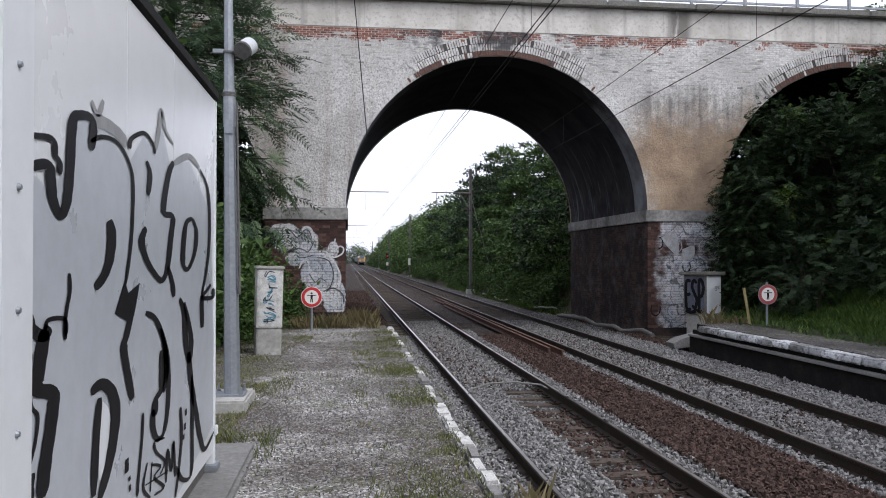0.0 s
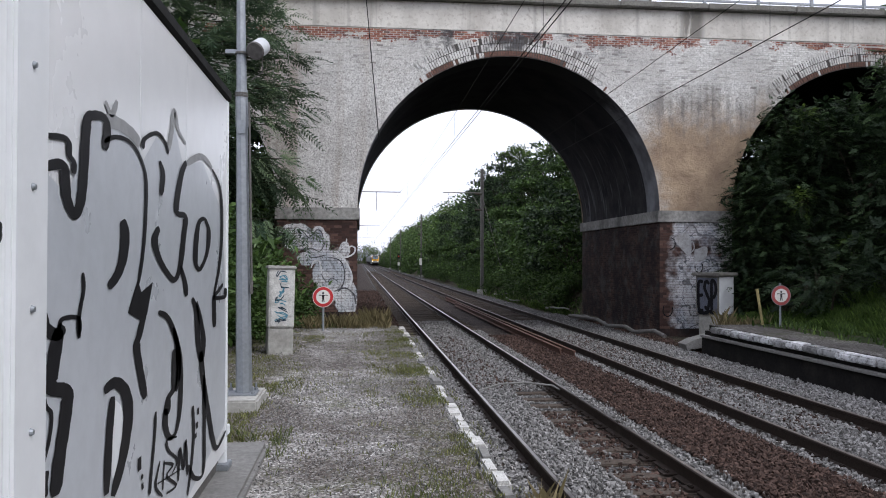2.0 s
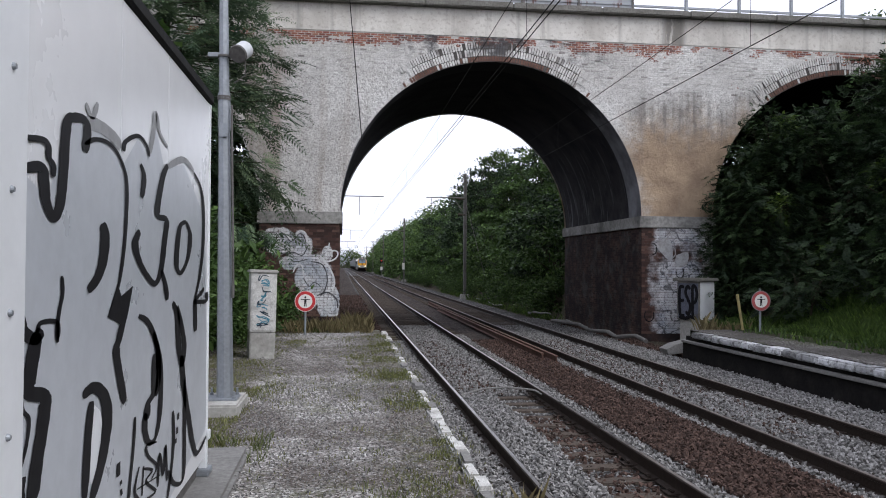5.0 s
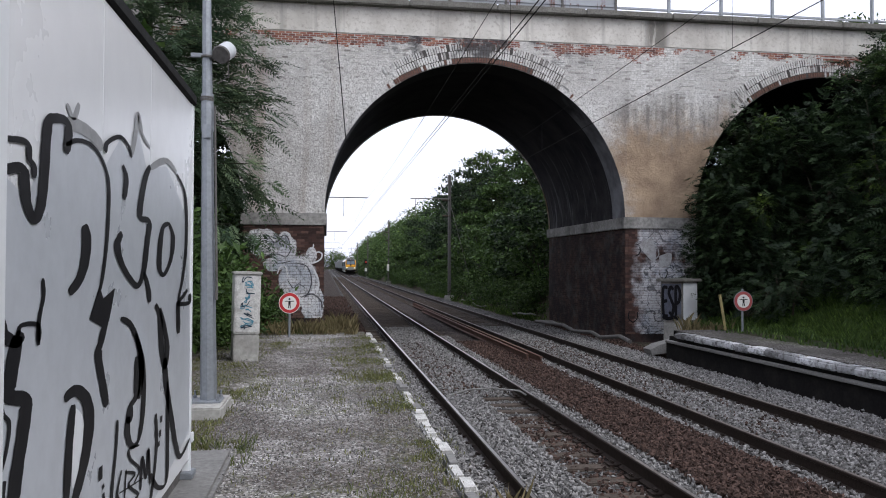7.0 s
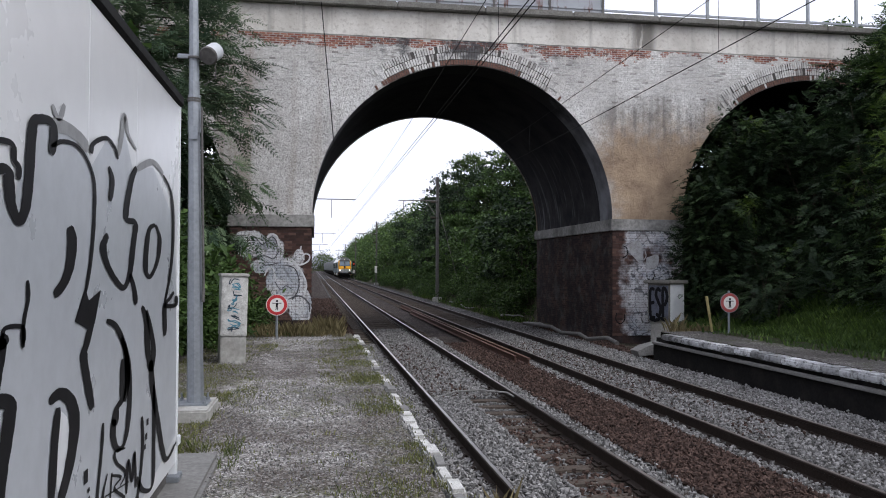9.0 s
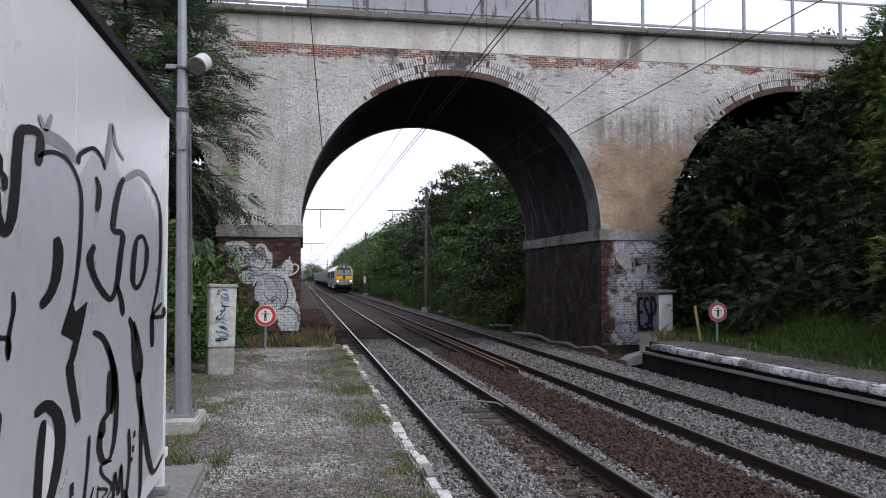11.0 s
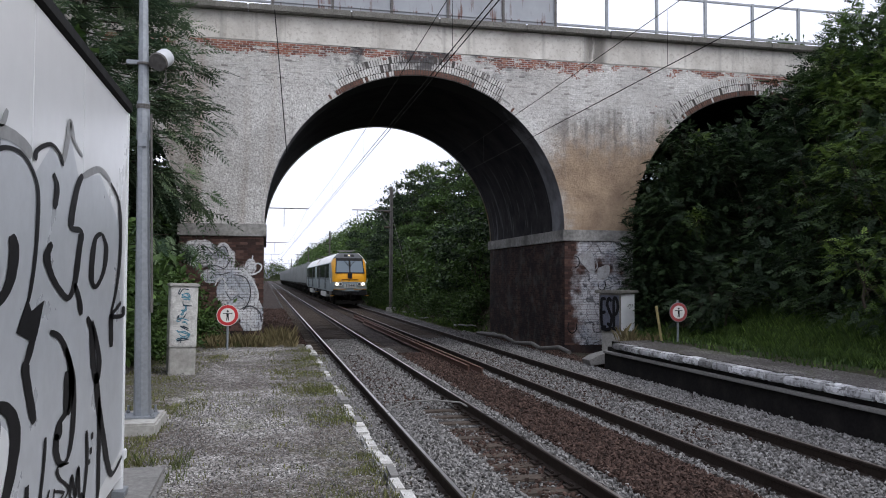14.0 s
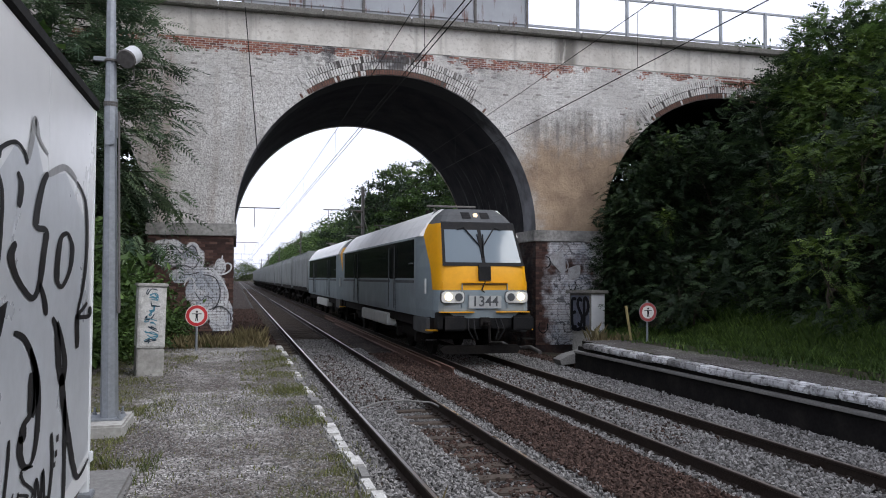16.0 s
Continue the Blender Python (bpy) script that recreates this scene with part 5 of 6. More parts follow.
# ---------------------------------------------------------------- overhead line
def build_mast_far(y, x, side, label):
    m = thing("catenary_mast", label, "mast", "catenary masts", at=pose(x, y, 0))
    part("shaft", bm_box(bm_box(box(-0.10, -0.07, -0.12, 0.12, -0.3, 8.6), 0.07, 0.10, -0.12, 0.12, -0.3, 8.6), -0.07, 0.07, -0.012, 0.012, -0.3, 8.6), DARKSTEEL, m)
    part("base", box(-0.3, 0.3, -0.3, 0.3, -0.4, 0.1, 0.03), CONCRETE, m)
    reach = TRACK_FAR - x if side < 0 else TRACK_NEAR - x
    if side < 0:
        part("cantilever", bm_rod(bm_rod(rod((0, 0, 6.9), (reach * 1.15, 0, 6.9), 0.035), (0, 0, 5.7), (reach * 0.35, 0, 6.9), 0.03), (reach, 0, 6.9), (reach, 0, 5.6), 0.02), DARKSTEEL, m)
    else:
        part("cantilever", bm_rod(rod((0, 0, 6.9), (reach * 1.05, 0, 6.9), 0.035), (reach * 0.62, 0, 6.9), (reach * 0.62, 0, 5.6), 0.02), DARKSTEEL, m)
    for z in (5.7, 6.8):
        part("insulator", rod((0, 0, z), (math.copysign(0.5, reach), 0, z + 0.02), 0.07), BARK, m)
    if side < 0:
        part("guy_wire", rod((0.1, 0, 6.4), (1.2, -3.4, 0.0), 0.016, None, 5), DARKSTEEL, m)
    return m


for i in range(5):
    build_mast_far(55.5 + 55 * i, 8.62, -1, "weathered steel catenary mast with bracket arm beside the far track")
    build_mast_far(55.5 + 55 * i, -1.2, 1, "weathered steel catenary mast with bracket arm beside the near track")


def build_wires():
    spans = [-54.5 + 55 * i for i in range(8)]
    for cx, name in ((TRACK_NEAR, "near"), (TRACK_FAR, "far")):
        line = thing("overhead_line", "thin dark contact and carrier wires over the track", "overhead wire", "overhead lines")
        for dx in (-0.03, 0.05) if name == "near" else (0.0,):
            part("contact_wire", rod((cx + dx, -54, 5.55), (cx + dx, 330, 5.55), 0.008, None, 5), BLACK, line)
        bm = bmesh.new()
        for y in spans[:-1]:
            p = [(cx, y + 55 * s / 10, 6.75 - 0.75 * 4 * (s / 10) * (1 - s / 10) * 0.6) for s in range(11)]
            for a, b in zip(p, p[1:]):
                bm_rod(bm, a, b, 0.0065, None, 5)
        part("carrier_wire", bm, BLACK, line)
        for y in spans[:-1]:
            for s in (2, 4, 6, 8):
                part("dropper", rod((cx, y + 5.5 * s, 5.55), (cx, y + 5.5 * s, 6.75 - 1.8 * (s / 10) * (1 - s / 10)), 0.004, None, 4), BLACK, line)
    feeder = tagged(new("feeder_cable", finish("feeder_cable", rod((0.18, 23.6, 10.0), (0.58, 23.85, 5.85), 0.016, None, 6), BLACK)), "dark cable hanging down the bridge face", "cable")


build_wires()


# ---------------------------------------------------------------- graffiti on the piers
PAINT_PALE = plain("faded_white_spray", (0.50, 0.50, 0.50), 0.8, vary=0.3, scale=5, dirty=0.75, dirt=(0.14, 0.11, 0.10), bump=0.3)
PAINT_BLUE = plain("faded_blue_spray", (0.25, 0.40, 0.48), 0.8, vary=0.2, scale=5, dirty=0.5)


def pier_face(p, lift):
    return (p[0], FRONT + 0.005 - lift, p[1])


def build_pier_graffiti():
    r = random.Random(11)
    chalk = plain("white_outline_spray", (0.72, 0.72, 0.73), 0.7, vary=0.2, scale=6, dirty=0.4, bump=0.2)
    faded = plain("faded_black_spray", (0.09, 0.09, 0.10), 0.8, vary=0.3, scale=5, dirty=0.6, dirt=(0.25, 0.24, 0.24), bump=0.2)
    for paint, wide, pts in (
            (chalk, 0.05, [(-1.85, 3.2), (-1.62, 3.02), (-1.5, 2.90), (-1.38, 2.98), (-1.24, 3.14), (-1.07, 3.08), (-1.0, 2.85), (-0.92, 2.70)]),
            (faded, 0.03, [(-1.80, 3.13), (-1.6, 2.95), (-1.5, 2.83), (-1.36, 2.92), (-1.24, 3.06), (-1.12, 3.0), (-1.05, 2.8)]),
            (chalk, 0.045, [(-0.64, 2.42), (-0.42, 2.24), (-0.17, 2.34), (-0.11, 2.5), (-0.22, 2.57), (-0.33, 2.48), (-0.27, 2.38)]),
            (chalk, 0.04, [(-0.36, 2.80), (-0.40, 2.62), (-0.52, 2.50)]), (chalk, 0.05, [(-0.92, 2.36), (-0.6, 2.30), (-0.36, 2.06), (-0.20, 1.66), (-0.28, 1.30)]),
            (faded, 0.035, [(-0.90, 2.24), (-0.56, 2.14), (-0.42, 1.80), (-0.46, 1.45), (-0.62, 1.2)]), (faded, 0.045, [(-0.72, 1.22), (-0.40, 1.32), (-0.14, 1.12), (-0.10, 0.85)]),
            (chalk, 0.045, [(-1.42, 1.9), (-1.32, 2.12), (-1.16, 2.1), (-1.1, 1.8)]), (faded, 0.03, [(-1.72, 2.45), (-1.4, 2.5), (-1.15, 2.42), (-0.98, 2.72)]),
            (faded, 0.03, [(-1.45, 2.22), (-1.2, 2.25), (-1.0, 2.3)]), (faded, 0.025, [(-1.12, 1.75), (-0.95, 1.5), (-0.8, 1.62), (-0.6, 1.5)]),
            (chalk, 0.035, [(-0.40, 0.75), (-0.42, 0.98), (-0.30, 1.02), (-0.26, 0.78)])):
        part("spray_stroke", ribbon(pts, wide, wide, pier_face, 0.032), paint, bridge)
    for shape in ([(9.75, 2.85), (10.2, 3.05), (10.35, 2.6), (10.28, 2.3), (9.95, 2.6)], [(10.45, 2.5), (10.85, 2.6), (10.8, 2.2), (10.45, 2.15)]):
        part("sprayed_patch", patch(shape, pier_face, 0.032), PAINT_PALE, bridge, "faded spray paint on the brick")
    for i in range(9):
        x, z = r.uniform(9.6, 11.2), r.uniform(0.4, 3.0)
        s = r.uniform(0.10, 0.26)
        a = r.uniform(0, 6)
        pts = [(x + s * math.cos(a + j) * (1 - 0.1 * j), z + s * math.sin(a + j * 1.1)) for j in range(r.randint(3, 5))]
        part("spray_stroke", ribbon(pts, 0.035, 0.035, pier_face, 0.032), INK if i % 2 else PAINT_PALE, bridge)


build_pier_graffiti()


def build_lineside():
    red = Nodes("red_signal_light", 0.3)
    red.b.inputs["Base Color"].default_value = (0.8, 0.05, 0.03, 1)
    red.b.inputs["Emission Color"].default_value = (1.0, 0.08, 0.04, 1)
    red.b.inputs["Emission Strength"].default_value = 0.12
    sig = thing("railway_signal", "low railway signal with a red light by the far track", "signal", at=pose(8.55, 172, 0))
    part("post", rod((0, 0, -0.3), (0, 0, 3.2), 0.08), DARKSTEEL, sig)
    part("head", box(-0.32, 0.32, -0.12, 0.12, 2.5, 3.6, 0.05), BLACK, sig)
    part("red_lens", rod((0, -0.15, 3.0), (0, -0.11, 3.0), 0.16, None, 16), red.m, sig, "lit red lens")
    part("plate", box(-0.25, 0.25, -0.14, -0.11, 1.0, 1.7, 0.01), SIGNWHITE, sig)
    mark = thing("distance_marker", "small white lineside marker board on a short post", "marker board", at=pose(8.35, 108, 0))
    part("post", rod((0, 0, -0.3), (0, 0, 1.6), 0.05), DARKSTEEL, mark)
    part("board", box(-0.16, 0.16, -0.08, -0.05, 1.5, 2.4, 0.01), SIGNWHITE, mark)
    r = random.Random(3)
    for x, y, n in ((8.75, 47, 7), (8.7, 36.5, 6), (8.9, 52, 6), (8.6, 31.5, 5)):
        bm = bmesh.new()
        p = Vector((x, y, -0.05))
        for i in range(n):
            q = p + Vector((r.uniform(-0.1, 0.12), -r.uniform(0.4, 0.8), r.uniform(-0.05, 0.07)))
            q.z = max(q.z, -0.1)
            bm_rod(bm, p, q, 0.05 - 0.004 * i, 0.046 - 0.004 * i, 6)
            p = q
        tagged(new("fallen_branch", finish("fallen_branch", bm, KERBSTONE)), "bare pale fallen branch at the foot of the cutting", "branch", "fallen branches")


build_lineside()


# ---------------------------------------------------------------- vegetation
def leaf_cloud(seed, centres, spread, count, size, slim=0.5, droop=0.0, up=0.5):
    """Folded rhombic leaves gathered round centres; returns vertices and faces."""
    g = np.random.default_rng(seed)
    centres = np.asarray(centres, float)
    pick = g.integers(0, len(centres), count)
    at = centres[pick] + g.normal(0, 1, (count, 3)) * np.asarray(spread)
    d = g.normal(0, 1, (count, 3))
    d[:, 2] = d[:, 2] * 0.6 - droop
    d /= np.linalg.norm(d, axis=1)[:, None]
    n = g.normal(0, 1, (count, 3))
    n[:, 2] += up
    s = np.cross(d, n)
    s /= np.linalg.norm(s, axis=1)[:, None] + 1e-9
    n = np.cross(s, d)
    L = size * g.uniform(0.6, 1.3, count)[:, None]
    W = L * slim * 0.5
    v = np.stack([at, at + d * L * 0.45 + s * W + n * W * 0.35, at + d * L, at + d * L * 0.45 - s * W + n * W * 0.35], 1).reshape(-1, 3)
    i = np.arange(count)[:, None] * 4
    f = np.concatenate([i + [0, 1, 2], i + [0, 2, 3]], 0)
    return v, f


def spray_cloud(seed, centres, spread, count, length, pairs=6, leaf=0.14, slim=0.45, droop=0.15, core=None):
    """Leafy twigs: each a thin stalk with leaflets in pairs, pointing away from the core; returns vertices and faces."""
    g = np.random.default_rng(seed)
    centres = np.asarray(centres, float)
    core = centres.mean(0) if core is None else np.asarray(core, float)
    at = centres[g.integers(0, len(centres), count)] + g.normal(0, 1, (count, 3)) * np.asarray(spread)
    out = at - core
    out /= np.linalg.norm(out, axis=1)[:, None] + 1e-9
    d = out * 0.9 + g.normal(0, 0.55, (count, 3))
    d[:, 2] = d[:, 2] * 0.55 - droop
    d /= np.linalg.norm(d, axis=1)[:, None]
    up = g.normal(0, 0.35, (count, 3)) + np.array([0, 0, 1.0])
    side = np.cross(d, up)
    side /= np.linalg.norm(side, axis=1)[:, None] + 1e-9
    nrm = np.cross(side, d)
    L = length * g.uniform(0.6, 1.25, count)[:, None]
    V = np.zeros((count, 2 * (pairs + 1) + 6 * pairs, 3))
    faces = []
    for j in range(pairs + 1):
        t = j / pairs
        p = at + d * L * t - np.array([0, 0, 1.0]) * L * 0.28 * t * t
        V[:, 2 * j], V[:, 2 * j + 1] = p - side * 0.004, p + side * 0.004
        if j < pairs:
            faces += [(2 * j, 2 * j + 1, 2 * j + 3), (2 * j, 2 * j + 3, 2 * j + 2)]
        if j == 0:
            continue
        for q, sg in ((0, -1.0), (1, 1.0)):
            b = 2 * (pairs + 1) + 6 * (j - 1) + 3 * q
            l = leaf * (0.65 + 0.55 * math.sin(math.pi * min(1.0, 0.25 + 0.75 * t))) * g.uniform(0.75, 1.2, count)[:, None]
            e = side * sg * (0.8 - 0.55 * (t > 0.99)) + d * (0.55 + 0.5 * (t > 0.99)) - np.array([0, 0, 1.0]) * g.uniform(0.0, 0.45, count)[:, None]
            e /= np.linalg.norm(e, axis=1)[:, None]
            w = np.cross(e, nrm)
            V[:, b] = p + e * l * 0.45 + w * l * slim * 0.5 + nrm * l * 0.06
            V[:, b + 1] = p + e * l
            V[:, b + 2] = p + e * l * 0.45 - w * l * slim * 0.5 + nrm * l * 0.06
            faces += [(2 * j + q, b, b + 1), (2 * j + q, b + 1, b + 2)]
    f = (np.asarray(faces)[None] + (np.arange(count) * V.shape[1])[:, None, None]).reshape(-1, 3)
    return V.reshape(-1, 3), f


def crown_centres(seed, r, clumps, hollow=0.55):
    g = np.random.default_rng(seed)
    p = g.normal(0, 1, (clumps, 3))
    p /= np.linalg.norm(p, axis=1)[:, None]
    p *= (hollow + (1 - hollow) * g.random(clumps))[:, None] ** 0.7
    lump = 1 + 0.22 * np.sin(3.1 * p[:, :1] + seed) + 0.18 * np.sin(4.3 * p[:, 1:2] + 2 * seed)
    return p * lump * np.asarray(r)


def trunk_mesh(seed, height, r, lean, tips):
    bm = bmesh.new()
    g = random.Random(seed)
    knots = [Vector((lean * s * s * 0.5 + g.uniform(-0.06, 0.06), g.uniform(-0.06, 0.06), height * s)) for s in (0, 0.25, 0.5, 0.75, 1.0)]
    for i, (a, b) in enumerate(zip(knots, knots[1:])):
        bm_rod(bm, a, b, r * (1 - 0.2 * i), r * (0.8 - 0.2 * i), 7, caps=i == 0)
    for tip in tips:
        a = knots[g.randint(1, 3)]
        mid = (a + Vector(tip)) / 2 + Vector((0, 0, 0.15))
        bm_rod(bm, a, mid, r * 0.32, r * 0.2, 5, caps=False)
        bm_rod(bm, mid, tip, r * 0.2, r * 0.06, 5, caps=False)
    return bm


def make_tree(name, label, group, seed, height, radii, leaves, size, material, base=0.0, slim=0.5, droop=0.0, clumps=60, spread=0.28, twig=0.0):
    """A tree or shrub with its foot at the origin: trunk with limbs, and a crown of leaf sprays centred at the given height."""
    ob = thing(name, label, name.split("_")[-1], group)
    c = crown_centres(seed, radii, clumps) + np.array([0, 0, height])
    part("trunk", trunk_mesh(seed, height * 0.95, max(0.03, 0.035 * height), 0.2, [tuple(p) for p in c[::max(1, clumps // 10)]]), BARK, ob)
    if twig:
        v, f = spray_cloud(seed, c, (spread, spread, spread * 0.5), leaves // 13, twig, 6, size, slim, 0.1 + droop, (0, 0, height * 0.85))
    else:
        v, f = leaf_cloud(seed, c, (spread, spread, spread * 0.35), leaves, size, slim, droop, 1.6)
    crown = new("crown", soup("crown", v.tolist(), f.tolist(), material))
    crown.parent = ob
    return ob


LEAF_MID = leaf_material("mid_green_leaves", (0.03, 0.06, 0.015), (0.15, 0.22, 0.055))
WEED = leaf_material("platform_moss", (0.10, 0.105, 0.04), (0.25, 0.25, 0.10))
GRASS_PALE = leaf_material("pale_grass", (0.06, 0.085, 0.025), (0.24, 0.25, 0.10))
GR = "bank trees and shrubs"
proto = [
    make_tree("broadleaf_tree", "dark green broadleaf tree on the overgrown bank", GR, 1, 3.6, (1.9, 1.9, 2.2), 8400, 0.118, LEAF_DARK, clumps=70, spread=0.26, twig=0.50),
    make_tree("broadleaf_tree", "dark green broadleaf tree on the overgrown bank", GR, 2, 4.2, (2.1, 1.8, 2.5), 8800, 0.122, LEAF_DARK, clumps=80, spread=0.26, twig=0.52),
    make_tree("broadleaf_tree", "green broadleaf tree on the overgrown bank", GR, 3, 3.4, (1.7, 2.0, 2.0), 8400, 0.112, LEAF, clumps=60, spread=0.26, twig=0.5),
    make_tree("leafy_shrub", "dense dark green shrub on the overgrown bank", GR, 4, 1.0, (1.1, 1.1, 1.0), 3400, 0.11, LEAF_DARK, clumps=48, spread=0.22, twig=0.42),
    make_tree("leafy_shrub", "dense green shrub on the overgrown bank", GR, 5, 0.9, (1.2, 1.0, 0.9), 2300, 0.14, LEAF, clumps=36, spread=0.2),
    make_tree("leafy_shrub", "shrub with yellowish fresh leaf tips", GR, 6, 1.4, (0.8, 0.8, 1.2), 1900, 0.11, LEAF_FRESH, clumps=30, spread=0.2, twig=0.46),
]
far_proto = [
    make_tree("hillside_tree", "green tree in the dense wood along the cutting", "hillside trees", 11, 3.4, (2.0, 2.0, 2.3), 2400, 0.29, LEAF, clumps=24, spread=0.38),
    make_tree("hillside_tree", "green tree in the dense wood along the cutting", "hillside trees", 12, 3.0, (1.8, 2.3, 2.0), 2300, 0.29, LEAF, clumps=20, spread=0.38),
    make_tree("hillside_tree", "dark green tree in the dense wood along the cutting", "hillside trees", 13, 3.8, (1.9, 1.9, 2.6), 2400, 0.29, LEAF_DARK, clumps=26, spread=0.38),
    make_tree("hillside_tree", "light green tree at the wood's upper edge", "hillside trees", 14, 3.2, (1.8, 1.8, 2.1), 2800, 0.25, LEAF_MID, clumps=22, spread=0.36),
]
PLANTED = set()


def plant(src, x, y, z, scale=1.0, turn=None, tilt=0.0):
    m = pose(x, y, z, tilt, 0, random.uniform(0, 360) if turn is None else turn) @ Matrix.Diagonal((scale, scale, scale * random.uniform(0.9, 1.12), 1))
    if src in PLANTED:
        copy_thing(src, m)
    else:
        PLANTED.add(src)
        src.matrix_basis = m


random.seed(21)
# the bank beside the far platform, rising away from the track, to the bridge face
for y in np.arange(6.5, 23.2, 1.25):
    plant(proto[3], (12.9 if y < 19 else 12.1) + random.uniform(-0.2, 0.5), y, 0.9, random.uniform(0.75, 1.0))
    plant(proto[3], 13.9 + random.uniform(-0.3, 0.4), y + 0.5, 1.5, random.uniform(1.0, 1.4))
for y in np.arange(7.0, 22.6, 2.1):
    plant(random.choice(proto[:2]), 14.6 + random.uniform(-0.4, 0.5), y, 1.2, random.uniform(0.8, 0.95))
    plant(proto[2] if 12 < y < 14 else random.choice(proto[:2]), 16.7 + random.uniform(-0.4, 0.6), y + 0.8, 2.3, random.uniform(0.9, 1.05))
    plant(random.choice(far_proto[:3]), 19.2 + random.uniform(-0.4, 0.8), y, 2.4, random.uniform(0.9, 1.1))
    # outer row, mostly unseen, kept to cast shade and close the bank
    plant(random.choice(far_proto[:3]), 22.6 + random.uniform(-0.4, 0.8), y, 2.6, random.uniform(1.0, 1.2))
# climbing growth against the pier and under the far arch
for x, z, s in ((11.65, 0.3, 0.95), (12.0, 1.7, 0.85), (12.2, 3.0, 0.8), (12.7, 3.9, 0.75), (13.0, 4.7, 0.75), (13.4, 5.8, 0.6), (11.5, 2.0, 0.6), (14.2, 4.6, 0.8), (15.4, 5.0, 0.8), (12.4, 2.4, 1.0), (13.6, 3.4, 1.0),
                (11.75, 0.2, 0.8), (11.65, 1.4, 0.75), (11.8, 2.5, 0.8), (11.95, 3.5, 0.8), (12.2, 4.4, 0.75), (12.6, 5.2, 0.75), (12.95, 5.9, 0.6), (12.8, 3.4, 1.1), (13.8, 4.6, 1.1), (14.6, 5.2, 0.9)):
    plant(proto[3], x, 22.9 - 0.4 * (s > 1), z, s)
for x, y, z, s in ((15.6, 22.3, 1.4, 0.95), (17.0, 22.1, 2.8, 1.05), (18.6, 21.7, 3.6, 1.1), (20.4, 21.4, 4.4, 1.2), (17.8, 20.0, 2.2, 1.0), (21.0, 19.0, 4.4, 1.2), (18.6, 18.6, 3.6, 1.0), (16.2, 20.6, 1.8, 1.0)):
    plant(random.choice(proto[:2]), x, y, z, s)
for i in range(9):
    y = random.uniform(13.5, 20.5)
    x = y * random.uniform(0.80, 0.98)
    plant(proto[5], x, y, 0.45 + (x - 11.3) * 0.5 + random.uniform(0.8, 4.2), random.uniform(0.55, 1.0))
for x, y, z, s in ((13.2, 22.5, 5.9, 0.5), (18.9, 19.2, 6.6, 1.3), (17.6, 18.4, 5.4, 1.1), (19.6, 20.4, 7.4, 1.4), (17.3, 20.6, 7.0, 0.9), (16.6, 17.6, 4.6, 1.1), (16.0, 16.4, 3.4, 1.0), (18.2, 20.4, 8.2, 0.8)):
    plant(proto[5], x, y, z, s)
for x, y, z, s in ((16.4, 20.8, 3.0, 1.0), (17.8, 20.2, 3.9, 1.0), (15.9, 19.4, 2.2, 0.9)):
    plant(proto[1], x, y, z, s)
for x, y, z, s in ((16.6, 19.6, 4.6, 1.1), (18.4, 19.8, 5.6, 1.1), (17.0, 18.0, 3.6, 1.0), (19.8, 18.8, 5.6, 1.2), (15.4, 17.2, 1.4, 0.9), (16.2, 15.8, 2.4, 0.9)):
    plant(proto[2], x, y, z, s)
for x, y, z, s in ((13.8, 18.6, 4.0, 0.6), (14.6, 18.4, 5.4, 0.7), (15.2, 18.8, 6.4, 0.8), (14.0, 17.4, 2.8, 0.55), (15.8, 19.6, 7.6, 0.7), (12.6, 21.6, 3.4, 0.5), (13.4, 20.4, 2.0, 0.5)):
    plant(proto[5], x, y, z, s)
# one tree added to close a gap of sky under the arch
plant(far_proto[0], 12.8, 36.6, 0.5, 1.25)
# trees added behind the side arches to keep them dark
for x in (12.6, 14.6, 16.6, 18.6, 20.6):
    for z in (-0.2, 2.4, 4.4):
        plant(random.choice(far_proto[:3]), x, 34.2 + random.uniform(-0.6, 0.6), z + (x - 12) * 0.1, 1.15)
for x in (15.4, 17.4, 19.4, 21.6):
    plant(random.choice(far_proto[:3]), x, 37.0 + random.uniform(-0.6, 0.6), 0.2, 1.2)
# the bank's unseen run beside and behind the camera: trees added for shade
for y in np.arange(-10.0, 6.5, 3.2):
    for x, z in ((14.2, 1.2), (17.4, 2.6), (20.6, 4.2)):
        plant(random.choice(far_proto[:3]), x + random.uniform(-0.5, 0.5), y + random.uniform(-0.6, 0.6), z, random.uniform(1.3, 1.6))
# more trees added behind the near platform's arch, blocking the sky there
for x in (-3.6, -5.8, -8.0, -10.4):
    for z in (-0.2, 3.0, 5.6):
        plant(random.choice(far_proto[:3]), x, 35.2, z, 1.2)
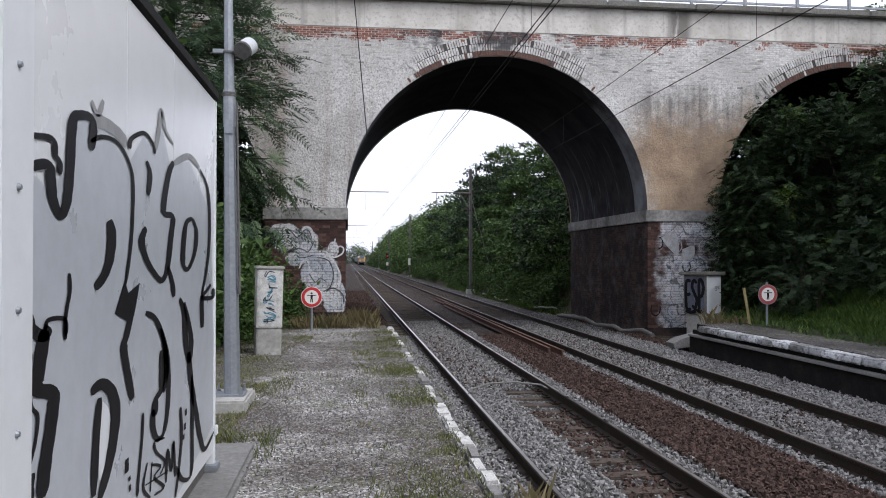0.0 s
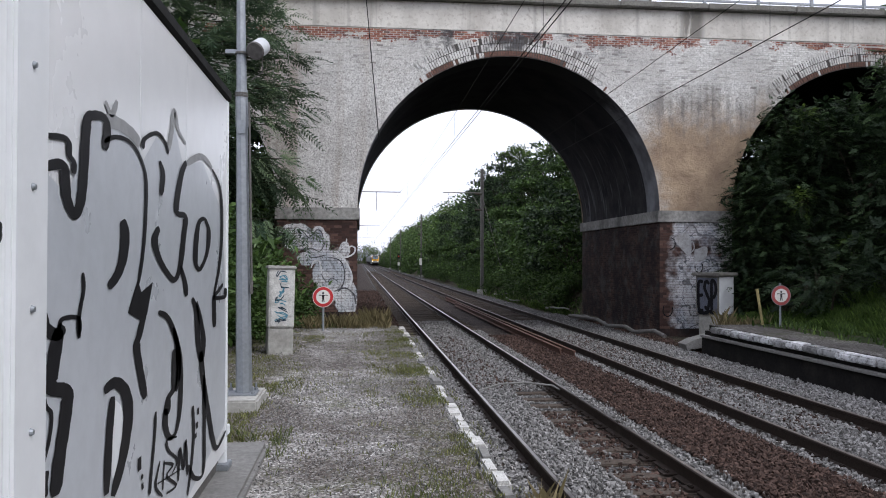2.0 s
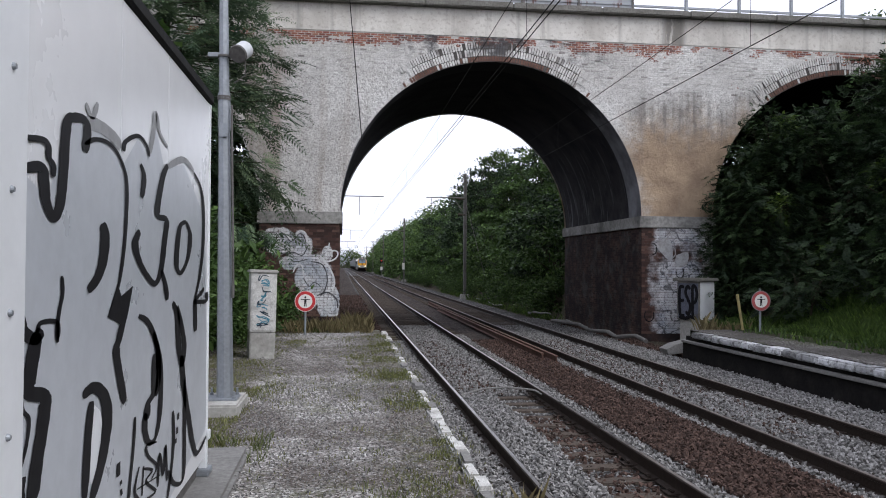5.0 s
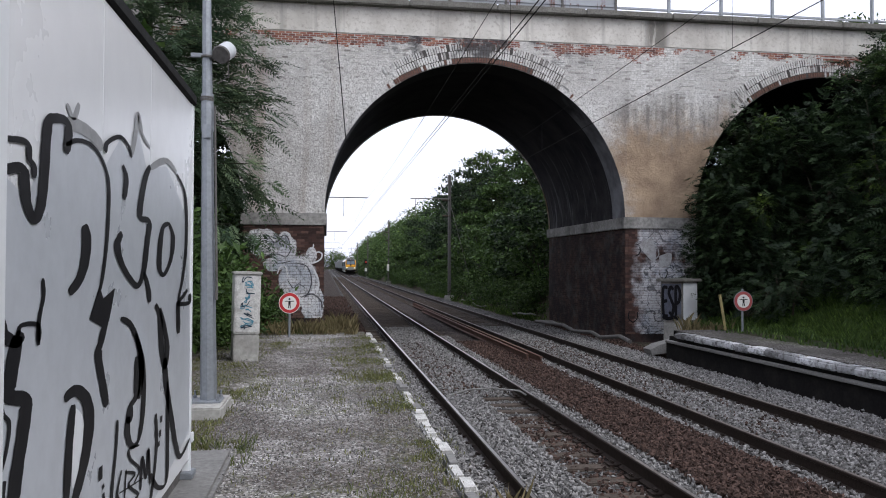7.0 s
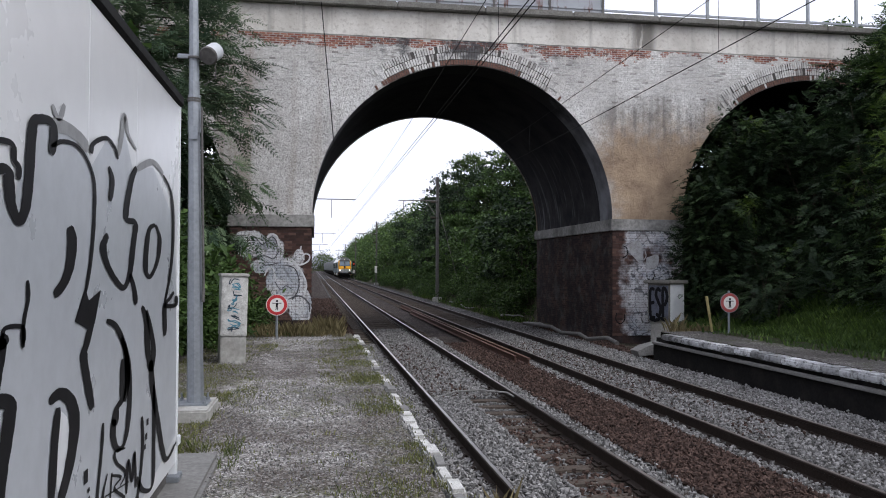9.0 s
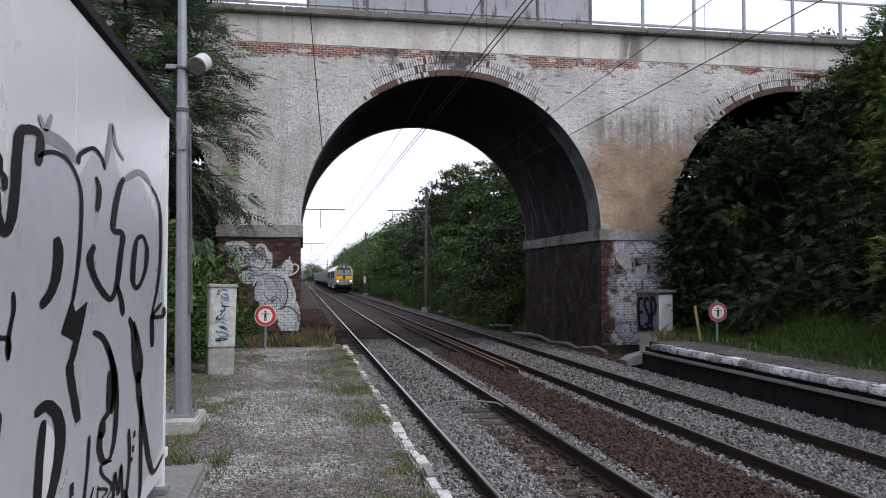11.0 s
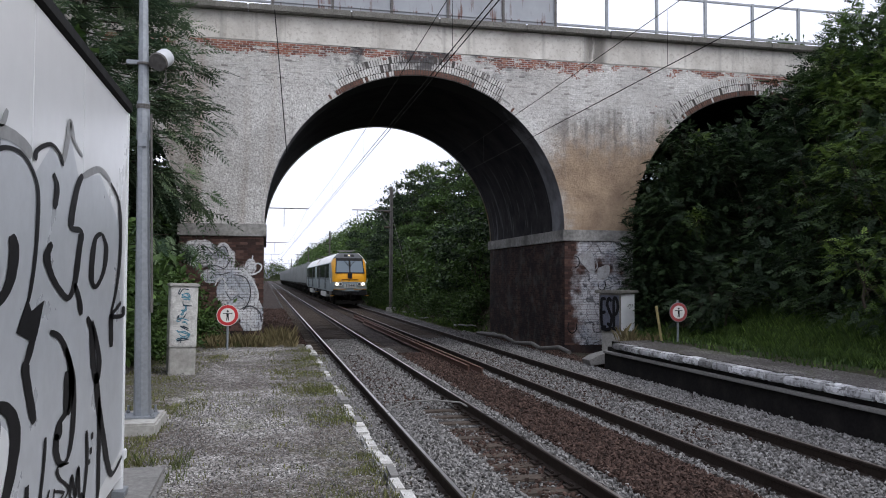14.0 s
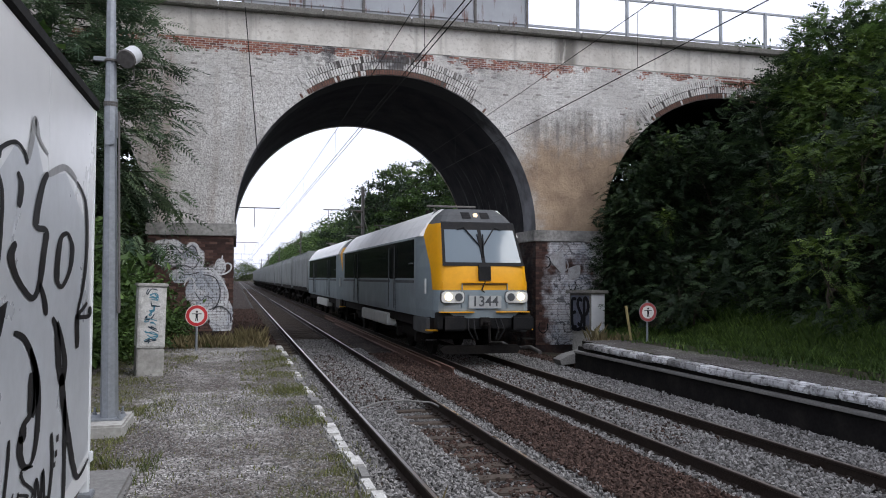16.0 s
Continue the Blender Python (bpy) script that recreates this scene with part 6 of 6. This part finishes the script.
# trees and scrub beside the near platform, behind the cabin
for x, y, z, s in ((-4.3, 21.8, 0.2, 0.95), (-5.2, 20.4, 0.4, 1.15), (-6.4, 17.6, 0.4, 1.3), (-7.2, 22.0, 1.0, 1.5), (-8.8, 18.6, 0.6, 1.7), (-5.4, 14.8, 0.4, 1.0), (-7.6, 13.8, 0.4, 1.3), (-10.6, 15.6, 0.6, 1.8)):
    plant(random.choice(far_proto[:3] if x < -5.8 else proto[:2]), x, y, z, s)
for x, y, s in ((-2.4, 20.3, 1.05), (-1.65, 19.7, 0.6), (-2.5, 17.4, 0.85), (-1.97, 19.9, 0.8), (-1.8, 20.8, 0.6), (-2.3, 18.6, 0.7), (-2.9, 16.2, 1.05), (-3.0, 18.0, 1.25), (-2.3, 19.4, 0.75), (-3.4, 19.8, 1.4), (-2.9, 21.0, 1.0), (-2.9, 14.6, 1.1), (-3.3, 12.6, 1.1), (-3.0, 10.9, 0.9), (-3.9, 16.8, 1.6), (-2.1, 17.6, 0.5), (-2.15, 15.6, 0.55)):
    plant(proto[4], x, y, PLATFORM - 0.1, s)


def feather_tree():
    """A tall tree whose drooping feathery sprays hang in front of the bridge."""
    ob = thing("feathery_tree", "tall dark tree with drooping feathery sprays before the bridge", "tree")
    g = np.random.default_rng(5)
    foot = np.array([-4.6, 21.4, 0.3])
    bm = trunk_mesh(9, 9.5, 0.2, 0.1, [])
    bmesh.ops.translate(bm, vec=Vector(foot), verts=bm.verts[:])
    cs = []
    for i in range(150):
        z = g.uniform(2.2, 13.0)
        reach = (3.6 - 0.10 * abs(z - 5.5)) * g.uniform(0.5, 1.0)
        a = g.uniform(-2.4, 1.0)
        tip = foot + np.array([math.cos(a) * reach, math.sin(a) * reach * 0.7, z])
        root = foot + np.array([0.05, 0, max(0.8, z - 0.1 * reach)])
        bm_rod(bm, root, tip - np.array([0, 0, 0.27]), 0.022, 0.006, 4, caps=False)
        for s in np.linspace(0.35, 1.0, 9):
            cs.append(root + (tip - root) * s - np.array([0, 0, 0.55 * (s ** 2) * 0.5]))
    part("trunk", bm, BARK, ob)
    v, f = spray_cloud(5, cs, (0.22, 0.22, 0.10), 3600, 0.75, 9, 0.15, 0.32, 0.22, foot + np.array([0, 0, 5.5]))
    crown = new("crown", soup("crown", v.tolist(), f.tolist(), LEAF_FEATHER))
    crown.parent = ob


feather_tree()
# the wooded cutting beyond the bridge: single trees near it, one wood farther off
y = 35.0
while y < 112:
    plant(proto[4], 9.9 + random.uniform(-0.3, 0.4), y, -0.3, random.uniform(0.8, 1.2))
    plant(proto[4], 10.3 + random.uniform(-0.3, 0.4), y + 1.4, 0.0, random.uniform(0.9, 1.3))
    for x, z in ((11.3, -0.9), (13.0, 0.9), (14.6, 3.9), (16.6, 5.8)):
        src = random.choice(far_proto[:3]) if z < 4 else random.choice(far_proto)
        plant(src, x + random.uniform(-0.5, 0.5), y + random.uniform(-0.8, 0.8), z + random.uniform(-0.7, 0.7), random.uniform(0.75, 1.2))
    y += 2.9


def wood(name, label, seed, spots, leaves, size, material):
    """A far wood as stuff: many crowns, too far off to tell apart."""
    V, F, n = [], [], 0
    for i, (x, y, z, r) in enumerate(spots):
        c = crown_centres(seed + i, (r, r, r * 1.15), 22) + np.array([x, y, z])
        v, f = leaf_cloud(seed + i, c, (0.3 * r, 0.3 * r, 0.14 * r), leaves, size, 0.55, 0.0, 1.6)
        V.append(v)
        F.append(f + n)
        n += len(v)
    ob = new(name, soup(name, np.concatenate(V).tolist(), np.concatenate(F).tolist(), material))
    return tagged(ob, label, "wood", kind="stuff")


spots_a, spots_b = [], []
for y in np.arange(112.0, 350.0, 4.6):
    for x, z, r in ((9.9, 0.6, 1.0), (11.3, 2.6, 1.9), (13.0, 4.8, 2.1), (14.6, 7.6, 2.2), (16.8, 10.0, 2.3)):
        (spots_a if random.random() < 0.7 else spots_b).append((x + random.uniform(-0.5, 0.5), y + random.uniform(-1.2, 1.2), z + random.uniform(-0.7, 0.7), r))
thicket = [(-5.2 - i * 0.8 + random.uniform(-1, 1), 300 + 6 * i, random.uniform(2.5, 6.0), 3.2) for i in range(30)]
thicket += [(-8.0 + i * 1.8, 540, random.uniform(3, 9), 5.0) for i in range(12)]
wood("far_thicket", "soft green thicket where the line bends away", 7000, thicket, 700, 0.8, LEAF_MID)
wood("far_wood", "dense green wood along the cutting", 900, spots_a, 420, 0.46, LEAF)
wood("far_wood_fresh", "lighter green crowns in the wood along the cutting", 2900, spots_b, 420, 0.44, LEAF_MID)
# hidden wood, added so that the train's windows reflect something dark
left = [(-4.6 + random.uniform(-0.4, 0.4), y, 2.8, 2.0) for y in np.arange(36.0, 240.0, 3.2)] + [(-7.0, y, 5.6, 2.4) for y in np.arange(36.0, 240.0, 4.0)]
wood("cutting_wood", "unseen dark wood added for the train windows to reflect", 5000, left, 420, 0.4, LEAF_DARK)
for x, y, s in ((23.0, 34.4, 1.0), (24.8, 34.8, 1.1)):
    plant(far_proto[3], x, y, 7.0, s)
for x, y, z, s in ((14.2, 15.5, 4.2, 0.9), (15.2, 16.2, 5.6, 1.0), (13.8, 15.2, 2.8, 0.8), (15.6, 16.6, 3.0, 0.9), (16.4, 17.4, 6.6, 1.1), (14.9, 15.8, 1.6, 0.8), (17.2, 18.4, 7.6, 1.0)):
    plant(proto[5], x, y, z, s)


def blades(name, label, seed, boxes, height, material, thick=0.006, bare=0.06):
    """Grass as stuff: thin bent blades over stretches (x0, x1, y0, y1, z, count)."""
    g = np.random.default_rng(seed)
    V, F, n = [], [], 0
    for x0, x1, y0, y1, z, count in boxes:
        at = np.stack([g.uniform(x0, x1, count), g.uniform(y0, y1, count), np.full(count, z)], 1)
        at[:, 2] += np.maximum(0, at[:, 0] - 11.3) * 0.5
        keep = np.array([noise.noise((p[0] * 0.9, p[1] * 0.9, 4.0)) for p in at]) + 0.6 * np.array([noise.noise((p[0] * 4.0, p[1] * 4.0, 7.0)) for p in at]) + g.uniform(-0.35, 0.35, count) > bare
        at = at[keep]
        m = len(at)
        h = height * (g.uniform(0.3, 1.2, m) * np.array([0.75 + 0.9 * noise.noise((p[0] * 1.7, p[1] * 1.7, 9.0)) for p in at]).clip(0.25, 1.4))[:, None]
        a = g.uniform(0, 6.283, m)
        lean = np.stack([np.cos(a), np.sin(a), np.zeros(m)], 1)
        side = np.stack([-np.sin(a), np.cos(a), np.zeros(m)], 1) * thick
        up = np.array([0, 0, 1.0])
        v = np.stack([at - side, at + side, at + up * h * 0.6 + lean * h * 0.15 + side * 0.7, at + up * h + lean * h * 0.45], 1).reshape(-1, 3)
        i = np.arange(m)[:, None] * 4 + n
        V.append(v)
        F.append(np.concatenate([i + [0, 1, 2], i + [0, 2, 3]], 0))
        n += 4 * m
    ob = new(name, soup(name, np.concatenate(V).tolist(), np.concatenate(F).tolist(), material))
    return tagged(ob, label, "grass", kind="stuff")


blades("grass", "green grass at the back of the far platform", 3, [(10.75, 13.6, 9, 20, PLATFORM - 0.06, 78000), (10.5, 11.8, 16, 22.5, PLATFORM - 0.1, 9000), (-2.3, 0.3, 18.9, 20.8, 0.42, 7000)], 0.24, GRASS, 0.008, -0.45)
blades("low_weeds", "low broad-leaved weeds spreading on the far platform", 13, [(10.6, 13.4, 9, 20, PLATFORM - 0.02, 30000), (9.7, 10.7, 9, 19, PLATFORM, 700)], 0.17, LEAF_MID, 0.022, -0.2)
blades("dry_grass", "dry straw-coloured grass by the platform end", 4, [(-1.8, 0.7, 18.8, 20.4, 0.42, 9000), (-1.4, 0.8, 20.0, 23.0, 0.0, 7000), (9.5, 10.6, 19.4, 20.8, 0.35, 700),
                                                                     (1.30, 1.7, 4.0, 6.4, -0.15, 70), (1.45, 1.8, 5.2, 7.2, -0.15, 140)], 0.40, DRYGRASS, 0.0032)
blades("platform_weeds", "low weeds and moss on the gravel platform", 6, [(-2.2, -0.7, 7.2, 17.5, PLATFORM, 14000), (0.55, 1.0, 3.5, 18.5, PLATFORM, 12000), (0.85, 1.2, 3.2, 18.5, PLATFORM - 0.03, 2600), (0.1, 0.95, 3.5, 18.5, PLATFORM, 7000), (-0.9, 0.9, 4.0, 18.5, PLATFORM, 6000),
                                                                        (-2.2, -1.0, 6.4, 10.5, PLATFORM, 9000), (-2.4, -0.9, 16.5, 19.5, PLATFORM, 5000), (8.46, 8.7, 6, 20, PLATFORM, 250)], 0.045, WEED)
blades("grass_tufts", "taller tufts of grass along the worn platform edge", 16, [(0.50, 0.98, 3.4, 9.5, PLATFORM, 2600), (0.62, 0.98, 9.5, 18.0, PLATFORM, 1500), (0.1, 0.5, 4.0, 7.0, PLATFORM, 700), (-0.75, -0.6, 4.0, 7.5, PLATFORM, 900),
                                                                        (-1.9, -0.9, 6.9, 11.0, PLATFORM, 2400)], 0.085, GRASS_PALE, 0.0035, 0.22)
blades("trackside_weeds", "rough weeds at the foot of the wooded cutting", 8, [(8.6, 10.2, 33, 70, -0.25, 14000), (-2.4, 1.2, 20.5, 24.0, -0.2, 5000)], 0.4, GRASS)


# ---------------------------------------------------------------- loose ballast
def stones(name, label, seed, boxes, size, material):
    """Crushed stone as stuff: squashed octahedra over stretches (x0, x1, y0, y1, z, count)."""
    g = np.random.default_rng(seed)
    base = np.array([(1, 0, 0), (0, 1, 0), (-1, 0, 0), (0, -1, 0), (0, 0, 1), (0, 0, -1)], float)
    faces = np.array([(0, 1, 4), (1, 2, 4), (2, 3, 4), (3, 0, 4), (1, 0, 5), (2, 1, 5), (3, 2, 5), (0, 3, 5)])
    V, F, n = [], [], 0
    for x0, x1, y0, y1, z, count in boxes:
        at = np.stack([g.uniform(x0, x1, count), g.uniform(y0, y1, count), z + g.normal(0, 0.014, count)], 1)
        for cx in (TRACK_NEAR, TRACK_FAR):
            for s in (-1, 1):
                at = at[np.abs(at[:, 0] - cx - s * GAUGE / 2) > 0.085]
        m = len(at)
        v = base[None] * g.uniform(0.55, 1.25, (m, 6, 1)) * (size * g.uniform(0.45, 1.0, (m, 1, 3)))
        v += g.normal(0, size * 0.13, (m, 6, 3))
        q = g.normal(0, 1, (m, 4))
        q /= np.linalg.norm(q, axis=1)[:, None]
        w, x, y, zz = q.T
        R = np.stack([1 - 2 * (y * y + zz * zz), 2 * (x * y - w * zz), 2 * (x * zz + w * y), 2 * (x * y + w * zz), 1 - 2 * (x * x + zz * zz), 2 * (y * zz - w * x),
                      2 * (x * zz - w * y), 2 * (y * zz + w * x), 1 - 2 * (x * x + y * y)], 1).reshape(m, 3, 3)
        v = np.einsum("mij,mkj->mki", R, v) + at[:, None]
        i = np.arange(m)[:, None, None] * 6 + n
        V.append(v.reshape(-1, 3))
        F.append((faces[None] + i).reshape(-1, 3))
        n += 6 * m
    ob = new(name, soup(name, np.concatenate(V).tolist(), np.concatenate(F).tolist(), material))
    return tagged(ob, label, "ballast", kind="stuff")


Z = -0.155
stones("grey_ballast", "pale grey crushed stone ballast along both tracks", 31,
       [(1.5, 1.88, 4, 24, Z, 7980), (2.0, 2.7, 4, 14, Z + 0.015, 6840), (2.7, 3.4, 4, 14, Z - 0.05, 1330), (2.0, 3.4, 14, 30, Z, 9880), (3.52, 4.0, 4, 26, Z, 7220),
        (5.0, 5.4, 4, 26, Z, 6840), (5.54, 6.9, 4, 14, Z, 10640), (5.54, 6.9, 14, 30, Z, 9120), (7.04, 8.45, 5, 14, Z, 11400), (7.04, 8.45, 14, 24, Z, 9120), (7.04, 8.6, 24, 34, Z, 3800)], 0.035, STONE_GREY)
stones("rusty_ballast", "rust-brown crushed stone between the two tracks", 32,
       [(3.92, 5.1, 4, 13, Z + 0.03, 12540), (3.92, 5.1, 13, 24, Z + 0.02, 7980), (2.6, 3.4, 4, 12, Z - 0.04, 2470), (1.95, 2.9, 14, 24, Z, 950), (5.6, 6.8, 10, 24, Z, 1330)], 0.039, STONE_RED)
stones("dark_rubble", "dark loose stone at the foot of the pier", 33, [(8.5, 9.3, 19.3, 33, -0.2, 2200), (-0.1, 1.4, 20.3, 34, -0.14, 4200), (-0.1, 1.4, 34, 60, -0.14, 2200)], 0.06, STONE_RED)
stones("platform_grit", "loose grey grit on the near platform", 34, [(-1.0, 0.95, 3.6, 11, PLATFORM + 0.012, 9000), (-1.9, 0.9, 11, 19, PLATFORM + 0.012, 6000)], 0.013, STONE_GREY)


# fresh shrubs rising over the parapet
for x, y, z, s in ((18.9, 20.6, 8.6, 0.9), (20.2, 20.6, 9.0, 1.1), (17.6, 21.0, 8.0, 0.7)):
    plant(proto[5], x, y, z, s)


# ---------------------------------------------------------------- brickwork
def build_brickwork():
    mid = CENTRES[1]
    # voussoirs round the main arch and the far side arch
    bare = plain("bare_arch_brick", (0.24, 0.125, 0.095), 0.9, vary=0.6, scale=7, dirty=0.6, dirt=(0.05, 0.04, 0.038), bump=0.4)
    vous = [finish("arch_brick", box(-0.033, 0.033, -0.05, 0.05, 0.0, h, 0.01), m) for h, m in ((0.155, FACE_PIECE), (0.215, FACE_PIECE), (0.155, bare))]
    for cx, a0, a1 in ((mid, 52, 127), (CENTRES[2], 46, 132)):
        for row, (r, lag) in enumerate(((RADIUS + 0.015, 0.0), (RADIUS + 0.185, 0.5), (RADIUS + 0.415, 0.1))):
            step = math.degrees(0.084 / (r + 0.13))
            n = int((a1 - a0) / step)
            for i in range(n):
                near_end = min(i, n - 1 - i) * step / 7
                if random.random() < (0.02 if near_end > 1 else 0.75 * (1 - near_end)):
                    continue
                a = radians(a0 + (i + lag) * step)
                red = row == 0 and noise.noise((a * 5.0, cx, 1.0)) + random.uniform(-0.2, 0.2) > 0.0
                b = new("arch_brick", vous[2] if red else vous[min(row, 1)])
                b.parent = bridge
                b.matrix_basis = Matrix.Translation((cx + r * math.cos(a), FRONT + 0.022 + random.uniform(-0.010, 0.008), SPRING + r * math.sin(a))) @ Euler((0, math.pi / 2 - a, 0)).to_matrix().to_4x4()
        ring = arc(cx, RADIUS + 0.002, a0 + 6, a1 - 6, 40)
        outer = arc(cx, RADIUS + 0.62, a0 + 7, a1 - 7, 40)
        bm = bmesh.new()
        va = [bm.verts.new((x, FRONT - 0.012, z)) for x, z in ring]
        vb = [bm.verts.new((x, FRONT - 0.012, z)) for x, z in outer]
        for i in range(40):
            bm.faces.new((va[i], va[i + 1], vb[i + 1], vb[i]))
        part("mortar_ring", bm, JOINT, bridge, "dark open joints between the arch bricks")
    # stretchers of the spandrels above the render, joined
    V, F = [], []
    g = np.random.default_rng(12)

    def brick(x, z, w, y, h=0.050):
        n = len(V)
        V.extend([(x + 0.004, y, z), (x + w - 0.022, y, z), (x + w - 0.022, y, z + h), (x + 0.004, y, z + h),
                  (x, FRONT + 0.03, z - 0.004), (x + w - 0.012, FRONT + 0.03, z - 0.004), (x + w - 0.012, FRONT + 0.03, z + h + 0.004), (x, FRONT + 0.03, z + h + 0.004)])
        F.extend([(n, n + 1, n + 2, n + 3), (n + 1, n, n + 4, n + 5), (n + 2, n + 1, n + 5, n + 6), (n + 3, n + 2, n + 6, n + 7), (n, n + 3, n + 7, n + 4)])
    row = 0
    z = 6.0
    while z < 9.12:
        x = -4.5 - (0.115 if row % 2 else 0)
        while x < 21.5:
            w = 0.205
            c = x + w / 2
            free = all(math.hypot(c - cx, z + 0.03 - SPRING) > RADIUS + 0.65 for cx in CENTRES)
            edge = noise.noise((c * 0.7, z * 0.7, 2.0)) * 0.9
            limit = 7.25 + 0.6 * edge if c > 6.5 else 7.85 + 0.5 * edge
            if free and z > limit and g.random() > 0.015:
                brick(x, z, w, FRONT - 0.008 + g.normal(0, 0.004))
            x += w
        z += 0.067
        row += 1
    ob = new("spandrel_brickwork", soup("spandrel_brickwork", V, F, FACE_BRICK))
    ob.parent = bridge
    tagged(ob, "whitewashed brick courses with bare red bricks", kind="stuff")
    # piers: bricks of the two front faces, piece by piece; the inner wall joined
    for x0, x1, zs in ((ARCH_L - PIER, ARCH_L, 0.55), (ARCH_R, ARCH_R + PIER, 0.0)):
        piece = finish("brick", box(0, 0.216, -0.02, 0.03, 0, 0.073, 0.005), PIER_BRICK)
        row, z = 0, 3.36 - 0.081
        while z > zs:
            x = x0 + (0.0 if row % 2 else -0.11)
            while x < x1 - 0.05:
                a, b = max(x, x0), min(x + 0.216, x1)
                if b - a > 0.06:
                    o = new("brick", piece)
                    o.parent = bridge
                    o.location = (a, FRONT + random.uniform(-0.003, 0.004), z)
                    o.scale = ((b - a) / 0.216, 1, 1)
                x += 0.224
            z -= 0.081
            row += 1
    V2, F2 = [], []
    row, z = 0, 0.0
    while z < 3.3:
        y = FRONT + 0.03 + (0.115 if row % 2 else 0.0)
        while y < BACK - 0.25:
            n = len(V2)
            p = ARCH_R + 0.002 - abs(float(g.normal(0, 0.003)))
            q = ARCH_R + 0.03
            V2.extend([(p, y, z), (p, y + 0.212, z), (p, y + 0.212, z + 0.06), (p, y, z + 0.06), (q, y, z), (q, y + 0.212, z), (q, y + 0.212, z + 0.06), (q, y, z + 0.06)])
            F2.extend([(n + 3, n + 2, n + 1, n), (n, n + 1, n + 5, n + 4), (n + 1, n + 2, n + 6, n + 5), (n + 2, n + 3, n + 7, n + 6), (n + 3, n, n + 4, n + 7)])
            y += 0.225
        z += 0.0735
        row += 1
    ob = new("inner_brickwork", soup("inner_brickwork", V2, F2, SOOT_BRICK))
    ob.parent = bridge
    tagged(ob, "soot-blackened brick courses inside the arch", kind="stuff")


build_brickwork()


# ---------------------------------------------------------------- what moves
SPEED = 20.2


def motions():
    """The goods train runs towards the camera at an even pace along the far track."""
    for ob, behind in TRAIN:
        rows = []
        for i in range(0, 17):
            rows.append((float(i), pose(TRACK_FAR, 19.6 + SPEED * (16 - i) + behind, 0)))
        walk(ob, rows)


motions()
